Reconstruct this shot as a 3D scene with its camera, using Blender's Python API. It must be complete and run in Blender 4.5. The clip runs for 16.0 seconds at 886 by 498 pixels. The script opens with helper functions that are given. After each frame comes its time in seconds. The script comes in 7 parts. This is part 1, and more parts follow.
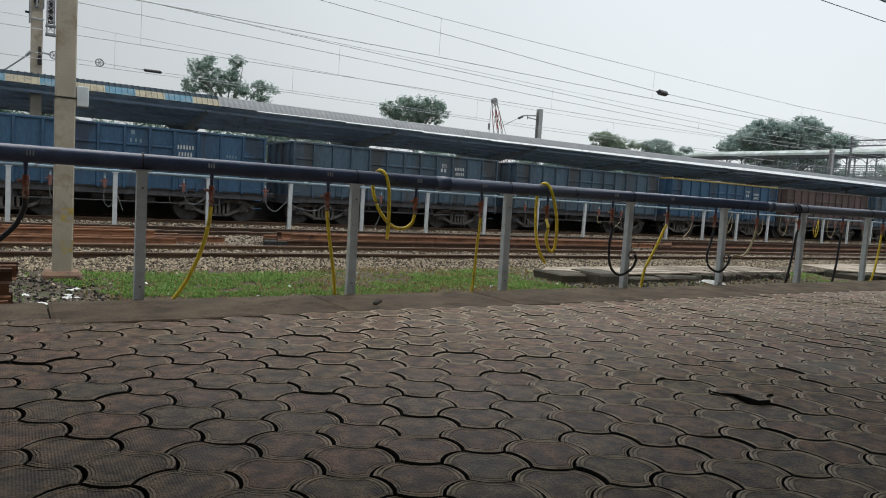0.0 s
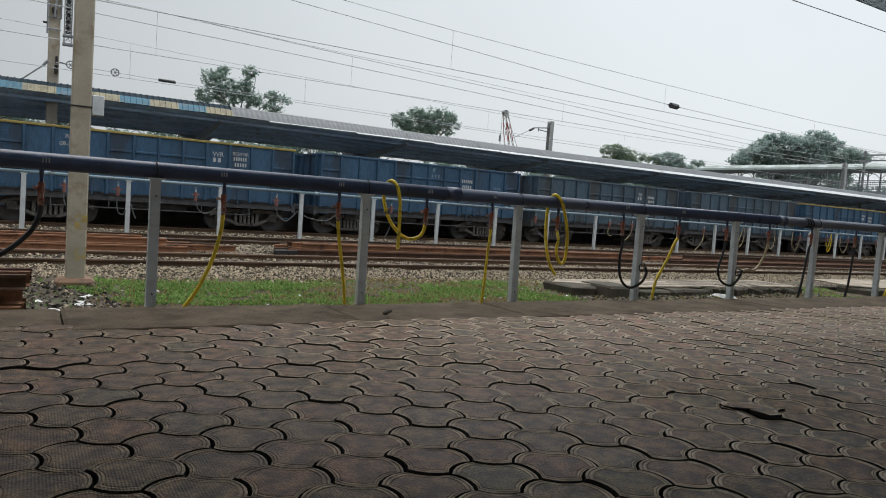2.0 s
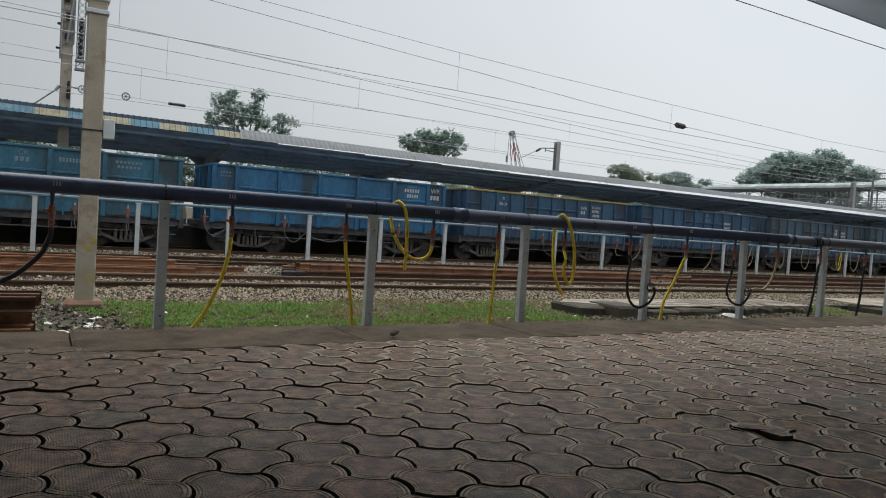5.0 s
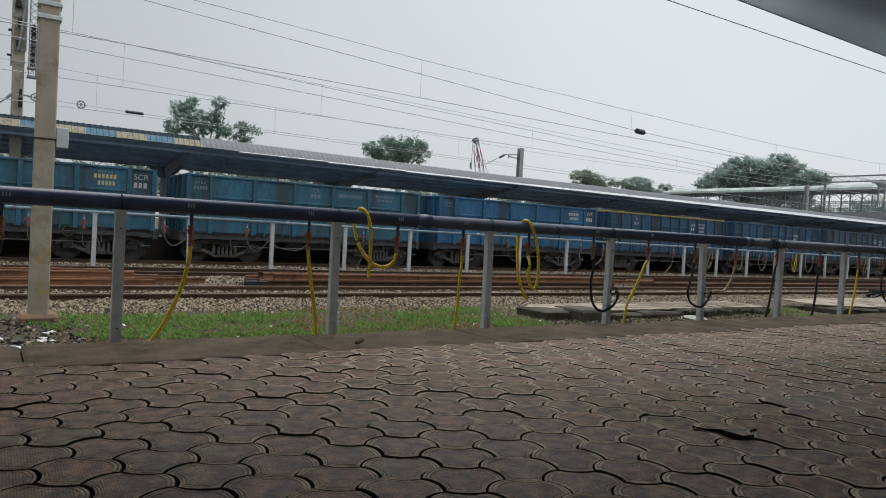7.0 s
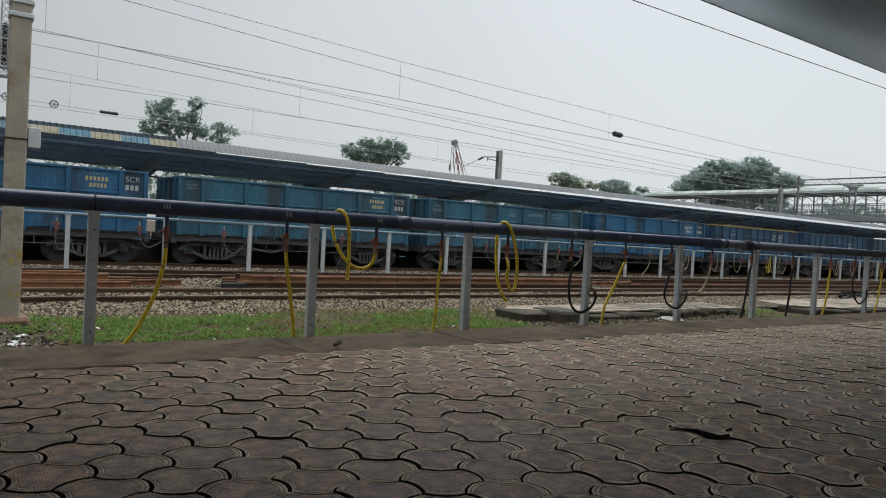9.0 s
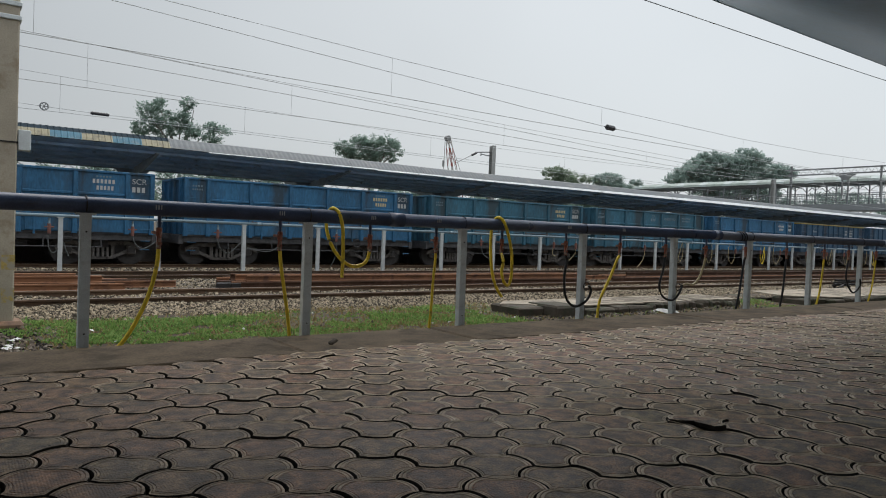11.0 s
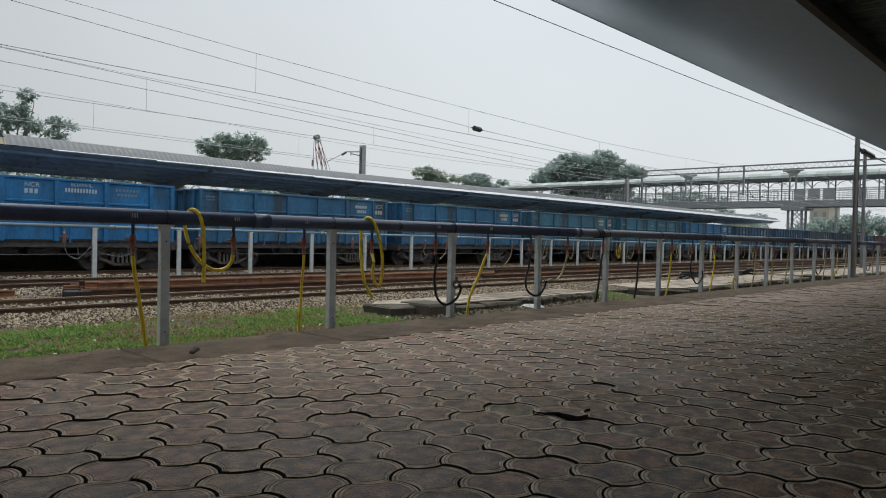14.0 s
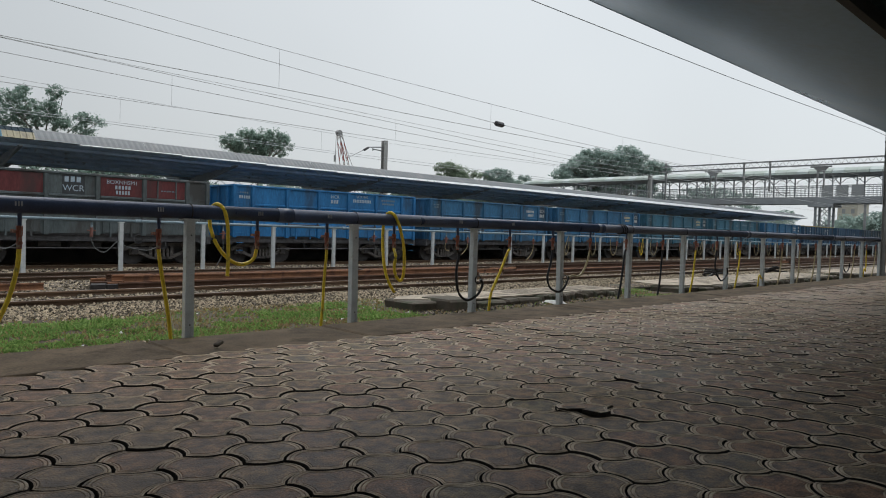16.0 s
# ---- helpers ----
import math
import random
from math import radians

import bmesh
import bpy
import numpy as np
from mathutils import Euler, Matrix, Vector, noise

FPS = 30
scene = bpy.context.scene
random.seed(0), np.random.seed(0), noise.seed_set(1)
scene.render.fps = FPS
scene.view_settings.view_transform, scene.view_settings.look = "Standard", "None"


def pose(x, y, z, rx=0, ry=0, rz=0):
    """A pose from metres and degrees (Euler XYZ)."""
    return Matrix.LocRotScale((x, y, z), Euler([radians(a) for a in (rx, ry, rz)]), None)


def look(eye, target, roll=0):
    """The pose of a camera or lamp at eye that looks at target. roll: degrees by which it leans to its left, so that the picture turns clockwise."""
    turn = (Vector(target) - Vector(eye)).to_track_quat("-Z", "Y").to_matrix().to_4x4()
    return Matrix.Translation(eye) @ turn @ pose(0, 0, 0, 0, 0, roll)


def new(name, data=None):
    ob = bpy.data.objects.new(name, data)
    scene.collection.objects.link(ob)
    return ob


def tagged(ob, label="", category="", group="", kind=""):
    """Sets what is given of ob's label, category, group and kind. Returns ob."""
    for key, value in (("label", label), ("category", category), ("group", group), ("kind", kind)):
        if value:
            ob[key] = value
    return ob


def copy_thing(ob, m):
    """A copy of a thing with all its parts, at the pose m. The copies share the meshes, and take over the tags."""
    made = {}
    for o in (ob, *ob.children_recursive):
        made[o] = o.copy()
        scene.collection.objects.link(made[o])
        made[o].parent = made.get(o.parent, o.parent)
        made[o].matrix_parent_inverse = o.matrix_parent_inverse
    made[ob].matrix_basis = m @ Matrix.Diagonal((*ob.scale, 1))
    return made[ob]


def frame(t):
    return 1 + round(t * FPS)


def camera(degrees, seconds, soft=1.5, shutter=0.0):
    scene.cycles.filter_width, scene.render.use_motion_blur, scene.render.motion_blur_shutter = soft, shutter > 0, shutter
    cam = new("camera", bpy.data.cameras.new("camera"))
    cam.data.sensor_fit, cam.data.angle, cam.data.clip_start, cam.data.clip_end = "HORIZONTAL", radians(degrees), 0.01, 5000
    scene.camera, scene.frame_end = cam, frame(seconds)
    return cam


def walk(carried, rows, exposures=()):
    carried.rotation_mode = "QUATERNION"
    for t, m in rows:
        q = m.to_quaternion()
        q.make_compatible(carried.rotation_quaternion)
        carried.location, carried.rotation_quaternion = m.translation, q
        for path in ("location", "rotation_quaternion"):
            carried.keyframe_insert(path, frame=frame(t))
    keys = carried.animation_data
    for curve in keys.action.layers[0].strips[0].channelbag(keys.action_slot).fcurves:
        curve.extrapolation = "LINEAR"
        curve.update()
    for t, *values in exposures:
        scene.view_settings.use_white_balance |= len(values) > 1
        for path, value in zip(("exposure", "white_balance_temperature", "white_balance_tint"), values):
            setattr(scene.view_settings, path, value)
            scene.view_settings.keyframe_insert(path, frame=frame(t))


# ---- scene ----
cam = camera(65.4, 16.0, soft=1.0)
PATH = [
    (0.0, pose(-0.035, -0.009, 1.078, 85.37, -3.58, -31.71)),
    (0.5, pose(-0.034, -0.008, 1.081, 85.33, -3.17, -32.09)),
    (1.0, pose(-0.039, -0.006, 1.079, 85.56, -3.51, -31.92)),
    (1.5, pose(-0.043, -0.010, 1.077, 85.82, -3.86, -31.00)),
    (2.0, pose(-0.043, -0.015, 1.073, 86.24, -4.09, -30.86)),
    (2.5, pose(-0.043, -0.019, 1.076, 86.15, -4.20, -30.29)),
    (3.0, pose(-0.039, -0.016, 1.077, 86.94, -3.96, -30.33)),
    (5.5, pose(-0.042, -0.026, 1.073, 88.01, -3.78, -30.26)),
    (6.0, pose(-0.032, -0.020, 1.068, 88.26, -4.01, -31.62)),
    (6.5, pose(-0.020, -0.014, 1.070, 88.52, -3.23, -32.75)),
    (7.0, pose(-0.018, -0.011, 1.071, 88.65, -3.09, -33.13)),
    (7.5, pose(-0.018, -0.010, 1.070, 88.73, -3.03, -33.41)),
    (8.0, pose(-0.019, -0.011, 1.068, 88.82, -3.00, -33.35)),
    (8.5, pose(-0.013, -0.010, 1.067, 88.84, -2.84, -33.64)),
    (9.0, pose(-0.012, -0.006, 1.067, 88.91, -3.12, -34.87)),
    (11.5, pose(0.012, -0.001, 1.069, 88.44, -1.60, -35.83)),
    (12.0, pose(0.039, -0.001, 1.073, 88.74, -2.56, -41.33)),
    (12.5, pose(0.037, 0.020, 1.072, 89.60, -3.44, -49.64)),
    (13.0, pose(0.037, 0.030, 1.071, 89.39, -2.92, -48.34)),
    (13.5, pose(0.046, 0.021, 1.074, 88.87, -1.11, -46.02)),
    (14.0, pose(0.051, 0.023, 1.073, 88.92, -1.37, -45.91)),
    (14.5, pose(0.049, 0.018, 1.070, 88.84, -1.54, -45.54)),
    (15.0, pose(0.050, 0.022, 1.071, 88.75, -1.71, -45.11)),
    (15.5, pose(0.049, 0.026, 1.070, 88.69, -1.67, -44.75)),
    (16.0, pose(0.048, 0.033, 1.068, 88.51, -1.61, -44.15)),
]
walk(cam, PATH, [(0.0, 0.13), (3.0, 0.08), (5.5, -0.02), (9.0, -0.05), (16.0, -0.04)])
# ==== world ====
# ---- sky: flat monsoon overcast ----
world = bpy.data.worlds.new("world")
scene.world = world
world.use_nodes = True
wt = world.node_tree
wbg = wt.nodes["Background"]
sky = wt.nodes.new("ShaderNodeTexSky")
sky.sky_type = "NISHITA"
sky.sun_disc = False
sky.sun_elevation, sky.sun_rotation = radians(55), radians(35)
sky.air_density, sky.dust_density, sky.ozone_density = 1.0, 6.0, 1.0
wsky = wt.nodes.new("ShaderNodeVectorMath")
wsky.operation = "SCALE"
wsky.inputs[3].default_value = 0.10
wt.links.new(sky.outputs[0], wsky.inputs[0])
wco = wt.nodes.new("ShaderNodeTexCoord")
wsep = wt.nodes.new("ShaderNodeSeparateXYZ")
wt.links.new(wco.outputs["Generated"], wsep.inputs[0])
wramp = wt.nodes.new("ShaderNodeValToRGB")          # overcast cloud: brighter overhead than at the horizon
wramp.color_ramp.elements[0].position, wramp.color_ramp.elements[0].color = 0.0, (0.71, 0.755, 0.78, 1)
wramp.color_ramp.elements[1].position, wramp.color_ramp.elements[1].color = 1.0, (3.0, 3.05, 3.1, 1)
wmid = wramp.color_ramp.elements.new(0.42)
wmid.color = (0.74, 0.80, 0.845, 1)
wt.links.new(wsep.outputs[2], wramp.inputs[0])
wmix = wt.nodes.new("ShaderNodeMix")
wmix.data_type = "RGBA"
wmix.inputs[0].default_value = 0.90
wt.links.new(wsky.outputs[0], wmix.inputs[6])
wt.links.new(wramp.outputs[0], wmix.inputs[7])
wcl = wt.nodes.new("ShaderNodeTexNoise")            # very soft cloud shapes
wcl.inputs["Scale"].default_value, wcl.inputs["Detail"].default_value = 1.6, 3
wt.links.new(wco.outputs["Generated"], wcl.inputs[0])
wclr = wt.nodes.new("ShaderNodeMapRange")
wclr.inputs[1].default_value, wclr.inputs[2].default_value = 0.3, 0.7
wclr.inputs[3].default_value, wclr.inputs[4].default_value = 0.95, 1.04
wt.links.new(wcl.outputs[0], wclr.inputs[0])
wside = wt.nodes.new("ShaderNodeMapRange")          # the cloud is brighter towards the hidden sun
wside.inputs[1].default_value, wside.inputs[2].default_value = -0.3, 0.85
wside.inputs[3].default_value, wside.inputs[4].default_value = 0.58, 1.08
wt.links.new(wsep.outputs[0], wside.inputs[0])
wboth = wt.nodes.new("ShaderNodeMath")
wboth.operation = "MULTIPLY"
wt.links.new(wclr.outputs[0], wboth.inputs[0]), wt.links.new(wside.outputs[0], wboth.inputs[1])
wmul = wt.nodes.new("ShaderNodeVectorMath")
wmul.operation = "SCALE"
wt.links.new(wmix.outputs[2], wmul.inputs[0])
wt.links.new(wboth.outputs[0], wmul.inputs[3])
wt.links.new(wmul.outputs[0], wbg.inputs[0])
wbg.inputs[1].default_value = 1.0
sun = new("sun", bpy.data.lights.new("sun", "SUN"))
sun.data.energy, sun.data.angle, sun.data.color = 0.7, radians(40), (1.0, 0.97, 0.93)
sun.matrix_world = look((0, 0, 30), (0 - 30 * 0.33, 0 - 30 * 0.47, 30 - 30 * 0.82))
scene.view_settings.exposure = 0.0


# ---- materials ----
def surf(name, base, rough=0.7, metal=0.0, var=0.25, scale=6.0, fine=60.0, bump=0.25, dist=0.004, spot=None, spot_amt=0.45, spot_scale=3.0,
         stretch=(1, 1, 1), rand=0.0, island=0.0, world_space=False, spec=0.4):
    """Paint, metal, concrete: two scales of noise, an optional second colour in patches, fine relief."""
    m = bpy.data.materials.new(name)
    m.use_nodes = True
    t = m.node_tree
    b = t.nodes["Principled BSDF"]
    N, K = t.nodes.new, t.links.new
    if world_space:
        co = N("ShaderNodeNewGeometry").outputs["Position"]
    else:
        co = N("ShaderNodeTexCoord").outputs["Object"]
    mp = N("ShaderNodeMapping")
    mp.inputs["Scale"].default_value = stretch
    K(co, mp.inputs[0])
    n1, n2 = N("ShaderNodeTexNoise"), N("ShaderNodeTexNoise")
    n1.inputs["Scale"].default_value, n1.inputs["Detail"].default_value = scale, 5
    n2.inputs["Scale"].default_value, n2.inputs["Detail"].default_value = fine, 3
    K(mp.outputs[0], n1.inputs[0]), K(mp.outputs[0], n2.inputs[0])
    add = N("ShaderNodeMath")
    add.operation = "MULTIPLY_ADD"
    add.inputs[1].default_value = 0.6
    K(n1.outputs[0], add.inputs[0])
    half = N("ShaderNodeMath")
    half.operation = "MULTIPLY"
    half.inputs[1].default_value = 0.4
    K(n2.outputs[0], half.inputs[0]), K(half.outputs[0], add.inputs[2])
    val = add.outputs[0]
    if rand or island:
        src = N("ShaderNodeObjectInfo").outputs["Random"] if rand else N("ShaderNodeNewGeometry").outputs["Random Per Island"]
        r = N("ShaderNodeMath")
        r.operation = "MULTIPLY_ADD"
        r.inputs[1].default_value = rand or island
        K(src, r.inputs[0])
        s = N("ShaderNodeMath")
        s.operation = "SUBTRACT"
        s.inputs[1].default_value = (rand or island) / 2
        K(val, s.inputs[0]), K(s.outputs[0], r.inputs[2])
        val = r.outputs[0]
    rp = N("ShaderNodeValToRGB")
    e = rp.color_ramp.elements
    e[0].position, e[1].position = 0.32, 0.68
    e[0].color = (*[c * (1 - var) for c in base], 1)
    e[1].color = (*[min(1, c * (1 + var)) for c in base], 1)
    K(val, rp.inputs[0])
    col = rp.outputs[0]
    if spot:
        n3 = N("ShaderNodeTexNoise")
        n3.inputs["Scale"].default_value, n3.inputs["Detail"].default_value, n3.inputs["Roughness"].default_value = spot_scale, 7, 0.65
        K(mp.outputs[0], n3.inputs[0])
        r3 = N("ShaderNodeMapRange")
        r3.inputs[1].default_value, r3.inputs[2].default_value = 0.72 - spot_amt * 0.4, 0.86 - spot_amt * 0.4
        K(n3.outputs[0], r3.inputs[0])
        mx = N("ShaderNodeMix")
        mx.data_type = "RGBA"
        K(r3.outputs[0], mx.inputs[0]), K(col, mx.inputs[6])
        mx.inputs[7].default_value = (*spot, 1)
        col = mx.outputs[2]
    K(col, b.inputs["Base Color"])
    b.inputs["Metallic"].default_value = metal
    b.inputs["Specular IOR Level"].default_value = spec
    rr = N("ShaderNodeMapRange")
    rr.inputs[3].default_value, rr.inputs[4].default_value = max(0.05, rough - 0.12), min(1, rough + 0.12)
    K(n1.outputs[0], rr.inputs[0]), K(rr.outputs[0], b.inputs["Roughness"])
    if bump:
        bp = N("ShaderNodeBump")
        bp.inputs["Strength"].default_value, bp.inputs["Distance"].default_value = bump, dist
        K(add.outputs[0], bp.inputs["Height"]), K(bp.outputs[0], b.inputs["Normal"])
    return m


def paver_material(island):
    """Damp worn dumbbell pavers: brown, red and mossy grey ones, a pressed double ridge along each rim."""
    m = bpy.data.materials.new("paver")
    m.use_nodes = True
    t = m.node_tree
    b = t.nodes["Principled BSDF"]
    N, K = t.nodes.new, t.links.new
    pos = N("ShaderNodeNewGeometry")
    src = pos.outputs["Random Per Island"] if island else N("ShaderNodeObjectInfo").outputs["Random"]
    rp = N("ShaderNodeValToRGB")
    cols = [(0.0, (0.101, 0.057, 0.027)), (0.25, (0.124, 0.057, 0.028)), (0.45, (0.089, 0.063, 0.030)), (0.62, (0.133, 0.060, 0.030)), (0.8, (0.114, 0.068, 0.034)), (1.0, (0.088, 0.052, 0.025))]
    e = rp.color_ramp.elements
    e[0].position, e[0].color = cols[0][0], (*cols[0][1], 1)
    e[1].position, e[1].color = cols[-1][0], (*cols[-1][1], 1)
    for p, c in cols[1:-1]:
        e.new(p).color = (*c, 1)
    K(src, rp.inputs[0])
    big, mid, fine = N("ShaderNodeTexNoise"), N("ShaderNodeTexNoise"), N("ShaderNodeTexNoise")
    for n, s, d in ((big, 0.55, 4), (mid, 11, 8), (fine, 95, 5)):
        n.inputs["Scale"].default_value, n.inputs["Detail"].default_value = s, d
        K(pos.outputs["Position"], n.inputs[0])
    mx = N("ShaderNodeMix")
    mx.data_type = "RGBA"
    mr = N("ShaderNodeMapRange")
    mr.inputs[1].default_value, mr.inputs[2].default_value, mr.inputs[4].default_value = 0.48, 0.68, 0.5
    K(big.outputs[0], mr.inputs[0]), K(mr.outputs[0], mx.inputs[0]), K(rp.outputs[0], mx.inputs[6])
    mx.inputs[7].default_value = (0.112, 0.084, 0.042, 1)
    dust_and_light = N("ShaderNodeMix")
    dust_and_light.data_type, dust_and_light.blend_type = "RGBA", "MULTIPLY"
    dust_and_light.inputs[0].default_value = 1.0
    dr = N("ShaderNodeMapRange")
    dr.inputs[1].default_value, dr.inputs[2].default_value, dr.inputs[3].default_value, dr.inputs[4].default_value = 0.38, 0.64, 0.45, 1.6
    K(mid.outputs[0], dr.inputs[0])
    K(mx.outputs[2], dust_and_light.inputs[6])
    # worn pale crowns of the rim's two bands
    at = N("ShaderNodeAttribute")
    at.attribute_name = "rim"
    wf = N("ShaderNodeMath")
    wf.operation = "MULTIPLY"
    rub = N("ShaderNodeMapRange")                       # ridges rubbed bare more in some spots
    rub.inputs[1].default_value, rub.inputs[2].default_value, rub.inputs[3].default_value, rub.inputs[4].default_value = 0.36, 0.60, 0.34, 0.95
    K(mid.outputs[0], rub.inputs[0])
    px = N("ShaderNodeSeparateXYZ")                     # trodden lane: ridges rubbed paler further along the platform
    K(pos.outputs["Position"], px.inputs[0])
    wob = N("ShaderNodeMath")
    wob.operation = "MULTIPLY_ADD"
    wob.inputs[1].default_value = 2.4
    K(big.outputs[0], wob.inputs[0]), K(px.outputs[0], wob.inputs[2])
    lane = N("ShaderNodeMapRange")
    lane.inputs[1].default_value, lane.inputs[2].default_value, lane.inputs[3].default_value, lane.inputs[4].default_value = 1.6, 4.6, 0.34, 1.7
    K(wob.outputs[0], lane.inputs[0])
    lm = N("ShaderNodeMath")
    lm.operation = "MULTIPLY"
    K(rub.outputs[0], lm.inputs[0]), K(lane.outputs[0], lm.inputs[1]), K(lm.outputs[0], wf.inputs[1])
    # faces coloured brighter along x to make up for light missing there
    pale = N("ShaderNodeMapRange")
    pale.inputs[1].default_value, pale.inputs[2].default_value, pale.inputs[3].default_value, pale.inputs[4].default_value = 1.4, 5.0, 0.94, 1.46
    K(wob.outputs[0], pale.inputs[0])
    both = N("ShaderNodeMath")
    both.operation = "MULTIPLY"
    K(pale.outputs[0], both.inputs[0]), K(dr.outputs[0], both.inputs[1]), K(both.outputs[0], dust_and_light.inputs[7])
    K(at.outputs["Fac"], wf.inputs[0])
    wm = N("ShaderNodeMix")
    wm.data_type = "RGBA"
    speck = N("ShaderNodeMapRange")
    speck.inputs[1].default_value, speck.inputs[2].default_value, speck.inputs[3].default_value, speck.inputs[4].default_value = 0.36, 0.64, 0.52, 1.48
    K(fine.outputs[0], speck.inputs[0])
    sp = N("ShaderNodeMix")
    sp.data_type, sp.blend_type = "RGBA", "MULTIPLY"
    sp.inputs[0].default_value = 1.0
    K(dust_and_light.outputs[2], sp.inputs[6]), K(speck.outputs[0], sp.inputs[7])
    K(wf.outputs[0], wm.inputs[0]), K(sp.outputs[2], wm.inputs[6])
    wm.inputs[7].default_value = (0.56, 0.455, 0.325, 1)
    K(wm.outputs[2], b.inputs["Base Color"])
    comb = N("ShaderNodeTexWave")                       # fine pressed hatching, half worn away
    comb.inputs["Scale"].default_value, comb.inputs["Distortion"].default_value, comb.inputs["Detail"].default_value = 27, 0.6, 1
    K(pos.outputs["Position"], comb.inputs[0])
    keep = N("ShaderNodeMapRange")
    keep.inputs[1].default_value, keep.inputs[2].default_value, keep.inputs[4].default_value = 0.45, 0.62, 0.30
    K(big.outputs[0], keep.inputs[0])
    hatch = N("ShaderNodeMath")
    hatch.operation = "MULTIPLY"
    K(comb.outputs["Fac"], hatch.inputs[0]), K(keep.outputs[0], hatch.inputs[1])
    grit = N("ShaderNodeMath")
    grit.operation = "ADD"
    K(hatch.outputs[0], grit.inputs[0]), K(mid.outputs[0], grit.inputs[1])
    fs = N("ShaderNodeMath")
    fs.operation = "MULTIPLY_ADD"
    fs.inputs[1].default_value = 0.9
    K(fine.outputs[0], fs.inputs[0]), K(grit.outputs[0], fs.inputs[2])
    bp = N("ShaderNodeBump")
    b.inputs["Specular IOR Level"].default_value = 0.24
    bp.inputs["Strength"].default_value, bp.inputs["Distance"].default_value = 0.9, 0.006
    K(fs.outputs[0], bp.inputs["Height"]), K(bp.outputs[0], b.inputs["Normal"])
    ro = N("ShaderNodeMapRange")
    ro.inputs[1].default_value, ro.inputs[2].default_value, ro.inputs[3].default_value, ro.inputs[4].default_value = 0.3, 0.7, 0.44, 0.58
    K(big.outputs[0], ro.inputs[0]), K(ro.outputs[0], b.inputs["Roughness"])
    return m


def ground_material():
    """Wet soil with grit; far off it turns to scrub."""
    m = surf("soil", (0.066, 0.048, 0.032), 0.9, var=0.4, scale=1.5, fine=30, bump=0.6, dist=0.02, spot=(0.07, 0.085, 0.04), spot_amt=0.5, spot_scale=0.35, world_space=True)
    return m


def leaf_material(name, a, b2, through_light=0.45):
    m = bpy.data.materials.new(name)
    m.use_nodes = True
    t = m.node_tree
    b = t.nodes["Principled BSDF"]
    g = t.nodes.new("ShaderNodeNewGeometry")
    rp = t.nodes.new("ShaderNodeValToRGB")
    rp.color_ramp.elements[0].color, rp.color_ramp.elements[1].color = (*a, 1), (*b2, 1)
    t.links.new(g.outputs["Random Per Island"], rp.inputs[0])
    t.links.new(rp.outputs[0], b.inputs["Base Color"])
    b.inputs["Roughness"].default_value = 0.75
    b.inputs["Specular IOR Level"].default_value = 0.15
    tr = t.nodes.new("ShaderNodeBsdfTranslucent")
    t.links.new(rp.outputs[0], tr.inputs[0])
    mx = t.nodes.new("ShaderNodeMixShader")
    mx.inputs[0].default_value = through_light
    t.links.new(b.outputs[0], mx.inputs[1]), t.links.new(tr.outputs[0], mx.inputs[2])
    t.links.new(mx.outputs[0], t.nodes["Material Output"].inputs[0])
    return m


M_SOIL = ground_material()
M_PAVER, M_PAVER_FAR = paver_material(False), paver_material(True)
M_BED = surf("paver_bed_grit", (0.010, 0.009, 0.008), 0.95, var=0.4, scale=20, fine=200, bump=0.6)
M_JOINT = surf("paver_side_grime", (0.022, 0.019, 0.016), 0.95, var=0.4, scale=20, fine=200, bump=0.6, spec=0.1)
M_COPING = surf("coping_concrete", (0.122, 0.092, 0.062), 0.9, var=0.55, scale=3, fine=55, bump=0.8, dist=0.008, spot=(0.055, 0.042, 0.027), spot_amt=0.5, spot_scale=2.4, world_space=True, spec=0.2)
M_CONC = surf("concrete", (0.30, 0.275, 0.23), 0.85, var=0.25, scale=2.5, fine=50, bump=0.5, spot=(0.15, 0.14, 0.115), spot_amt=0.5, spot_scale=1.6, world_space=True)
M_CONC_DARK = surf("old_concrete", (0.070, 0.058, 0.044), 0.9, var=0.45, scale=4, fine=40, bump=0.8, dist=0.02, spot=(0.045, 0.05, 0.03), spot_amt=0.6, spot_scale=3, world_space=True)
M_SLABTOP = surf("slab_concrete", (0.32, 0.275, 0.215), 0.9, var=0.5, scale=3, fine=40, bump=0.6, dist=0.01, spot=(0.15, 0.128, 0.097), spot_amt=0.55, spot_scale=1.8, world_space=True)
M_STONE = surf("ballast_stone", (0.235, 0.195, 0.138), 0.9, var=0.75, scale=5, fine=60, bump=0.4, island=1.0, world_space=True)
M_RUBBLE = surf("dark_rubble", (0.115, 0.098, 0.080), 0.9, var=0.8, scale=5, fine=60, bump=0.4, island=1.2, world_space=True)
M_BALLAST = surf("ballast_bed", (0.125, 0.105, 0.082), 0.95, var=0.6, scale=14, fine=45, bump=1.0, dist=0.05, spot=(0.07, 0.06, 0.05), spot_amt=0.5, spot_scale=2, world_space=True)
M_RAIL = surf("rail_rust", (0.108, 0.067, 0.041), 0.75, 0.1, var=0.4, scale=3, fine=60, bump=0.3, rand=0.35)
M_RAILTOP = surf("rail_head", (0.22, 0.175, 0.145), 0.5, 0.5, var=0.25, scale=3, fine=60, bump=0.15)
M_RUST_RED = surf("stacked_rail_rust", (0.158, 0.076, 0.040), 0.8, 0.05, var=0.6, scale=2, fine=50, bump=0.4, rand=1.1, spot=(0.10, 0.05, 0.035), spot_amt=0.5)
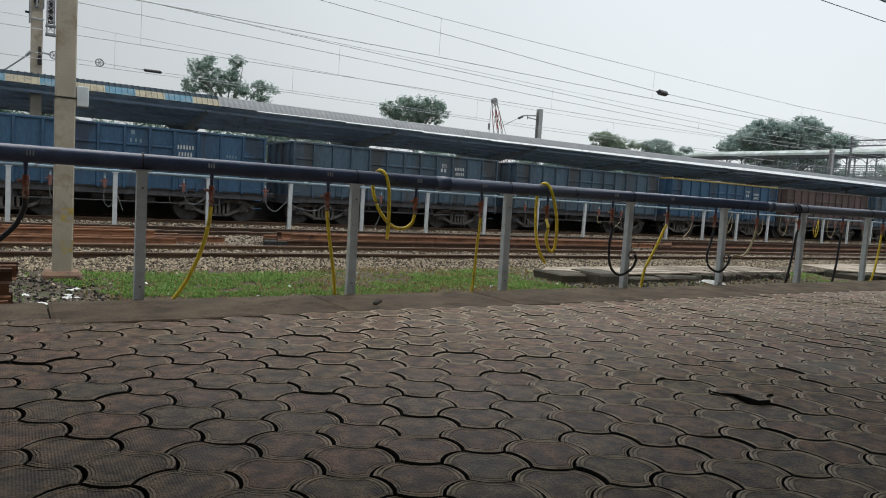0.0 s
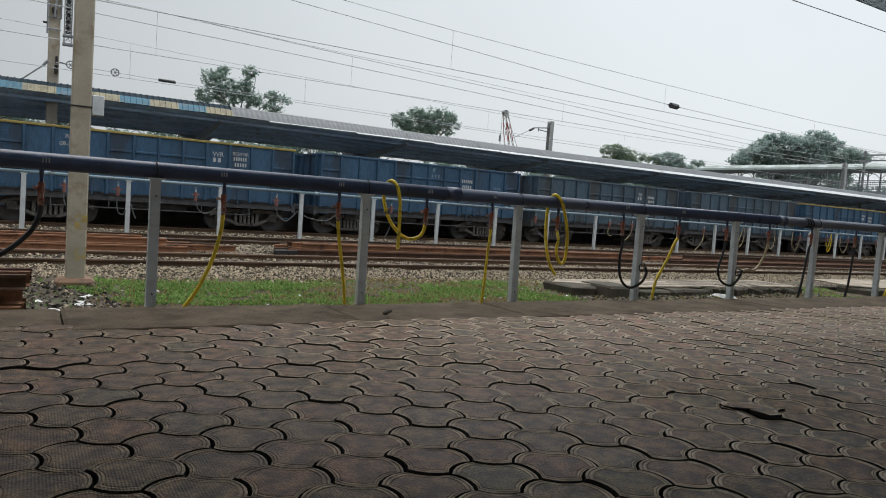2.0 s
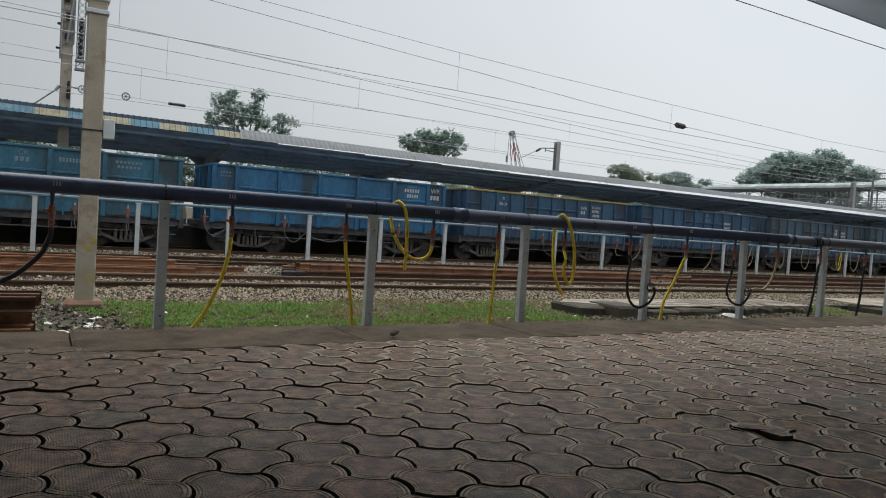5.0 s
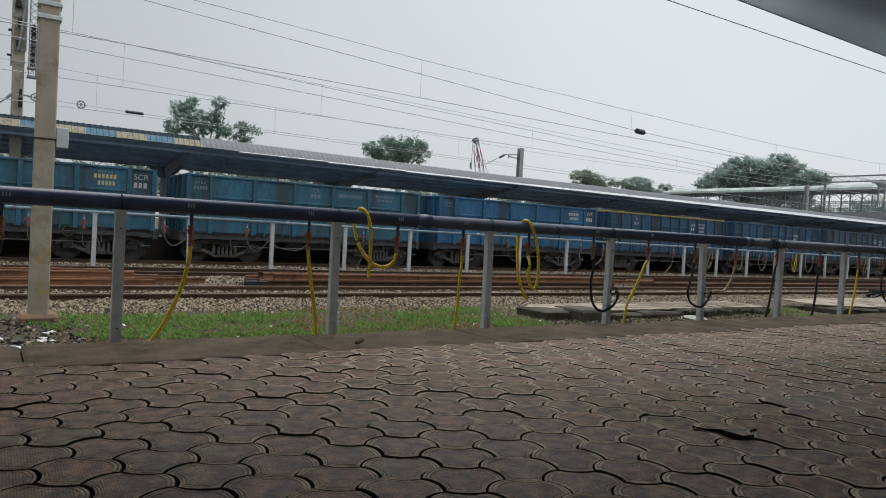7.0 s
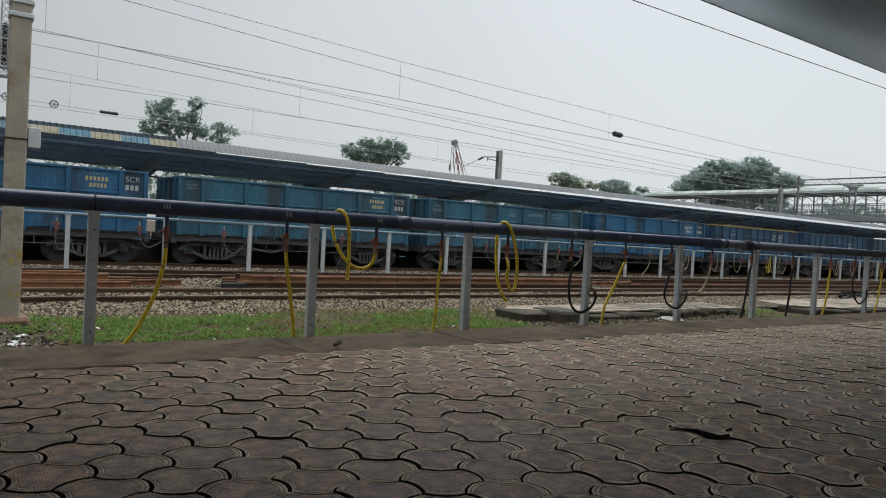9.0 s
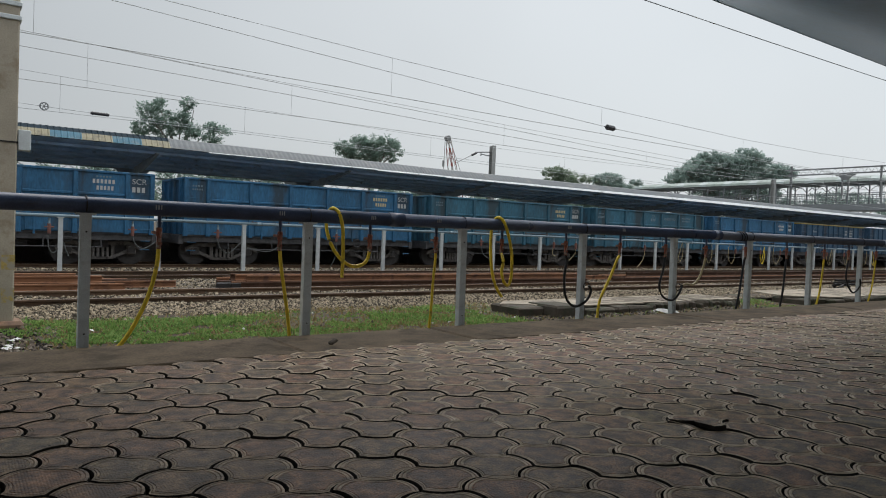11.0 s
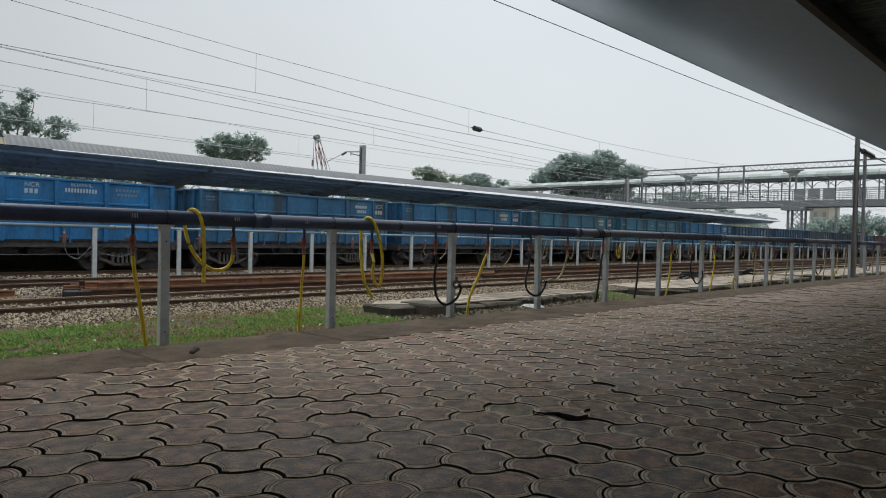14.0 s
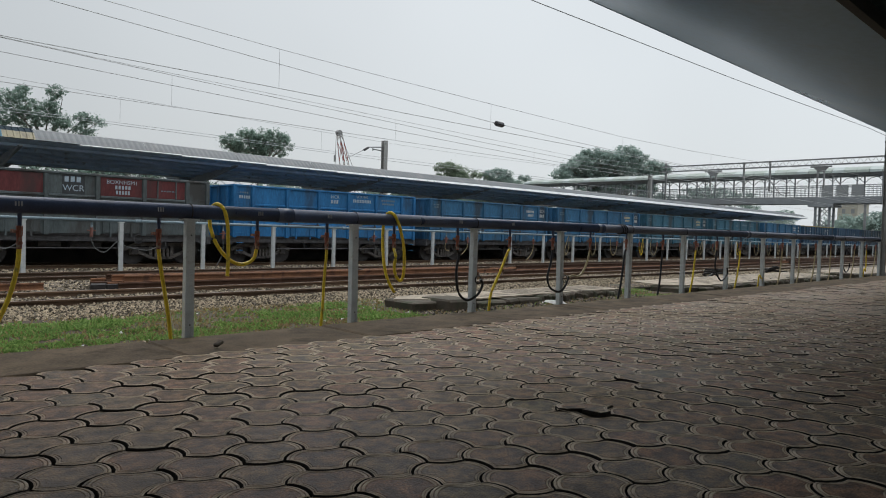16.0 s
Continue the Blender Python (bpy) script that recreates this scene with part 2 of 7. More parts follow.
M_GALV = surf("galvanised_steel", (0.60, 0.645, 0.66), 0.55, 0.1, var=0.2, scale=7, fine=80, bump=0.15, spot=(0.19, 0.17, 0.15), spot_amt=0.35, spot_scale=5)
M_WHITE_POST = surf("white_painted_post", (0.50, 0.53, 0.54), 0.6, var=0.15, scale=6, fine=60, bump=0.15, spot=(0.3, 0.25, 0.2), spot_amt=0.3)
M_PIPE = surf("dark_blue_pipe", (0.056, 0.078, 0.142), 0.32, var=0.3, scale=5, fine=60, bump=0.15, spot=(0.06, 0.06, 0.075), spot_amt=0.3, spot_scale=6)
M_PIPE_LIGHT = surf("pale_blue_pipe", (0.17, 0.24, 0.28), 0.5, var=0.2, scale=5, fine=60, bump=0.15, spot=(0.15, 0.13, 0.12), spot_amt=0.3)
M_BRASS = surf("red_painted_valve", (0.30, 0.10, 0.065), 0.55, 0.1, var=0.35, scale=30, fine=150, bump=0.3, spot=(0.36, 0.30, 0.24), spot_amt=0.5, spot_scale=25)
M_DARKIRON = surf("dark_iron", (0.03, 0.028, 0.028), 0.6, 0.3, var=0.4, scale=15, fine=100, bump=0.3)
M_HOSE_Y = surf("yellow_hose", (0.82, 0.60, 0.04), 0.45, var=0.18, scale=10, fine=90, bump=0.1, spot=(0.36, 0.27, 0.06), spot_amt=0.35, spot_scale=8)
M_HOSE_TAN = surf("faded_hose", (0.38, 0.31, 0.17), 0.5, var=0.2, scale=10, fine=90, bump=0.1)
M_HOSE_B = surf("black_hose", (0.018, 0.018, 0.02), 0.4, var=0.3, scale=10, fine=90, bump=0.1)
M_HOSE_G = surf("grey_hose", (0.10, 0.11, 0.11), 0.5, var=0.2, scale=10, fine=90, bump=0.1)
M_WIRE = surf("wire", (0.42, 0.44, 0.45), 0.5, 0.4, var=0.2, bump=0)
M_ROOF_UNDER = surf("roof_sheet_dark", (0.15, 0.23, 0.24), 0.6, 0.1, var=0.25, scale=2, fine=40, bump=0.2, spot=(0.045, 0.062, 0.062), spot_amt=0.5)
M_CAN_UNDER = surf("canopy_underside", (0.52, 0.66, 0.80), 0.6, 0.0, var=0.25, scale=1.2, fine=30, bump=0.15, spot=(0.3, 0.33, 0.35), spot_amt=0.4)
M_CAN_STEEL = surf("canopy_steel_paint", (0.34, 0.38, 0.41), 0.6, 0.0, var=0.3, scale=3, fine=40, bump=0.2, spot=(0.12, 0.12, 0.12), spot_amt=0.4)
M_SOFFIT = surf("blue_grey_soffit", (0.16, 0.31, 0.49), 0.31, 0.28, var=0.2, scale=0.25, fine=9, bump=0, spec=0.5, spot=(0.17, 0.26, 0.36), spot_amt=0.3, spot_scale=0.9)
# sky light on the turned sheet edge is put into this near-white colour
M_LIP = surf("sky_lit_zinc_lip", (0.80, 0.82, 0.83), 0.4, 0.2, var=0.15, scale=1.5, fine=20, bump=0.1, spot=(0.4, 0.42, 0.42), spot_amt=0.4)
# paler copy of the pipe's blue; the sheen further along is put into it
M_PIPE_SHEEN = surf("sheen_blue_pipe", (0.085, 0.100, 0.145), 0.42, var=0.25, scale=5, fine=60, bump=0.15, spot=(0.12, 0.11, 0.11), spot_amt=0.3)
M_POLE = surf("pole_concrete", (0.41, 0.365, 0.29), 0.85, var=0.22, scale=2.5, fine=50, bump=0.4, spot=(0.27, 0.215, 0.145), spot_amt=0.5, spot_scale=2.2)
M_ROOF_STEEL = surf("roof_steel_dark", (0.05, 0.055, 0.06), 0.6, 0.2, var=0.3, scale=4, fine=50, bump=0.2)
M_SHEET = surf("zinc_sheet", (0.112, 0.127, 0.138), 0.55, 0.15, var=0.2, scale=1.2, fine=30, bump=0.2, spot=(0.185, 0.185, 0.18), spot_amt=0.4, spot_scale=0.8)
M_SHEET_DARK = surf("weathered_dark_sheet", (0.030, 0.046, 0.060), 0.9, 0.0, var=0.3, scale=2, fine=30, bump=0.2, spec=0.1)
M_SHEET_BLUE = surf("blue_sheet", (0.062, 0.175, 0.245), 0.5, var=0.25, scale=2, fine=30, bump=0.2, spot=(0.16, 0.22, 0.25), spot_amt=0.55)
M_SHEET_CREAM = surf("cream_sheet", (0.33, 0.30, 0.205), 0.55, var=0.2, scale=2, fine=30, bump=0.2, spot=(0.20, 0.18, 0.14), spot_amt=0.55)
M_FOB = surf("grey_bridge_steel", (0.27, 0.295, 0.315), 0.6, 0.1, var=0.15, scale=1, fine=12, bump=0.1)
M_FOB_ROOF = surf("pale_green_roof_sheet", (0.29, 0.345, 0.32), 0.6, 0.1, var=0.15, scale=0.6, fine=8, bump=0.1, island=0.5)
M_FOB_PANEL = surf("bridge_side_panel", (0.27, 0.29, 0.30), 0.6, var=0.15, scale=1, fine=12, bump=0.1, rand=0.7)
M_GANTRY = surf("gantry_steel", (0.26, 0.27, 0.275), 0.6, 0.2, var=0.25, scale=2, fine=30, bump=0.15)
M_CRANE = surf("red_crane_lattice", (0.33, 0.08, 0.06), 0.6, var=0.2, bump=0)
M_CRANE_W = surf("white_crane_lattice", (0.6, 0.58, 0.56), 0.6, var=0.2, bump=0)
M_BARK = surf("bark", (0.20, 0.19, 0.17), 0.9, var=0.4, scale=6, fine=40, bump=0.6)
# distance haze is put into these three tree leaf colours, paler than real foliage
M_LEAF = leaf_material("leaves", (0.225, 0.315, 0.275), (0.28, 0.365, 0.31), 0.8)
M_LEAF_GREY = leaf_material("hazed_far_leaves", (0.28, 0.37, 0.345), (0.34, 0.425, 0.385), 0.8)
M_LEAF_WARM = leaf_material("hazed_green_leaves", (0.22, 0.285, 0.215), (0.30, 0.365, 0.275), 0.8)
M_GRASS = leaf_material("grass_blades", (0.082, 0.165, 0.040), (0.262, 0.385, 0.115))
M_GRASS_DRY = leaf_material("dry_grass_blades", (0.17, 0.13, 0.06), (0.30, 0.23, 0.11))
M_LITTER = surf("white_plastic_litter", (0.62, 0.63, 0.62), 0.5, var=0.25, scale=20, fine=90, bump=0.3)
M_YELLOW = surf("yellow_marking", (0.44, 0.33, 0.10), 0.7, var=0.3, scale=10, fine=60, bump=0.2, spot=(0.37, 0.335, 0.265), spot_amt=0.75, spot_scale=12)
M_BIN = surf("dark_green_bin", (0.012, 0.020, 0.018), 0.45, var=0.25, bump=0.1)
M_MAST = surf("mast_paint", (0.33, 0.335, 0.325), 0.6, 0.1, var=0.25, scale=3, fine=40, bump=0.15, spot=(0.2, 0.17, 0.14), spot_amt=0.35)
M_WALL = surf("unseen_wall_plaster", (0.34, 0.31, 0.26), 0.85, var=0.2, scale=1.5, fine=30, bump=0.3, world_space=True)
M_INSUL = surf("grey_porcelain", (0.05, 0.05, 0.055), 0.25, var=0.2, bump=0)
M_UNDER = surf("wagon_underframe_grime", (0.084, 0.084, 0.089), 0.8, 0.1, var=0.5, scale=5, fine=60, bump=0.4)
M_WHEEL = surf("wheel_steel", (0.078, 0.073, 0.072), 0.6, 0.4, var=0.4, scale=6, fine=60, bump=0.3)
M_BOGIE = surf("bogie_casting_grime", (0.168, 0.156, 0.146), 0.85, 0.05, var=0.5, scale=6, fine=50, bump=0.4, spot=(0.05, 0.045, 0.042), spot_amt=0.5, spot_scale=4)
M_MARK = surf("white_stencil_paint", (0.46, 0.48, 0.48), 0.7, var=0.25, scale=12, fine=90, bump=0)
M_MARK_Y = surf("yellow_stencil_paint", (0.50, 0.44, 0.26), 0.7, var=0.25, scale=12, fine=90, bump=0)
M_RIM_Y = surf("yellow_rim_paint", (0.30, 0.235, 0.07), 0.7, var=0.3, scale=3, fine=50, bump=0.2)
M_BUILDING = surf("pale_yellow_wall", (0.50, 0.49, 0.42), 0.9, var=0.1, bump=0)


# ---- mesh helpers ----
def finish(bm, name, material, smooth=False):
    me = bpy.data.meshes.new(name)
    bm.to_mesh(me)
    bm.free()
    me.materials.append(material)
    if smooth:
        for p in me.polygons:
            p.use_smooth = True
    return me


def thing(name, bm, material, label, category, group="", kind="", m=None, smooth=False):
    ob = new(name, finish(bm, name, material, smooth))
    if m is not None:
        ob.matrix_world = m
    return tagged(ob, label, category, group, kind)


def base(name, label, category, group="", m=None, kind=""):
    ob = new(name)
    ob.empty_display_size = 0.2
    if m is not None:
        ob.matrix_world = m
    return tagged(ob, label, category, group, kind)


def part(name, bm, material, parent, label="", m=None, smooth=False):
    ob = new(name, finish(bm, name, material, smooth))
    ob.parent = parent
    if m is not None:
        ob.matrix_basis = m
    return tagged(ob, label)


def piece(name, me, parent, m=None, label=""):
    ob = new(name, me)
    ob.parent = parent
    if m is not None:
        ob.matrix_basis = m
    return tagged(ob, label)


def box(bm, lo, hi, bevel=0.0, m=None):
    r = bmesh.ops.create_cube(bm, size=1)
    vs = r["verts"]
    for v in vs:
        v.co = Vector([(lo[i] + hi[i]) / 2 + v.co[i] * (hi[i] - lo[i]) for i in range(3)])
    if bevel:
        es = list({e for v in vs for e in v.link_edges})
        out = bmesh.ops.bevel(bm, geom=es, offset=bevel, segments=1, affect="EDGES", profile=0.5)
        vs = list({v for f in out["faces"] for v in f.verts} | {v for v in vs if v.is_valid})
    if m is not None:
        for v in vs:
            v.co = m @ v.co
    return bm


def tube(bm, pts, r, seg=8, cap=True, r1=None):
    """A round bar along a line of points; r may run to r1."""
    pts = [Vector(p) for p in pts]
    n = len(pts)
    rings = []
    up = Vector((0, 0, 1))
    for i, p in enumerate(pts):
        d = (pts[min(i + 1, n - 1)] - pts[max(i - 1, 0)]).normalized()
        a = up if abs(d.z) < 0.9 else Vector((0, 1, 0))
        u = d.cross(a).normalized()
        w = u.cross(d)
        q = r if r1 is None else r + (r1 - r) * i / (n - 1)
        rings.append([bm.verts.new(p + q * (math.cos(2 * math.pi * k / seg) * u + math.sin(2 * math.pi * k / seg) * w)) for k in range(seg)])
    for a, b in zip(rings, rings[1:]):
        for k in range(seg):
            bm.faces.new((a[k], a[(k + 1) % seg], b[(k + 1) % seg], b[k]))
    if cap:
        bm.faces.new(rings[0])
        bm.faces.new(rings[-1][::-1])
    return bm


def curve_points(ctrl, n=6):
    """A smooth line through the control points."""
    c = [Vector(p) for p in ctrl]
    c = [2 * c[0] - c[1]] + c + [2 * c[-1] - c[-2]]
    out = []
    for i in range(1, len(c) - 2):
        for k in range(n):
            t = k / n
            a, b, d, e = c[i - 1], c[i], c[i + 1], c[i + 2]
            out.append(0.5 * ((2 * b) + (d - a) * t + (2 * a - 5 * b + 4 * d - e) * t * t + (3 * b - a - 3 * d + e) * t ** 3))
    out.append(c[-2])
    return out


def prism(bm, outline, lo, hi, axis="x"):
    """An outline of (a, b) drawn out along an axis."""
    def put(s, a, b):
        return {"x": (s, a, b), "y": (a, s, b), "z": (a, b, s)}[axis]
    va = [bm.verts.new(put(lo, a, b)) for a, b in outline]
    vb = [bm.verts.new(put(hi, a, b)) for a, b in outline]
    n = len(outline)
    for i in range(n):
        bm.faces.new((va[i], va[(i + 1) % n], vb[(i + 1) % n], vb[i]))
    bm.faces.new(va[::-1])
    bm.faces.new(vb)
    return bm


def quads(name, verts, material, size=4):
    """Many loose quads from an array of corners."""
    me = bpy.data.meshes.new(name)
    n = len(verts) // size
    me.from_pydata(verts.tolist(), [], np.arange(n * size).reshape(n, size).tolist())
    me.materials.append(material)
    return me


def bm_new():
    return bmesh.new()


# ---- levels and lines of the plan (x along the tracks, y across them) ----
RAIL = -0.48          # top of the rails; the platform's surface is 0
GROUND = -0.64
EDGE = 6.42           # outer edge of the near platform
TRACK_1, TRACK_2, TRACK_3 = 15.75, 21.9, 27.25
GAUGE = 1.676
POST_STEP, POST_X = 1.995, 0.90


def sheet(name, x0, x1, y0, y1, nx, ny, height, material):
    xs, ys = np.linspace(x0, x1, nx), np.linspace(y0, y1, ny)
    verts = [(x, y, height(x, y)) for y in ys for x in xs]
    faces = [(j * nx + i, j * nx + i + 1, (j + 1) * nx + i + 1, (j + 1) * nx + i) for j in range(ny - 1) for i in range(nx - 1)]
    me = bpy.data.meshes.new(name)
    me.from_pydata(verts, [], faces)
    me.materials.append(material)
    for p in me.polygons:
        p.use_smooth = True
    return me


# ground to the horizon
bm = bm_new()
box(bm, (-1500, -1500, GROUND - 0.6), (2500, 2500, GROUND - 0.03))
thing("ground", bm, M_SOIL, "wet brown soil of the station yard with patchy weeds", "ground", kind="structure")


def verge(x, y):
    rise = 0.16 * max(0.0, 1 - abs(y - 6.4) / 2.2)
    return GROUND + 0.02 + rise + 0.05 * noise.noise((x * 0.7, y * 0.9, 3)) + 0.02 * noise.noise((x * 3, y * 3, 7))


ob = new("verge", sheet("verge", -25, 75, 6.3, 13.0, 500, 54, verge, M_SOIL))
tagged(ob, "damp trodden soil verge between platform and track", "ground", kind="structure")


def bed(x, y):
    up = 0.0
    for c in (TRACK_1, TRACK_2, TRACK_3):
        up = max(up, min(1.0, max(0.0, (2.3 - abs(y - c)) / 0.9)))
    heap = 0.13 * math.exp(-((y - 24.2) / 0.55) ** 2)
    return GROUND + 0.0 + 0.035 * up + heap + 0.035 * noise.noise((x * 1.3, y * 1.3, 1)) + 0.02 * noise.noise((x * 6, y * 6, 2))


ob = new("ballast_bed", sheet("ballast_bed", -40, 140, 12.0, 29.2, 720, 105, bed, M_BALLAST))
tagged(ob, "grey-brown crushed stone ballast bed under the tracks", "ballast", kind="structure")
bm = bm_new()
box(bm, (140, 11.2, GROUND - 0.3), (900, 29.2, GROUND + 0.01))
box(bm, (-300, 11.2, GROUND - 0.3), (-40, 29.2, GROUND + 0.01))
thing("ballast_far", bm, M_BALLAST, "far stretch of grey-brown ballast", "ballast", kind="structure")


# loose stones, larger than the bed's grain, over the ballast that shows
def stones(name, count, x0, x1, y0, y1, size, height, seed, fade=None, label="loose grey and tan ballast stones lying between the tracks", mat=None):
    rs = np.random.RandomState(seed)
    u = rs.rand(count)
    xs = x0 + (x1 - x0) * u ** 1.3
    ys = y0 + (y1 - y0) * rs.rand(count)
    shape = np.array([(1, 0, 0), (-1, 0, 0), (0, 1, 0), (0, -1, 0), (0, 0, 0.8), (0, 0, -0.8)], float)
    faces = np.array([(0, 2, 4), (2, 1, 4), (1, 3, 4), (3, 0, 4), (2, 0, 5), (1, 2, 5), (3, 1, 5), (0, 3, 5)])
    V, F = [], []
    for i in range(count):
        if fade and rs.rand() > fade(xs[i], ys[i]):
            continue
        s = size * (0.55 + 0.9 * rs.rand())
        p = shape * (0.6 + 0.8 * rs.rand(6, 1)) * s
        a, b = rs.rand(2) * 6.28
        ca, sa, cb, sb = math.cos(a), math.sin(a), math.cos(b), math.sin(b)
        p = p @ np.array([[ca, -sa, 0], [sa, ca, 0], [0, 0, 1]]) @ np.array([[1, 0, 0], [0, cb, -sb], [0, sb, cb]])
        F.append(faces + 6 * len(V))
        V.append(p + (xs[i], ys[i], height(xs[i], ys[i]) + s * 0.25))
    me = bpy.data.meshes.new(name)
    me.from_pydata(np.concatenate(V).tolist(), [], np.concatenate(F).tolist())
    me.materials.append(M_STONE)
    if mat:
        me.materials[0] = mat
    return tagged(new(name, me), label, "ballast", kind="stuff")


stones("ballast_stones", 70000, -4, 44, 12.0, 15.0, 0.026, bed, 1, lambda x, y: min(1, max(0.08, (y - 12.5) / 0.6)) if 0.9 < x < 10 else 1)
stones("ballast_stones", 16000, -2, 60, 16.8, 21.0, 0.032, bed, 2)
stones("ballast_stones", 16000, -2, 70, 22.9, 25.2, 0.034, bed, 3)
stones("ballast_stones", 8000, -3, 40, 15.0, 16.6, 0.030, bed, 4)
stones("verge_stones", 3500, -3, 30, 6.5, 12.0, 0.024, verge, 5, lambda x, y: 0.45 if x < 0.9 or noise.noise((x * 0.6, y * 0.8, 5)) > 0.12 else 0.12,
       "small pale stones and rubble scattered over the verge")
stones("verge_rubble", 4200, 1.2, 10.0, 8.6, 9.75, 0.024, verge, 8, None, "dark pebbles and grit along the foot of the platform", M_RUBBLE)
stones("verge_rubble", 4500, -4.5, 1.25, 8.3, 12.3, 0.030, verge, 7, None, "dark rubble and pebbles on bare wet soil", M_RUBBLE)
stones("slab_rubble", 2600, 9.2, 18.0, 8.4, 10.6, 0.036, verge, 6, lambda x, y: 0.9 if y > 9.6 else 0.5, "dark pebbles and rubble in front of the old slab", M_RUBBLE)


# ---- railway tracks ----
RAIL_FORM = [(-0.068, 0), (0.068, 0), (0.068, 0.012), (0.009, 0.030), (0.009, 0.118), (0.036, 0.128), (0.036, 0.160), (0.028, 0.166),
             (-0.028, 0.166), (-0.036, 0.160), (-0.036, 0.128), (-0.009, 0.118), (-0.009, 0.030), (-0.068, 0.012)]


def rail_bm(length):
    bm = bm_new()
    prism(bm, RAIL_FORM, 0, length)
    return bm


def track(y, x0, x1, sleepers):
    t = base("railway_track", "broad gauge railway track with rusty rails on concrete sleepers in ballast", "railway track", "railway tracks", pose(0, y, RAIL - 0.166), "structure")
    for side in (-1, 1):
        bm = bm_new()
        prism(bm, RAIL_FORM, x0, x1)
        part("rail", bm, M_RAIL, t, m=pose(0, side * (GAUGE / 2 + 0.036), 0))
        bm = bm_new()
        box(bm, (x0, -0.026, 0.1655), (x1, 0.026, 0.1685))
        part("rail_head", bm, M_RAILTOP, t, "worn brighter rail head", m=pose(0, side * (GAUGE / 2 + 0.036), 0))
    bm = bm_new()
    prism(bm, [(-1.37, -0.2), (1.37, -0.2), (1.37, 0.0), (1.1, 0.012), (0.7, 0.012), (0.3, -0.05), (-0.3, -0.05), (-0.7, 0.012), (-1.1, 0.012), (-1.37, 0.0)], -0.11, 0.11)
    sl = finish(bm, "sleeper", M_CONC)
    bm = bm_new()
    for s in (-1, 1):
        for o in (-1, 1):
            yy = s * (GAUGE / 2 + 0.036) + o * 0.095
            tube(bm, [(-0.05, yy - o * 0.03, 0.02), (-0.05, yy + o * 0.02, 0.055), (0.05, yy + o * 0.02, 0.06), (0.05, yy - o * 0.035, 0.035)], 0.011, 5)
    cl = finish(bm, "rail_clips", M_RAIL)
    for i in range(sleepers):
        x = -6 + i * 0.65
        s = piece("sleeper", sl, t, pose(x, 0, 0))
        if y == TRACK_1 and i < 40:
            piece("rail_clips", cl, s)
    return t


track(TRACK_1, -60, 420, 75)
track(TRACK_2, -60, 420, 50)
track(TRACK_3, -60, 420, 40)


# ---- near platform: body, coping ----
plat = base("platform", "paved station platform of worn brown dumbbell pavers with concrete coping", "platform", kind="structure")
bm = bm_new()
box(bm, (-40, -8, GROUND - 0.4), (160, EDGE - 0.06, -0.058))
part("platform_body", bm, M_BED, plat)
bm = bm_new()
box(bm, (-0.5, 0, -0.42), (0.5, 0.94, -0.013), 0.012)
cop = finish(bm, "coping_stone", M_COPING)
rs = random.Random(4)
cx = -12.0
while cx < 150:
    w = rs.choice((1.9, 2.1, 2.3))
    o = piece("coping_stone", cop, plat, pose(cx + w / 2, EDGE - 0.94, rs.uniform(-0.004, 0.004), 0, 0, rs.uniform(-0.15, 0.15)))
    o.scale = (w - 0.012, 1, 1)
    cx += w

# ---- roof over the near platform ----
ROOF_Y, ROOF_Z = 6.10, 4.61
SOFFIT_Y, SOFFIT_Z = 2.0, 3.18
roof = base("station_roof", "dark corrugated steel roof over the near platform seen from below", "roof", kind="structure")


def corrugated(bm, x0, x1, y0, y1, z0, z1, pitch=0.2, amp=0.02):
    """Sheet with its flutes running across, from y0 to y1."""
    n = int((x1 - x0) / pitch * 4)
    a, b = [], []
    for i in range(n + 1):
        x = x0 + (x1 - x0) * i / n
        w = amp * (1, 1, -1, -1)[i % 4]
        a.append(bm.verts.new((x, y0, z0 + w)))
        b.append(bm.verts.new((x, y1, z1 + w)))
    for i in range(n):
        bm.faces.new((a[i], a[i + 1], b[i + 1], b[i]))
    return bm


# lengthened out of view to x=-68 to keep sky light off the left pavers
bm = bm_new()
corrugated(bm, -68, 110, -2.2, SOFFIT_Y, SOFFIT_Z - 0.05, SOFFIT_Z + 0.10)
corrugated(bm, -68, 110, -7.5, -2.2, SOFFIT_Z + 0.9, SOFFIT_Z - 0.05)
part("roof_sheet", bm, M_ROOF_UNDER, roof)
bm = bm_new()
cove = [(SOFFIT_Y, SOFFIT_Z), (2.5, 3.235), (3.0, 3.345), (3.5, 3.50), (4.0, 3.695), (4.5, 3.915), (5.0, 4.14), (5.5, 4.36), (5.9, 4.53), (ROOF_Y - 0.016, ROOF_Z)]
ends = [[bm.verts.new((x, y, z)) for y, z in cove] for x in (-68, 110)]
for k in range(len(cove) - 1):
    bm.faces.new((ends[0][k], ends[1][k], ends[1][k + 1], ends[0][k + 1]))
part("soffit", bm, M_SOFFIT, roof, "pale blue-grey painted soffit curving up to the roof's edge", smooth=True)
bm = bm_new()
prism(bm, [(-7.5, SOFFIT_Z + 1.0), (-2.2, SOFFIT_Z + 0.02), (SOFFIT_Y, SOFFIT_Z + 0.15), (ROOF_Y - 0.02, ROOF_Z + 0.1), (ROOF_Y - 0.02, ROOF_Z + 0.14), (SOFFIT_Y, SOFFIT_Z + 0.2), (-2.2, SOFFIT_Z + 0.08), (-7.5, SOFFIT_Z + 1.06)], -68, 110)
part("roof_cover", bm, M_ROOF_STEEL, roof)
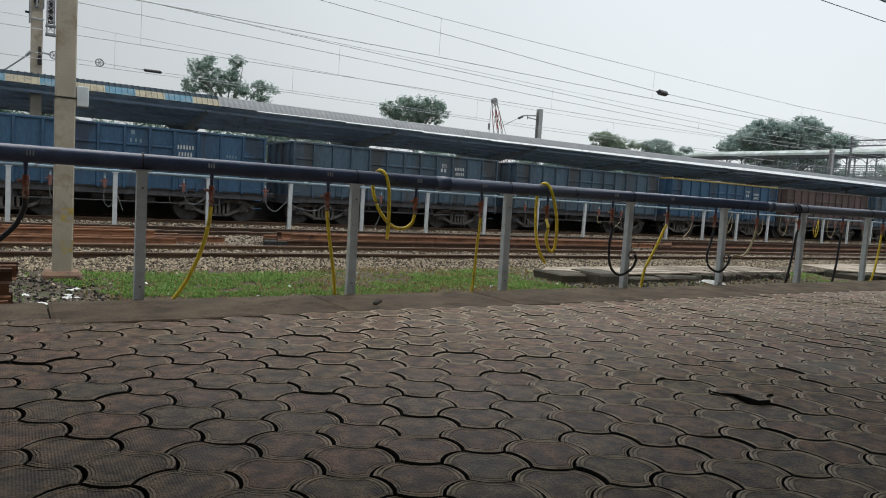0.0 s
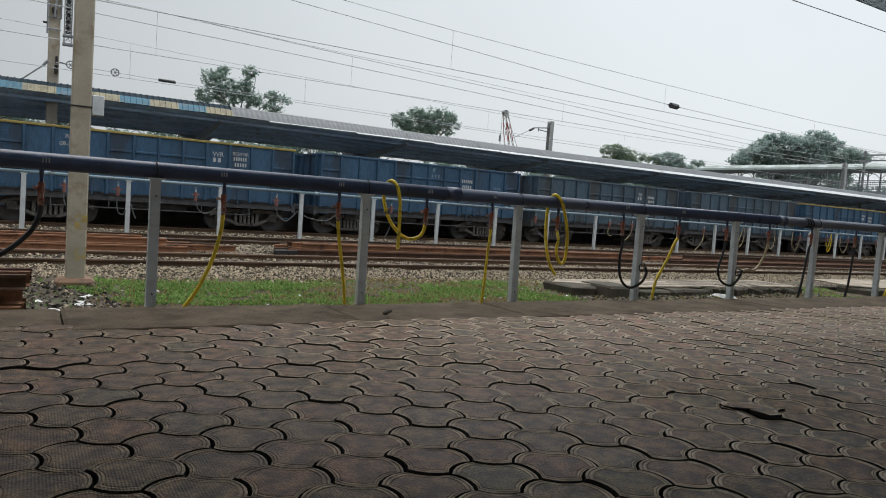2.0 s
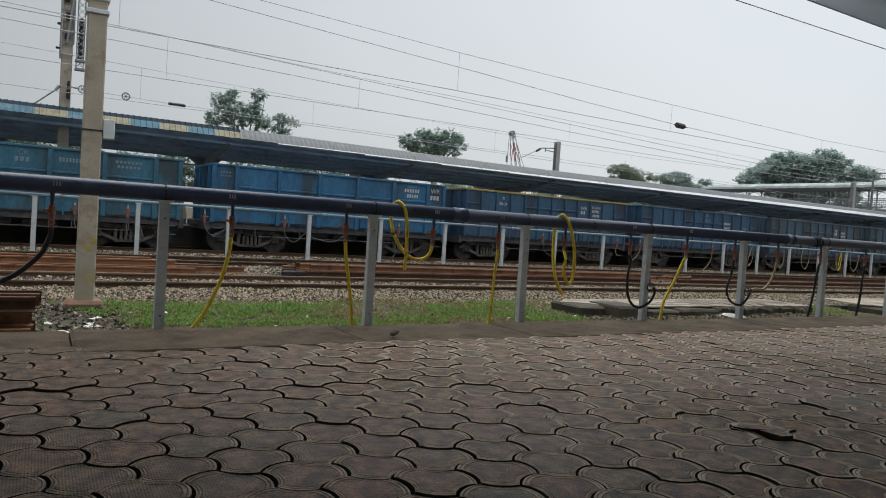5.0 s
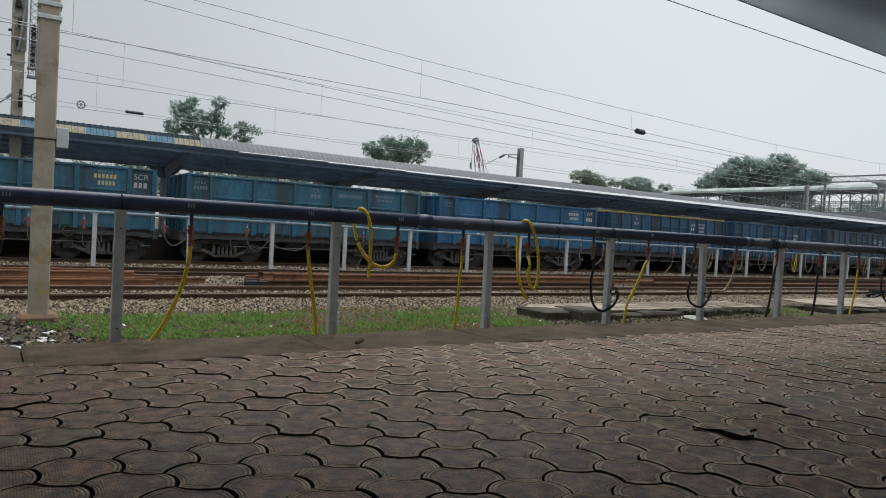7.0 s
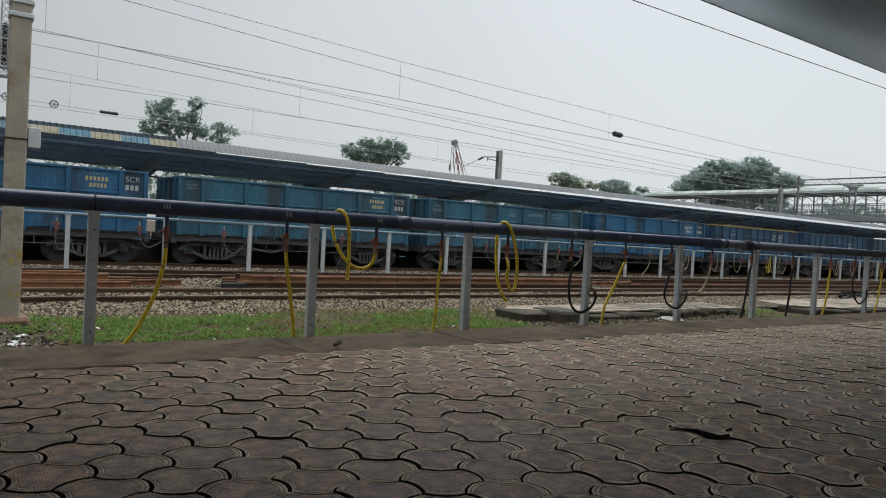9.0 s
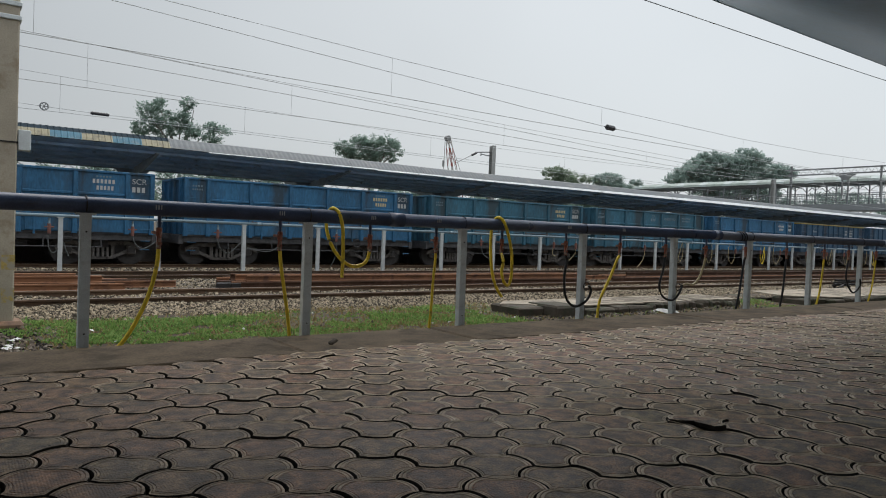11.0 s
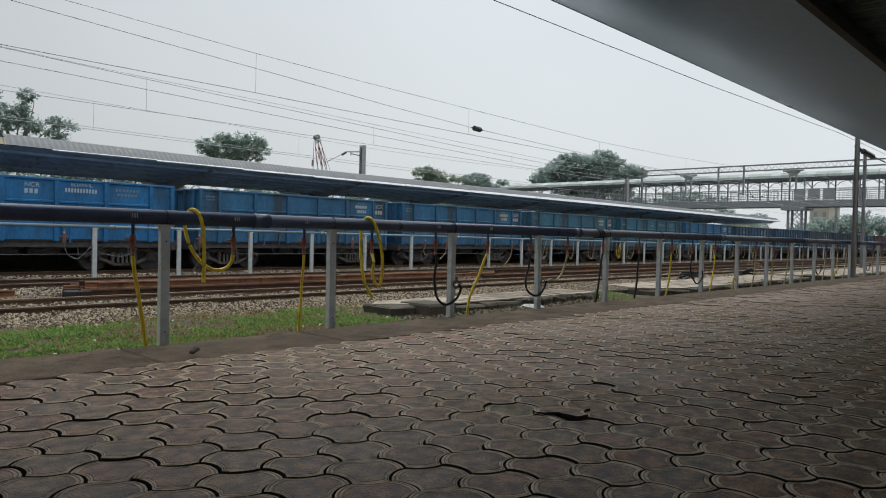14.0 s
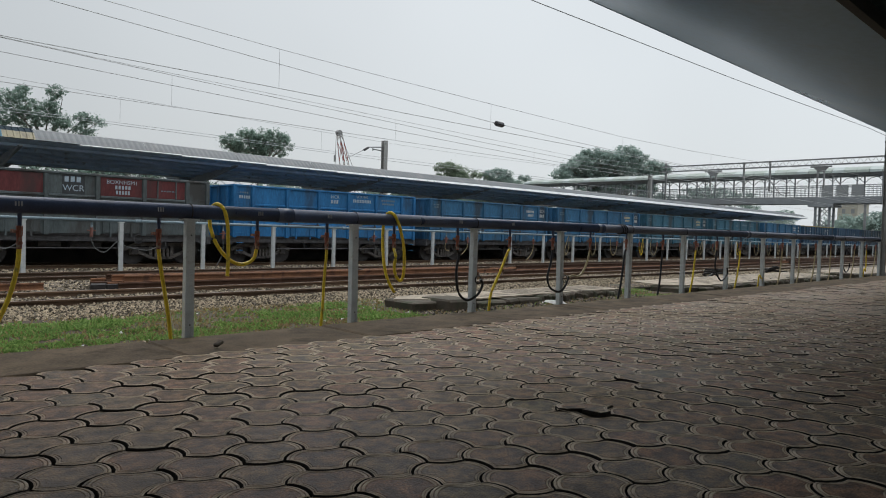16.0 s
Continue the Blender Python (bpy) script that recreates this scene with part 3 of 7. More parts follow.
for y in (1.92, 1.1, 0.2, -1.0):
    z = SOFFIT_Z + 0.07 - 0.03 * (SOFFIT_Y - y)
    bm = bm_new()
    box(bm, (-68, y - 0.04, z - 0.16), (110, y + 0.04, z - 0.02))
    part("purlin", bm, M_ROOF_STEEL, roof)
bm = bm_new()
box(bm, (-68, ROOF_Y - 0.015, ROOF_Z + 0.002), (110, ROOF_Y + 0.015, ROOF_Z + 0.12))
part("fascia", bm, M_SOFFIT, roof)
for i in range(19):
    x = -62.5 + 9 * i
    bm = bm_new()
    prism(bm, [(-7.0, SOFFIT_Z + 0.7), (-2.6, SOFFIT_Z - 0.4), (-1.8, SOFFIT_Z - 0.4), (0.6, SOFFIT_Z - 0.16), (0.6, SOFFIT_Z - 0.1), (-2.2, SOFFIT_Z - 0.12), (-7.0, SOFFIT_Z + 0.8)], x - 0.09, x + 0.09)
    part("rafter", bm, M_ROOF_STEEL, roof)
    bm = bm_new()
    box(bm, (x - 0.16, -2.4, 0), (x + 0.16, -2.1, SOFFIT_Z - 0.3), 0.02)
    part("column", bm, M_ROOF_STEEL, roof)
bm = bm_new()
box(bm, (-68, -2.6, SOFFIT_Z - 0.42), (110, -1.85, SOFFIT_Z - 0.1))
part("gutter_beam", bm, M_ROOF_STEEL, roof)
# invented wall out of view behind the platform; its height limits the light
bm = bm_new()
box(bm, (-60, -16.3, GROUND - 0.2), (160, -16, 1.5))
thing("unseen_back_wall", bm, M_WALL, "invented plain wall out of view, holding back low light behind the platform", "wall", kind="structure")

# ---- far platform with its canopy ----
CAN_Y0, CAN_VALLEY, CAN_Y1, CAN_Z = 28.9, 34.0, 39.0, 4.02
bm = bm_new()
box(bm, (-60, 29.3, GROUND - 0.3), (130, 40, 0.30))
# the face towards the tracks gets a darker material than the top
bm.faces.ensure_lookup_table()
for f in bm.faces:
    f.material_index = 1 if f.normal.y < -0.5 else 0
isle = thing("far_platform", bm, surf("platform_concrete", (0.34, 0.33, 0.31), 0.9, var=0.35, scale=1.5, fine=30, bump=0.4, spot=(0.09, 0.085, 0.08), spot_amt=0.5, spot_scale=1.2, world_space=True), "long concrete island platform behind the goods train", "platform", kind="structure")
isle.data.materials.append(surf("dark_platform_brick", (0.085, 0.072, 0.064), 0.9, var=0.4, scale=1.5, fine=20, bump=0.5, spot=(0.04, 0.038, 0.036), spot_amt=0.5, spot_scale=1.2, world_space=True))
can = base("platform_canopy", "long steel canopy with corrugated eaves over the far platform", "canopy")


def drop(x):
    return -0.0016 * (x - 5) - 0.10 * min(1, max(0, (x - 7) / 14))


def eave_strip(x0, x1, mat, label):
    """Sloping corrugated eave sheet along the canopy's front."""
    bm = bm_new()
    bare = mat is M_SHEET
    n = max(2, int((x1 - x0) / 0.11))
    rows = [(i / n, 0.011 * (1 if i % 2 else -1)) for i in range(n + 1)]
    if not bare:                              # profiled sheet: flat pans between upright ribs
        rows = [((k + u) / 5, w) for k in range(5) for u, w in ((0, 0), (0.66, 0), (0.74, -0.045), (0.92, -0.045))] + [(1, 0)]
        n = len(rows) - 1
    cy, cz = (0.24, 0.20) if bare else (0.24, 0.27)
    lo, cut, mid, hi = [], [], [], []
    for u, w in rows:
        x = x0 + (x1 - x0) * u
        d = drop(x)
        lo.append(bm.verts.new((x, CAN_Y0 + w, CAN_Z + d + w * 0.3)))
        cut.append(bm.verts.new((x, CAN_Y0 + cy + w, CAN_Z + d + cz)))
        hi.append(bm.verts.new((x, CAN_Y0 + 0.55 + w, CAN_Z + d + 0.42 - w * 0.7 * (not bare))))
        mid.append(bm.verts.new((x, CAN_Y0 + 1.6, CAN_Z + d + 0.56 + w)))
    up = []
    for i in range(n):
        bm.faces.new((lo[i], lo[i + 1], cut[i + 1], cut[i]))
        top = bm.faces.new((cut[i], cut[i + 1], hi[i + 1], hi[i]))
        if not bare:                          # dark upper sheet lapped over the coloured one
            up.append(top)
        up.append(bm.faces.new((hi[i], hi[i + 1], mid[i + 1], mid[i])))
    for f in up:
        f.material_index = 1
    part("eave_sheet", bm, mat, can, label).data.materials.append(M_SHEET if mat is M_SHEET else M_SHEET_DARK)


xs = -14.0
for i in range(20):
    eave_strip(xs, xs + 1.05, M_SHEET_CREAM if i % 2 else M_SHEET_BLUE, "cream eave sheet" if i % 2 else "sun-bleached blue eave sheet")
    xs += 1.05
for i in range(20):
    eave_strip(xs, xs + 4.08, M_SHEET, "bare zinc eave sheet")
    xs += 4.08
VAL_Z = 3.46
for i in range(20):
    x = 8.5 + 4 * i
    g = min(1.35, 0.22 + i * 0.12)            # the strip widens further along, where more sky shine is painted
    bm = bm_new()
    prism(bm, [(CAN_Y0 - 0.05, CAN_Z - 0.02), (CAN_Y0 - 0.05 + 0.09 * g, CAN_Z - 0.02 + 0.14 * g), (CAN_Y0 - 0.01 + 0.09 * g, CAN_Z - 0.04 + 0.14 * g), (CAN_Y0 - 0.01, CAN_Z - 0.04)], x, x + 3.99)
    part("eave_lip", bm, M_LIP, can, "bent zinc lip with sky light put into its colour", m=pose(0, 0, drop(x + 2)))
bm = bm_new()
fronts, backs = [], []
for i in range(1189):
    x = -60 + 0.125 * i
    w = 0.012 * (1, 1, -1, -1)[i % 4]
    fronts.append(bm.verts.new((x, CAN_Y0 + 0.03, CAN_Z + drop(x) - 0.02 + w)))
    backs.append(bm.verts.new((x, CAN_VALLEY, VAL_Z + w)))
for i in range(1188):
    bm.faces.new((fronts[i], fronts[i + 1], backs[i + 1], backs[i]))
part("front_roof_sheet", bm, M_CAN_UNDER, can)
bm = bm_new()
corrugated(bm, -60, 88.5, CAN_VALLEY, CAN_Y1, VAL_Z, CAN_Z + 0.1, 0.5, 0.02)
part("rear_roof_sheet", bm, M_CAN_UNDER, can)
bm = bm_new()
prism(bm, [(CAN_Y0 + 1.5, CAN_Z + 0.2), (CAN_VALLEY, VAL_Z + 0.06), (CAN_Y1, CAN_Z + 0.2), (CAN_Y1, CAN_Z + 0.3), (CAN_VALLEY, VAL_Z + 0.16), (CAN_Y0 + 1.5, CAN_Z + 0.36)], -60, 88.5)
part("roof_cover", bm, M_SHEET, can)
for k in range(5):
    y = 29.7 + 0.95 * k
    u = (y - CAN_Y0) / (CAN_VALLEY - CAN_Y0)
    bm = bm_new()
    for xa, xb in ((-60, 7), (7, 21), (21, 88.5)):
        za, zb = [VAL_Z + (CAN_Z + drop(x) - 0.02 - VAL_Z) * (1 - u) for x in (xa + 0.01, xb - 0.01)]
        prism(bm, [(xa, za - 0.12), (xb, zb - 0.12), (xb, zb - 0.02), (xa, za - 0.02)], y - 0.03, y + 0.03, "y")
    part("purlin", bm, M_CAN_UNDER, can)
# lattice girder along the valley, under which the sky shows
for z in (VAL_Z - 0.05, VAL_Z - 0.40):
    bm = bm_new()
    box(bm, (-60, CAN_VALLEY - 0.05, z - 0.035), (88.5, CAN_VALLEY + 0.05, z + 0.035))
    part("girder_chord", bm, M_CAN_STEEL, can)
for i in range(110):
    x = -20 + i * 0.98
    bm = bm_new()
    tube(bm, [(x, CAN_VALLEY, VAL_Z - 0.40), (x + 0.49, CAN_VALLEY, VAL_Z - 0.06), (x + 0.98, CAN_VALLEY, VAL_Z - 0.40)], 0.02, 4)
    part("girder_lacing", bm, M_CAN_STEEL, can)
for i in range(11):
    x = -10.6 + 8.6 * i
    bm = bm_new()
    box(bm, (x - 0.15, CAN_VALLEY - 0.15, 0.30), (x + 0.15, CAN_VALLEY + 0.15, VAL_Z - 0.05))
    part("column", bm, M_CAN_STEEL, can)
    bm = bm_new()
    prism(bm, [(29.2, CAN_Z - 0.26), (33.7, VAL_Z - 0.55), (34.3, VAL_Z - 0.55), (38.8, CAN_Z - 0.1), (38.8, CAN_Z), (34, VAL_Z - 0.05), (29.2, CAN_Z - 0.2)], x - 0.06, x + 0.06)
    part("rafter", bm, M_CAN_STEEL, can)
    bm = bm_new()
    prism(bm, [(x - 0.75, VAL_Z - 0.06), (x + 0.75, VAL_Z - 0.06), (x + 0.16, VAL_Z - 0.6), (x - 0.16, VAL_Z - 0.6)], CAN_VALLEY - 0.1, CAN_VALLEY + 0.1, "y")
    part("bracket", bm, M_CAN_STEEL, can)


# ---- water pipe on its posts along the platform's edge ----
PIPE_Y, PIPE_Z, PIPE_R = 6.47, 1.185, 0.070
pipe = base("water_pipe", "long dark blue painted carriage-watering pipe on steel posts", "pipe", "water pipes", pose(0, PIPE_Y, PIPE_Z))
px = -14.0
rs = random.Random(8)
for i in range(26):
    ln = 5.98 if i < 8 else 8.0
    bm = bm_new()
    tube(bm, [(px, 0, 0), (px + ln, 0, 0)], PIPE_R, 20)
    part("pipe_length", bm, M_PIPE if px < 7.5 else M_PIPE_SHEEN, pipe, "dark blue pipe length" if px < 7.5 else "dark blue pipe length coloured paler for its sheen", smooth=True)
    bm = bm_new()
    tube(bm, [(px + ln - 0.09, 0, 0), (px + ln + 0.09, 0, 0)], PIPE_R + 0.006, 20)
    part("coupling", bm, M_PIPE if px < 7.5 else M_PIPE_SHEEN, pipe, smooth=True)
    px += ln


def make_post():
    p = base("pipe_post", "grey galvanised steel channel post carrying the water pipe", "post", "posts of the water pipe")
    bm = bm_new()
    w, d, t = 0.042, 0.037, 0.008
    prism(bm, [(-w, -d), (w, -d), (w, d), (w - t, d), (w - t, -d + t), (-w + t, -d + t), (-w + t, d), (-w, d)], -0.65, PIPE_Z - PIPE_R - 0.012, "z")
    part("channel", bm, M_GALV, p)
    bm = bm_new()
    box(bm, (-0.075, -0.06, PIPE_Z - PIPE_R - 0.014), (0.075, 0.06, PIPE_Z - PIPE_R + 0.004))
    part("cap_plate", bm, M_GALV, p)
    bm = bm_new()
    ring = [(0.0, (PIPE_R + 0.006) * math.cos(a), PIPE_Z + (PIPE_R + 0.006) * math.sin(a)) for a in [math.pi * k / 8 for k in range(-2, 11)]]
    tube(bm, ring, 0.006, 5)
    part("u_bolt", bm, M_DARKIRON, p)
    bm = bm_new()
    box(bm, (0.010, -d - 0.005, -0.02), (0.041, -d + 0.001, 0.085))
    part("foot_cleat", bm, M_WHITE_POST, p, "pale foot cleat")
    for z in (0.96, 0.10):
        bm = bm_new()
        tube(bm, [(0.004, -d - 0.0015, z), (0.004, -d + 0.002, z)], 0.008, 8)
        part("bolt_hole", bm, M_DARKIRON, p)
    return p


post = make_post()
post.matrix_world = pose(POST_X, PIPE_Y, 0)
rs = random.Random(2)
for i in list(range(-4, 0)) + list(range(1, 62)):
    copy_thing(post, pose(POST_X + POST_STEP * i + rs.uniform(-0.02, 0.02), PIPE_Y, 0, rs.uniform(-0.5, 0.5), rs.uniform(-0.5, 0.5), rs.uniform(-3, 3)))


bm = bm_new()
box(bm, (0, -PIPE_R - 0.002, -0.012), (0.011, -PIPE_R + 0.012, 0.028))
mark_me = finish(bm, "paint_mark", surf("worn_white_mark", (0.42, 0.44, 0.47), 0.7, var=0.3, scale=30, fine=120, bump=0))
for hx in (0.04, 1.44, 2.58, 3.60, 4.45, 5.42, 6.53, 7.60):
    for k in range(3):
        piece("paint_mark", mark_me, pipe, pose(hx + 0.022 * k, 0, 0), "small white paint mark")


# ---- hydrants with their hoses ----
def hydrant(x, hose, mat, label, r=0.019, body=True, clip=None):
    h = base("water_hydrant", label, "hydrant", "hydrants of the water pipe", pose(x, PIPE_Y, PIPE_Z))
    bm = bm_new()
    tube(bm, [(0, 0, -PIPE_R + 0.01), (0, 0, -0.17)], 0.017, 10)
    part("outlet_pipe", bm, M_PIPE, h, smooth=True)
    bm = bm_new()
    tube(bm, [(0, 0, -0.17), (0, 0, -0.185), (0, 0, -0.20), (0, 0, -0.235), (0, 0, -0.25)], 0.026, 10)
    tube(bm, [(0, 0, -0.25), (0, 0, -0.36)], 0.021, 10)
    tube(bm, [(0, 0, -0.305), (0, 0, -0.32)], 0.026, 10)
    part("valve", bm, M_BRASS, h, "valve in worn red paint")
    bm = bm_new()
    tube(bm, [(0, 0, -0.215), (-0.045, -0.01, -0.215)], 0.012, 8)
    box(bm, (-0.06, -0.045, -0.225), (-0.045, 0.03, -0.2))
    part("valve_handle", bm, M_BRASS, h)
    bm = bm_new()
    tube(bm, curve_points([(px - x, py - PIPE_Y, pz - PIPE_Z) for px, py, pz in hose], 6), r, 8)
    part("hose", bm, mat, h, smooth=True)
    if clip:
        bm = bm_new()
        tube(bm, [Vector((clip[0] - x, clip[1] - PIPE_Y, clip[2] - PIPE_Z)) + 0.055 * Vector((math.cos(a), 0, math.sin(a))) for a in [math.pi * k / 6 for k in range(12)]], 0.008, 5)
        part("hose_tie", bm, M_DARKIRON, h)
    return h


Y0, Y1 = PIPE_Y, PIPE_Y - 0.10
YEL = "water hydrant with a hanging yellow hose"
BLK = "water hydrant with a drooping black rubber hose"
hydrant(0.04, [(0.04, Y0, 0.83), (0.03, Y0, 0.74), (-0.05, Y0, 0.58), (-0.28, Y0 - 0.02, 0.39), (-0.7, Y0 + 0.02, 0.24), (-1.0, Y0 + 0.1, 0.2)], M_HOSE_B, BLK, 0.021)
hydrant(1.49, [(1.49, Y0, 0.84), (1.475, Y0, 0.66), (1.41, Y0, 0.40), (1.29, Y0 + 0.02, 0.12), (1.17, Y0 + 0.03, -0.06), (1.02, Y0 + 0.1, -0.3), (0.9, Y0 + 0.25, -0.42)], M_HOSE_Y, YEL)
hydrant(2.62, [(2.62, Y0, 0.84), (2.64, Y0, 0.67), (2.69, Y0, 0.39), (2.75, Y0 + 0.02, 0.05), (2.77, Y0 + 0.04, -0.2), (2.79, Y0 + 0.2, -0.42)], M_HOSE_Y, YEL)
hydrant(3.63, [(3.63, Y0, 0.84), (3.60, Y0, 0.74), (3.52, Y0 - 0.01, 0.685), (3.40, Y0 - 0.03, 0.68), (3.27, Y0 - 0.05, 0.75), (3.19, Y0 + 0.02, 0.89), (3.16, Y0 + 0.09, 1.07),
               (3.165, Y0 + 0.08, 1.21), (3.18, Y0, 1.272), (3.22, Y0 - 0.07, 1.225), (3.25, Y1, 1.08), (3.26, Y1, 0.93), (3.265, Y1, 0.75), (3.26, Y1, 0.565)], M_HOSE_Y,
        "water hydrant with a yellow hose looped over the pipe")
hydrant(4.49, [(4.49, Y0, 0.84), (4.49, Y0, 0.76), (4.47, Y0, 0.52), (4.455, Y0, 0.2), (4.445, Y0 + 0.03, -0.1), (4.44, Y0 + 0.15, -0.42)], M_HOSE_Y, YEL, 0.016)
hydrant(5.47, [(5.47, Y0, 0.84), (5.42, Y1, 0.74), (5.40, Y1, 0.62), (5.44, Y1, 0.50), (5.51, Y1, 0.455), (5.555, Y1, 0.56), (5.55, Y1, 0.82), (5.49, Y1, 1.05), (5.43, Y0 - 0.07, 1.22),
               (5.39, Y0, 1.272), (5.375, Y0 + 0.08, 1.18), (5.37, Y0 + 0.09, 0.9), (5.38, Y0 + 0.06, 0.62), (5.43, Y0 + 0.04, 0.44), (5.53, Y0 + 0.04, 0.30)], M_HOSE_Y,
        "water hydrant with a coiled yellow hose over the pipe")
hydrant(6.57, [(6.57, Y0, 0.84), (6.60, Y0, 0.75), (6.565, Y0, 0.53), (6.59, Y0 - 0.02, 0.27), (6.74, Y0 - 0.04, 0.15), (6.93, Y0 - 0.06, 0.22), (7.01, Y0 - 0.07, 0.36), (6.96, Y0 - 0.07, 0.43)],
        M_HOSE_B, "water hydrant with a black hose tied to a post", 0.018, clip=(6.93, Y0 - 0.06, 0.42))
hydrant(7.64, [(7.64, Y0, 0.84), (7.58, Y0, 0.76), (7.46, Y0, 0.53), (7.29, Y0, 0.26), (7.24, Y0, 0.08), (7.24, Y0 + 0.03, -0.2), (7.24, Y0 + 0.15, -0.42)], M_HOSE_Y, YEL)
hydrant(8.66, [(8.66, Y0, 0.84), (8.62, Y0, 0.62), (8.55, Y0, 0.40), (8.60, Y0 - 0.03, 0.24), (8.78, Y0 - 0.06, 0.18), (8.92, Y0 - 0.07, 0.27), (9.02, Y0 - 0.06, 0.40)], M_HOSE_B,
        "water hydrant with a black hose looped to a post", 0.018, clip=(8.92, Y0 - 0.06, 0.38))
hydrant(9.67, [(9.67, Y0, 0.84), (9.60, Y0, 0.63), (9.48, Y0, 0.47), (9.33, Y0 - 0.02, 0.405), (9.15, Y0 - 0.04, 0.42), (9.02, Y0 - 0.06, 0.40)], M_HOSE_TAN, "water hydrant with a faded tan hose", 0.017)
hydrant(10.78, [(10.78, Y0, 0.84), (10.74, Y0, 0.75), (10.69, Y0, 0.46), (10.62, Y0, 0.14), (10.58, Y0 + 0.05, -0.2), (10.56, Y0 + 0.15, -0.42)], M_HOSE_B, BLK)
hydrant(12.08, [(12.08, Y0, 0.84), (12.05, Y0, 0.6), (12.0, Y0, 0.2), (11.96, Y0 + 0.05, -0.2), (11.95, Y0 + 0.15, -0.42)], M_HOSE_B, BLK)
hydrant(13.43, [(13.43, Y0, 0.84), (13.38, Y0, 0.5), (13.30, Y0, 0.15), (13.24, Y0 + 0.05, -0.15), (13.2, Y0 + 0.15, -0.4)], M_HOSE_Y, YEL)
rs = random.Random(11)
hx = 14.4
for i in range(26):
    z0 = 0.84
    if i in (0, 7, 12):
        hose = [(hx, Y0, z0), (hx - 0.05, Y0, 0.45), (hx + 0.15, Y0 - 0.04, 0.18), (hx + 0.42, Y0 - 0.05, 0.3), (hx + 0.4, Y0 - 0.06, 0.45)]
        mat = M_HOSE_B
    elif i in (2, 9):
        hose = [(hx, Y0, z0), (hx + 0.02, Y0, 0.45), (hx, Y0, 0.22), (hx - 0.1, Y0 - 0.02, 0.16), (hx - 0.25, Y0 - 0.02, 0.24), (hx - 0.27, Y0, -0.05)]
        mat = M_HOSE_Y
    else:
        d = rs.uniform(0.05, 0.3)
        hose = [(hx, Y0, z0), (hx - d * 0.3, Y0, 0.5), (hx - d, Y0, 0.1), (hx - d - 0.05, Y0 + 0.1, -0.4)]
        mat = M_HOSE_Y if i == 1 else M_HOSE_TAN
    hydrant(hx, hose, mat, {M_HOSE_B: BLK, M_HOSE_Y: YEL, M_HOSE_TAN: "water hydrant with a faded tan hose"}[mat], 0.017)
    hx += 1.18 + rs.uniform(-0.1, 0.15)

# wire wound round the pipe where two hoses are tied up
bm = bm_new()
for k in range(3):
    tube(bm, [(10.55 + 0.07 * k + 0.02 * math.sin(a * 2), PIPE_Y + (PIPE_R + 0.008) * math.cos(a), PIPE_Z + (PIPE_R + 0.008) * math.sin(a)) for a in [math.pi * j / 8 for j in range(17)]], 0.009, 5)
thing("binding_wire", bm, M_HOSE_B, "black wire wound round the water pipe", "wire")

# ---- second water line between the tracks ----
P2_Y, P2_Z = 23.65, 1.10
pipe2 = base("water_pipe", "slim pale blue water pipe on white posts between the tracks", "pipe", "water pipes", pose(0, P2_Y, P2_Z))
for i in range(15):
    bm = bm_new()
    x0 = -8 + 8.4 * i
    z = 0.04 - 0.004 * x0
    tube(bm, [(x0, 0, z), (x0 + 8.4, 0, z - 0.034)], 0.048, 12)
    part("pipe_length", bm, M_PIPE_LIGHT, pipe2, smooth=True)
    bm = bm_new()
    tube(bm, [(x0 + 8.3, 0, z - 0.034), (x0 + 8.5, 0, z - 0.034)], 0.062, 12)
    part("coupling", bm, M_PIPE_LIGHT, pipe2, smooth=True)


def white_post():
    p = base("white_post", "white painted steel post carrying the slim water pipe", "post", "white posts between the tracks")
    bm = bm_new()
    w, d, t = 0.062, 0.05, 0.012
    prism(bm, [(-w, -d), (w, -d), (w, d), (w - t, d), (w - t, -d + t), (-w + t, -d + t), (-w + t, d), (-w, d)], GROUND - 0.1, P2_Z - 0.07, "z")
    part("channel", bm, M_WHITE_POST, p)
    bm = bm_new()
    box(bm, (-0.09, -0.07, P2_Z - 0.085), (0.09, 0.07, P2_Z - 0.055))
    part("cap_plate", bm, M_WHITE_POST, p)
    return p


wp = white_post()
wp.matrix_world = pose(2.62, P2_Y, 0.05)
for i in list(range(-2, 0)) + list(range(1, 34)):
    copy_thing(wp, pose(2.62 + 2.815 * i, P2_Y, 0.05 - 0.011 * i, 0, rs.uniform(-0.6, 0.6), rs.uniform(-4, 4)))


M_VALVE_DULL = surf("dull_red_valve", (0.19, 0.085, 0.07), 0.7, var=0.35, scale=20, fine=90, bump=0.2)


def far_hydrant(x, hose, mat):
    h = base("water_hydrant", "small red hydrant with a slack grey hose", "hydrant", "hydrants between the tracks", pose(x, P2_Y - 0.02, P2_Z - 0.004 * x))
    bm = bm_new()
    tube(bm, [(0, 0, -0.03), (0, 0, -0.2)], 0.03, 8)
    part("outlet_pipe", bm, M_PIPE_LIGHT, h, smooth=True)
    bm = bm_new()
    tube(bm, [(0, 0, -0.2), (0, 0, -0.5)], 0.05, 8)
    tube(bm, [(-0.13, 0, -0.3), (0.13, 0, -0.3)], 0.025, 6)
    part("valve", bm, M_VALVE_DULL, h)
    bm = bm_new()
    tube(bm, curve_points([(a, 0.02, b) for a, b in hose], 6), 0.016, 6)
    part("hose", bm, mat, h, smooth=True)


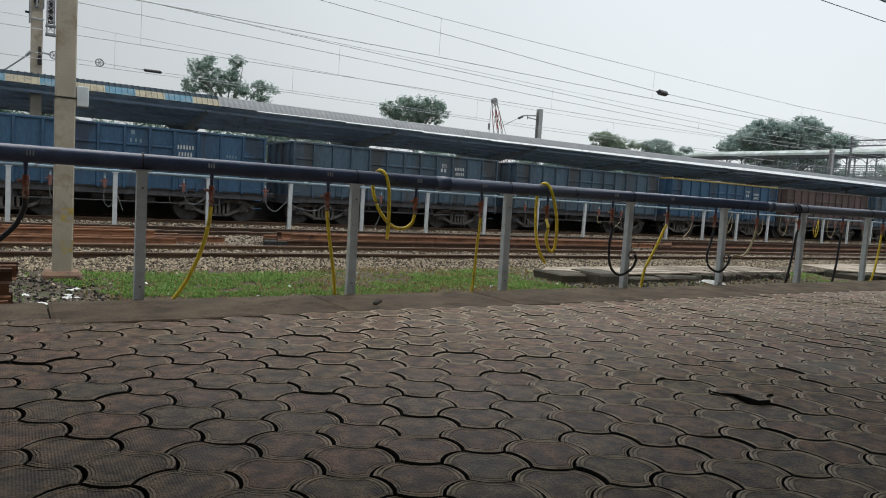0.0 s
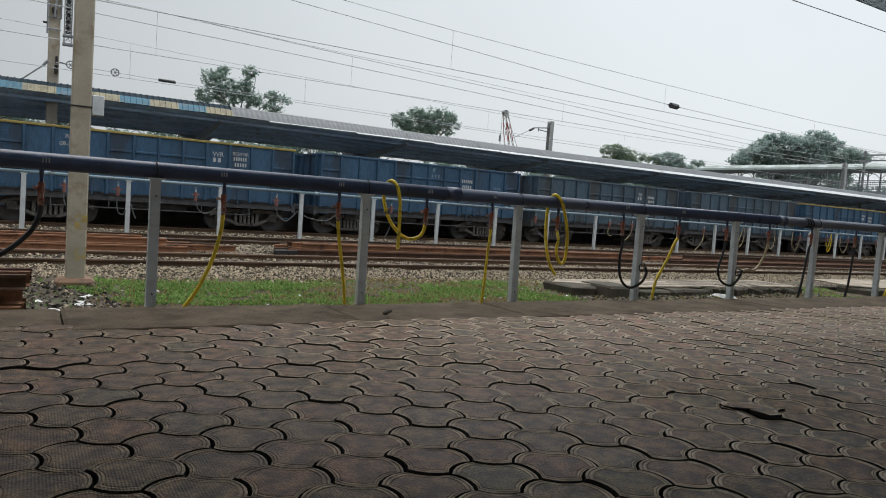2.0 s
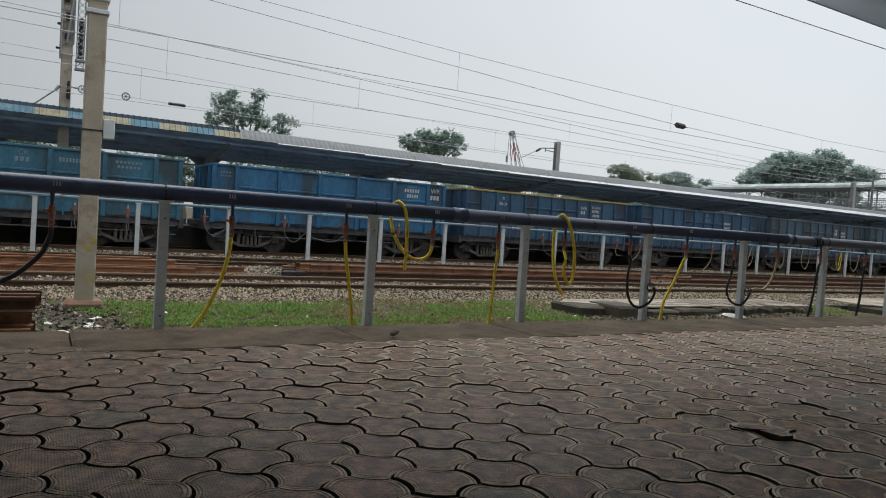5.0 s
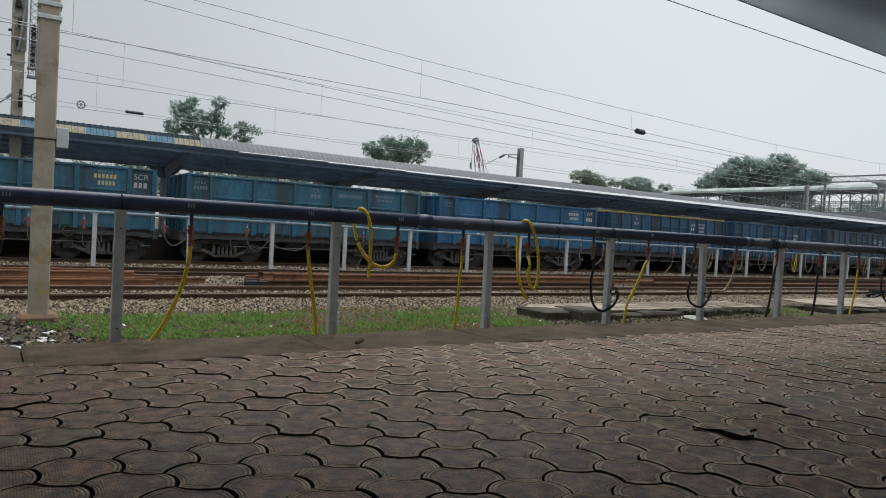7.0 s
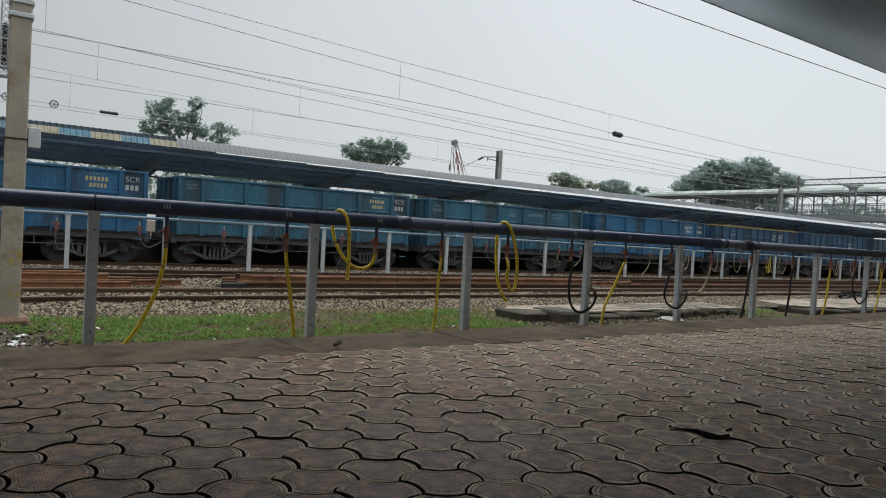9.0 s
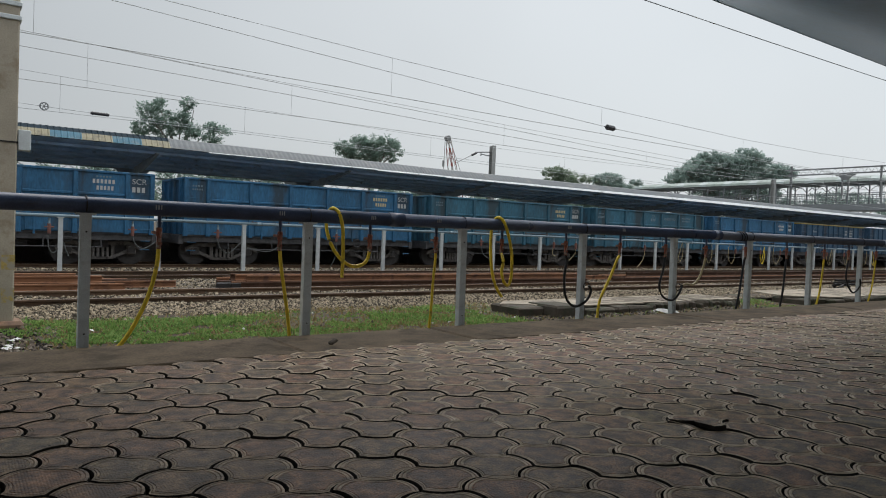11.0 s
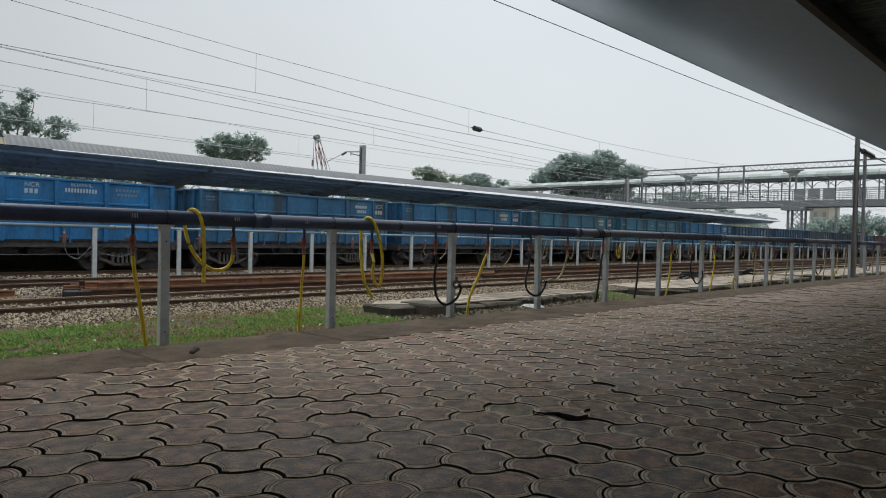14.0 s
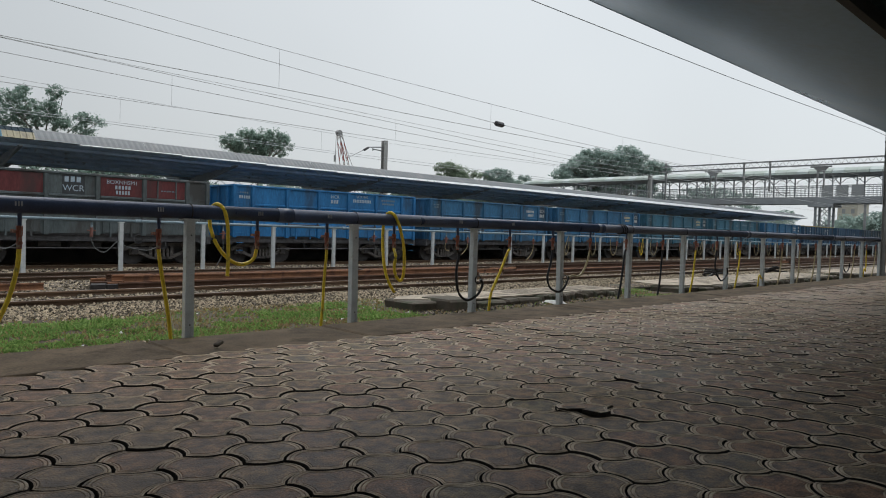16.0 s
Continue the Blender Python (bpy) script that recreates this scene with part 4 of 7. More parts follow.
HANGING = [                                   # each hose from its valve: x and height along it
    [(0.86, 0.60), (0.85, 0.42), (0.90, 0.22)],
    [(2.32, 0.58), (2.30, 0.37), (2.34, 0.11), (2.47, 0.02), (2.60, 0.22), (2.69, 0.36), (2.76, 0.16), (2.85, -0.08)],
    [(4.64, 0.60), (4.67, 0.46), (4.78, 0.27), (4.96, 0.18), (5.19, 0.29), (5.34, 0.42)],
    [(7.34, 0.58), (7.35, 0.46), (7.47, 0.20), (7.72, 0.07), (7.92, 0.21), (8.13, 0.42), (8.27, 0.37), (8.49, 0.24), (9.03, 0.14), (9.35, 0.21), (9.60, 0.41)],
    [(11.81, 0.56), (11.83, 0.20), (11.76, -0.10), (11.60, -0.40)],
    [(18.80, 0.54), (18.86, 0.36), (19.02, 0.12), (19.35, -0.02), (19.60, 0.06), (19.62, 0.26), (19.48, 0.30), (19.40, 0.12)],
    [(23.19, 0.54), (23.14, 0.34), (23.22, 0.16), (23.42, 0.14)],
    [(24.67, 0.54), (24.66, 0.30), (24.48, 0.10), (24.26, -0.06)],
    [(29.86, 0.50), (29.88, 0.30), (29.71, -0.05), (29.30, -0.40)]]
for k, line in enumerate(HANGING):
    x = line[0][0]
    far_hydrant(x, [(a - x, b - P2_Z + 0.004 * x) for a, b in line], M_HOSE_TAN if k > 5 else M_HOSE_G)
rs = random.Random(21)
for i in range(13):                           # further along, hoses hung up in loops
    x = 32.6 + 2.75 * i + rs.uniform(-0.3, 0.3)
    w = rs.uniform(0.5, 0.9) * rs.choice((-1, 1))
    hose = [(0, -0.5), (0.1 * w, -0.8), (0.5 * w, -1.1), (0.95 * w, -0.8), (w, -0.25), (0.9 * w, -0.02)]
    if i % 3 == 0:
        hose += [(0.7 * w, -0.4), (0.5 * w, -0.85), (0.75 * w, -1.05)]
    far_hydrant(x, hose, M_HOSE_Y if i % 6 == 3 else M_HOSE_TAN)


# ---- concrete pole on its footing ----
pole = base("concrete_pole", "tall square concrete pole with worn yellow bands on a red footing", "pole", "", pose(0.60, 12.0, GROUND))
bm = bm_new()
prism(bm, [(-0.135, -0.12), (0.135, -0.12), (0.135, 0.12), (-0.135, 0.12)], 0.1, 8.6, "z")
bmesh.ops.bevel(bm, geom=bm.edges[:], offset=0.02, segments=1, affect="EDGES")
part("shaft", bm, M_POLE, pole)
bm = bm_new()
box(bm, (-0.27, -0.24, -0.1), (0.27, 0.24, 0.17), 0.05)
part("footing", bm, surf("red_plinth", (0.25, 0.155, 0.10), 0.85, var=0.3, scale=6, fine=50, bump=0.5, spot=(0.15, 0.1, 0.08), spot_amt=0.5), pole, "reddish plaster footing")
for z in (0.44, 0.92):
    bm = bm_new()
    box(bm, (-0.03, -0.1225, z), (0.1365, 0.1225, z + 0.22))
    part("paint_band", bm, M_YELLOW, pole, "flaking yellow paint mark")
for z in (4.55, 4.75):
    bm = bm_new()
    box(bm, (-0.16, -0.145, z), (0.16, 0.145, z + 0.07), 0.01)
    part("clamp", bm, M_GALV, pole)
bm = bm_new()
box(bm, (-0.145, -0.13, 2.78), (0.145, 0.13, 2.80))
part("strap", bm, M_DARKIRON, pole)
bm = bm_new()
box(bm, (0.145, -0.10, 2.68), (0.31, 0.06, 2.98), 0.008)
part("junction_box", bm, M_GALV, pole, "small grey junction box")

# ---- steel mast in the platform's edge, with its bracket ----
def i_mast(name, x, y, z0, height, label, depth=0.2, mat=None):
    mt = base(name, label, "mast", "overhead line masts", pose(x, y, z0))
    bm = bm_new()
    d, w, t = depth / 2, depth / 2, 0.014
    prism(bm, [(-w, -d), (w, -d), (w, -d + t), (t / 2, -d + t), (t / 2, d - t), (w, d - t), (w, d), (-w, d), (-w, d - t), (-t / 2, d - t), (-t / 2, -d + t), (-w, -d + t)], 0, height, "z")
    part("shaft", bm, mat or M_GANTRY, mt)
    return mt


M2 = i_mast("line_mast", 26.6, 6.30, -0.05, 7.4, "grey steel overhead line mast beside the platform edge", 0.13, M_MAST)
bm = bm_new()
tube(bm, [(0, 0.05, 4.50), (1.2, 0.10, 4.46)], 0.05, 6)
tube(bm, [(2.6, 0.12, 4.42), (9.0, 0.16, 4.36), (30.0, 0.2, 4.5)], 0.022, 6)
part("bracket_arm", bm, M_GANTRY, M2)
bm = bm_new()
tube(bm, [(1.2, 0.10, 4.46), (2.6, 0.12, 4.42)], 0.10, 8)
part("insulator", bm, M_INSUL, M2)

# ---- old concrete slabs beside the track ----
def slab(x0, x1, y0, y1, z, seed, label):
    rs = random.Random(seed)
    s = base("broken_slab", label, "concrete slab", "old slabs beside the track")
    bm = bm_new()
    step = 0.23 if x1 < 35 else 0.5
    n = max(6, int((x1 - x0) / step))
    lump = [rs.uniform(-0.2, 0.16) for i in range(n + 1)]
    front = [(x0 + (x1 - x0) * i / n, y0 + 0.35 * lump[i] + (0.8 * (1 - i * step / 1.4) if i * step < 1.4 else 0)) for i in range(n + 1)]
    outline = front + [(x1, y1), (x0 + 0.5, y1)]
    prism(bm, outline, z - 0.03, z, "z")
    part("slab_top", bm, M_SLABTOP, s)
    i = 0
    while i < n:                              # broken slab first, then the ends of old sleepers on edge
        j = min(n, i + (rs.choice((2, 3, 4)) if i < n * 0.4 else 1))
        (xa, ya), (xb, yb) = front[i], front[j]
        bm = bm_new()
        box(bm, (xa + 0.012, min(ya, yb) - 0.08 - 0.2 * rs.random(), GROUND - 0.06), (xb - 0.012, max(ya, yb) + 0.35, z + 0.015 - 0.07 * rs.random()), 0.045)
        for v in bm.verts:
            v.co += Vector([0.05 * noise.noise(v.co * 5 + Vector((k * 9, 0, 0))) for k in range(3)])
        part("edge_stone", bm, M_CONC_DARK, s)
        i = j
    for k in range(6):
        yy = y0 + 0.25 + (y1 - y0 - 0.3) * k / 6
        xs = x0 + 2.6 + rs.uniform(-0.6, 1.2)
        bm = bm_new()
        box(bm, (xs, yy, z - 0.02), (x1 - rs.uniform(0, 0.6), yy + 0.035, z + 0.004))
        part("joint", bm, M_CONC_DARK, s, "dirt-filled joint")
    return s


slab(9.6, 17.3, 10.6, 11.8, -0.42, 1, "broken concrete slab on rubble edging with grass around")
slab(19.8, 34, 9.8, 12.0, -0.40, 2, "long weathered concrete slab on rubble edging")
slab(36, 70, 9.6, 12.0, -0.40, 3, "far weathered concrete slab on rubble edging")
bm = bm_new()
rs = random.Random(31)
vs = [bm.verts.new((12.62 + 0.36 * (i % 4) / 3 + rs.uniform(-.03, .03), 9.2 + 0.22 * (i // 4) + rs.uniform(-.03, .03), GROUND + 0.1 + rs.uniform(0, 0.12))) for i in range(12)]
for j in range(2):
    for i in range(3):
        bm.faces.new((vs[j * 4 + i], vs[j * 4 + i + 1], vs[j * 4 + i + 5], vs[j * 4 + i + 4]))
bmesh.ops.solidify(bm, geom=bm.faces[:], thickness=0.006)
thing("plastic_sheet", bm, M_LITTER, "crumpled white plastic sheet on the rubble", "litter")
bm = bm_new()
box(bm, (-0.045, -0.03, 0), (0.045, 0.03, 0.03), 0.012)
for v in bm.verts:
    v.co.z += 0.02 * (v.co.x > 0)
thing("stone_chip", bm, M_CONC_DARK, "small dark stone chip on the coping", "stone", m=pose(2.86, 5.72, 0.0, 0, 0, 25))


# ---- stacked rails ----
def rail_stack(name, x, y, z, rows, label, seed, mat=None, slope=0.0):
    rs = random.Random(seed)
    st = base(name, label, "rail stack", "stacks of loose rails", pose(x, y, z))
    for yy, zz, x0, ln in rows:
        bm = rail_bm(ln)
        part("loose_rail", bm, mat or M_RUST_RED, st, m=pose(x0 + rs.uniform(-0.15, 0.15), yy, zz, 0, 0, rs.uniform(-0.25, 0.25) + slope))
    return st


rail_stack("rail_stack", -21.5, 17.6, GROUND + 0.06, [(0.0, 0, 0, 24.9), (0.35, 0, 0, 24.7), (0.75, 0, 0.5, 25.6), (1.15, 0, 0, 25.9), (1.5, 0, 0, 25.2), (0.2, 0.168, 0, 24.2), (1.0, 0.168, 0, 23.8), (1.9, 0, 0, 24.6)],
           "stack of rusty red loose rails beside the track", 3)
rail_stack("rail_stack", 5.95, 17.5, GROUND + 0.06, [(0.0, 0, 0.2, 12.8), (0.3, 0, 0, 13.0), (0.6, 0, -0.2, 13.2), (0.95, 0, 0, 13), (1.3, 0, 0.3, 13.4), (1.7, 0, 0, 13.1), (0.15, 0.168, 0.4, 12.6), (0.45, 0.168, 0.2, 12.9), (0.8, 0.168, 0, 13), (2.1, 0, 0.2, 13)],
           "stack of rusty red loose rails with a bolted joint", 4)
rail_stack("rail_stack", 20.4, 17.6, GROUND + 0.06, [(0.0, 0, 0, 29), (0.4, 0, 1.2, 28), (0.8, 0, 0.6, 29), (1.3, 0, 0, 28), (1.7, 0, 1, 29), (0.6, 0.168, 1.4, 27)], "long stack of rusty loose rails", 5)
rail_stack("rail_stack", 52, 17.6, GROUND + 0.06, [(0.0, 0, 0, 26), (0.4, 0, 0, 24), (0.8, 0, 1, 40), (1.3, 0, 0, 45), (1.7, 0, 2, 40), (0.3, 0.168, 0, 26), (0.7, 0.168, 0, 26)], "far stack of rusty loose rails", 6)
rail_stack("short_rail_stack", -3.15, 8.5, GROUND + 0.14, [(0, 0, 0, 3.12), (0.3, 0, 0, 3.05), (0.6, 0, 0, 3.1), (0.9, 0, 0, 3.0), (1.3, 0, 0, 3.0), (1.8, 0, 0, 2.95), (0.15, 0.168, 0, 3.1), (0.5, 0.168, 0, 3.0), (1.0, 0.168, 0, 2.9), (0.05, 0.336, 0, 3.08), (0.35, 0.336, 0, 3.0), (0.65, 0.336, 0, 3.05)],
           "heap of short rusty steel sections beside the platform", 7)
pile = base("fishplate_pile", "dark pile of bolted fishplates at the rail ends", "rail fittings")
for k in range(5):
    bm = bm_new()
    box(bm, (5.45 + 0.12 * k, 17.5 + 0.3 * (k % 3), GROUND + 0.06), (5.8 + 0.1 * k, 17.62 + 0.3 * (k % 3), GROUND + 0.2), 0.01)
    part("fishplate", bm, M_DARKIRON, pile)
for x in (13.9, 29.5, 36.0):
    bm = bm_new()
    rs = random.Random(int(x))
    for k in range(9):
        a = rs.uniform(0, 6.28)
        c = Vector((x + rs.uniform(-0.8, 0.8), 13.4 + rs.uniform(-0.35, 0.35) + (4.6 if x < 20 else 0), GROUND + 0.1))
        box(bm, (-0.3, -0.05, -0.03), (0.3, 0.05, 0.05), 0.01, Matrix.Translation(c) @ pose(0, 0, 0.03 * k, 0, rs.uniform(-15, 15), math.degrees(a)))
    thing("scrap_heap", bm, M_DARKIRON, "dark heap of scrap iron beside the rails", "scrap")

# ---- litter bin near the platform's middle ----
bin_ = base("litter_bin", "dark green metal litter bin standing on the pavers", "bin", "", pose(7.93, 0.72, 0))
bm = bm_new()
prism(bm, [(0.40 * math.cos(a), 0.40 * math.sin(a)) for a in [math.pi * (k + 0.5) / 4 for k in range(8)]], 0.0, 0.86, "z")
part("drum", bm, M_BIN, bin_)
bm = bm_new()
tube(bm, [(0.42 * math.cos(a), 0.42 * math.sin(a), 0.86) for a in [math.pi * (k + 0.5) / 4 for k in range(9)]], 0.02, 6)
part("rim", bm, M_BIN, bin_)
bm = bm_new()
prism(bm, [(0.39 * math.cos(a), 0.39 * math.sin(a)) for a in [math.pi * (k + 0.5) / 4 for k in range(8)]], 0.86, 0.875, "z")
part("lid", bm, surf("bin_lid_grey", (0.35, 0.36, 0.36), 0.5, 0.2), bin_, "grey metal lid")


# ---- grass on the verge ----
def grass(name, mat, count, seed, where, h, label, x0=-1.0, span_x=20.0):
    rs = np.random.RandomState(seed)
    n = count
    x = x0 + span_x * rs.rand(n)
    y = 6.55 + 6.5 * rs.rand(n)
    keep = np.array([where(a, b) > r for a, b, r in zip(x, y, rs.rand(n))])
    x, y = x[keep], y[keep]
    n = len(x)
    z = np.array([verge(a, b) for a, b in zip(x, y)])
    ang, hh, w = rs.rand(n) * 6.28, h * (0.3 + rs.rand(n)), 0.008 + 0.016 * rs.rand(n)
    dx, dy = np.cos(ang), np.sin(ang)
    ln = (rs.rand(n) - 0.3) * 3.2 * hh
    P = np.stack([x, y, z], 1)
    S = np.stack([dx, dy, 0 * dx], 1) * w[:, None]
    T = np.stack([-dy * ln, dx * ln, hh], 1)
    V = np.stack([P - S, P + S, P + T + S * 0.3, P + T - S * 0.3], 1).reshape(-1, 3)
    return tagged(new(name, quads(name, V, mat)), label, "grass", kind="stuff")


def green(x, y):
    if x < 0.45:
        return 0.02
    if y < 9.7 + 0.25 * noise.noise((x * 1.3, 4, 0)) + 0.35 * max(0.0, 2.9 - x) + 1.2 * max(0.0, 1.3 - x):
        return 0.015
    if x > 9.2 and y > 8.3 and x < 17.6:
        return 0.03
    g = 0.38 + 2.6 * noise.noise((x * 0.5, y * 0.7, 9)) + 2.2 * noise.noise((x * 2.6, y * 2.6, 4)) + 0.55 * (x < 4.2)
    if 4.3 < x < 7.8:
        g -= 0.75
    if x > 9.5 and x < 16:
        g -= 0.6
    return max(0.03, min(1, g)) * min(1, max(0, (13.0 + 0.3 * noise.noise((x, 8, 0)) - y) / 0.7))


grass("grass", M_GRASS, 420000, 1, green, 0.034, "short bright green grass and weeds on the verge")
grass("dry_grass", M_GRASS_DRY, 40000, 2, lambda x, y: 0.75 if 4.0 < x < 8.5 and noise.noise((x * 0.8, y * 0.8, 2)) > -0.1 else 0.3 * (x > 0.8), 0.05, "dry straw-coloured grass on the verge")
grass("grass", M_GRASS, 60000, 3, lambda x, y: max(0.02, min(1, 0.2 + 2.5 * noise.noise((x * 0.4, y * 0.6, 9)))) * (y < 11.8), 0.04, "sparse green weeds further along the verge", 17.5, 28.0)
grass("tall_weeds", M_GRASS, 30000, 6, lambda x, y: (green(x, y) > 0.5) * max(0.0, min(1, 3.0 * noise.noise((x * 1.7, y * 1.7, 33)))), 0.085, "taller green weed tufts in the grass of the verge", -0.5, 17.0)
rs = random.Random(77)
for i in range(44):
    bm = bm_new()
    n = 7
    r = rs.uniform(0.03, 0.08) if i < 28 else rs.uniform(0.05, 0.10)
    c = [bm.verts.new((r * rs.uniform(.5, 1.2) * math.cos(6.28 * k / n), r * rs.uniform(.5, 1.2) * math.sin(6.28 * k / n), rs.uniform(0, 0.03))) for k in range(n)]
    bm.faces.new(c)
    bmesh.ops.poke(bm, faces=bm.faces[:], offset=0.02)
    x, y = (rs.uniform(-2.4, 0.8), rs.uniform(9.3, 11.0)) if i < 20 or i > 27 else (rs.uniform(1.5, 9), rs.uniform(9.0, 9.8))
    thing("litter_scrap", bm, M_LITTER, "scrap of white litter on the verge", "litter", "litter scraps on the verge", m=pose(x, y, verge(x, y) + 0.015, 0, 0, rs.uniform(0, 360)))


# fallen leaves and scraps lying in the grass
def leaf_litter(name, mat, count, seed, size, label):
    rs = np.random.RandomState(seed)
    x, y = 0.2 + 17 * rs.rand(count) ** 1.2, 8.2 + 4.2 * rs.rand(count)
    V = []
    for a, b in zip(x, y):
        if noise.noise((a * 0.9, b * 0.9, 21)) < 0.0 or (a < 12 and green(a, b) > 0.7 and rs.rand() < 0.8):
            continue
        t, s = rs.rand() * 6.28, size * (0.5 + rs.rand())
        c, d = math.cos(t) * s, math.sin(t) * s
        z = verge(a, b) + 0.012 + 0.03 * rs.rand()
        k = rs.normal(0, 0.35 * s, 4)
        V += [(a - c, b - d, z + k[0]), (a + d * 0.6, b - c * 0.6, z + k[1]), (a + c, b + d, z + k[2]), (a - d * 0.6, b + c * 0.6, z + k[3])]
    return tagged(new(name, quads(name, np.array(V), mat)), label, "leaf litter", kind="stuff")


leaf_litter("leaf_litter", leaf_material("fallen_leaves", (0.10, 0.065, 0.035), (0.34, 0.25, 0.13)), 5500, 31, 0.024, "brown and tan fallen leaves in the grass of the verge")
leaf_litter("paper_scraps", M_LITTER, 160, 32, 0.030, "tiny pale scraps in the grass of the verge")


# ---- goods wagons ----
WAGONS, WHEELSETS = [], []
FIRST_GAP, PITCH = 7.95, 10.713


def paint(name, c, dirt, amt=0.45):
    return surf(name, c, 0.62, var=0.42, scale=2.2, fine=22, bump=0.2, dist=0.006, spot=dirt, spot_amt=amt + 0.08, spot_scale=1.1, stretch=(1, 1, 0.28), spec=0.35)


P_NAVY = paint("navy_wagon_paint", (0.040, 0.096, 0.168), (0.034, 0.051, 0.077), 0.5)
P_SLATE = paint("slate_wagon_paint", (0.062, 0.103, 0.142), (0.054, 0.060, 0.065), 0.55)
P_BLUE = paint("blue_wagon_paint", (0.034, 0.136, 0.262), (0.037, 0.064, 0.092), 0.5)
P_TEAL = paint("teal_wagon_paint", (0.042, 0.142, 0.212), (0.043, 0.071, 0.088), 0.55)
P_BRIGHT = paint("bright_blue_wagon_paint", (0.022, 0.157, 0.370), (0.028, 0.090, 0.180), 0.45)
P_GREYGREEN = paint("grey_wagon_paint", (0.098, 0.122, 0.128), (0.060, 0.061, 0.060), 0.55)
P_RED = paint("red_oxide_panel", (0.125, 0.032, 0.034), (0.070, 0.036, 0.036), 0.45)
P_BROWN = paint("brown_wagon_paint", (0.105, 0.072, 0.066), (0.071, 0.054, 0.048), 0.55)
M_CHALK = surf("faint_chalk", (0.20, 0.27, 0.31), 0.85, var=0.5, scale=9, fine=60, bump=0.1, spot=(0.06, 0.13, 0.20), spot_amt=0.6, spot_scale=14)
M_WORN = surf("worn_lettering", (0.40, 0.48, 0.54), 0.85, var=0.4, scale=9, fine=60, bump=0.1, spot=(0.10, 0.22, 0.36), spot_amt=0.5, spot_scale=14)
P_PLATE = paint("dark_plate_paint", (0.046, 0.052, 0.058), (0.06, 0.055, 0.05), 0.45)


def letters(text, size, material, parent, x, z, y, name="lettering"):
    cu = bpy.data.curves.new("lettering", "FONT")
    cu.body, cu.size, cu.align_x, cu.extrude = text, size, "CENTER", 0.002
    tmp = bpy.data.objects.new("lettering", cu)
    me = bpy.data.meshes.new_from_object(tmp)
    bpy.data.objects.remove(tmp)
    me.materials.clear()
    me.materials.append(material)
    return piece(name, me, parent, pose(x, y, z, 90, 0, 0))


BAR = {}


def bars(n, w, h, material, parent, x, z, y, gap=0.42):
    """A row of plain bars in place of a number."""
    st = w / n
    key = (round(st * (1 - gap), 4), h, material.name)
    if key not in BAR:
        bm = bm_new()
        box(bm, (0, -0.002, 0), (key[0], 0.002, h))
        BAR[key] = finish(bm, "number_bar", material)
    for k in range(n):
        piece("number_bar", BAR[key], parent, pose(x - w / 2 + st * k, y, z))


def bogie_meshes():
    out = {}
    bm = bm_new()
    # cast side frame: top chord, sloping bottom chord, columns round the spring nest, axle boxes
    def strut(xa, za, xb, zb, h, d=0.07):
        prism(bm, [(xa, za - h), (xb, zb - h), (xb, zb + h), (xa, za + h)], -d, d, "y")
    strut(-0.95, 0.74, 0.95, 0.74, 0.065)
    for s in (-1, 1):
        strut(*((-1.36, 0.56, -0.94, 0.735) if s < 0 else (0.94, 0.735, 1.36, 0.56)), 0.075, 0.068)
        strut(*((-1.06, 0.56, -0.40, 0.26) if s < 0 else (0.40, 0.26, 1.06, 0.56)), 0.06, 0.066)
        box(bm, (s * 0.40 - 0.055, -0.072, 0.22), (s * 0.40 + 0.055, 0.072, 0.70))
        box(bm, (s * 1.0 - 0.15, -0.10, 0.36), (s * 1.0 + 0.15, 0.10, 0.66), 0.03)
    box(bm, (-0.42, -0.075, 0.19), (0.42, 0.075, 0.28))
    out["side_frame"] = finish(bm, "side_frame", M_BOGIE)
    bm = bm_new()
    tube(bm, [(0, 0, 0.26), (0, 0, 0.60)], 0.05, 8)
    out["spring"] = finish(bm, "spring", M_BOGIE)
    bm = bm_new()
    box(bm, (-0.24, -1.15, 0.60), (0.24, 1.15, 0.86), 0.03)
    out["bolster"] = finish(bm, "bolster", M_UNDER)
    bm = bm_new()
    for s in (-1, 1):
        y = s * 0.80
        tube(bm, [(0, y - 0.065, 0), (0, y + 0.065, 0)], 0.5, 28)
        tube(bm, [(0, y - s * 0.065 - 0.015, 0), (0, y - s * 0.065 + 0.015, 0)], 0.53, 28)
        for k in range(5):
            a = 2 * math.pi * k / 5
            tube(bm, [(0.3 * math.cos(a), y + s * 0.065, 0.3 * math.sin(a)), (0.3 * math.cos(a), y + s * 0.072, 0.3 * math.sin(a))], 0.06, 8)
        tube(bm, [(0, s * 0.86, 0), (0, s * 1.16, 0)], 0.12, 10)
    tube(bm, [(0, -0.8, 0), (0, 0.8, 0)], 0.09, 10)
    out["wheelset"] = finish(bm, "wheelset", M_WHEEL)
    return out


BOGIE = bogie_meshes()
HALF, WIDE, FLOOR, TOP = 4.92, 1.60, 1.12, 3.19


def rib_mesh(w, d, z0, z1, mat, key, cache={}):
    k = (w, d, z0, z1, mat.name)
    if k not in cache:
        bm = bm_new()
        prism(bm, [(-w / 2, 0), (-w / 2 + 0.02, -d), (w / 2 - 0.02, -d), (w / 2, 0)], z0, z1, "z")
        cache[k] = finish(bm, key, mat)
    return cache[k]


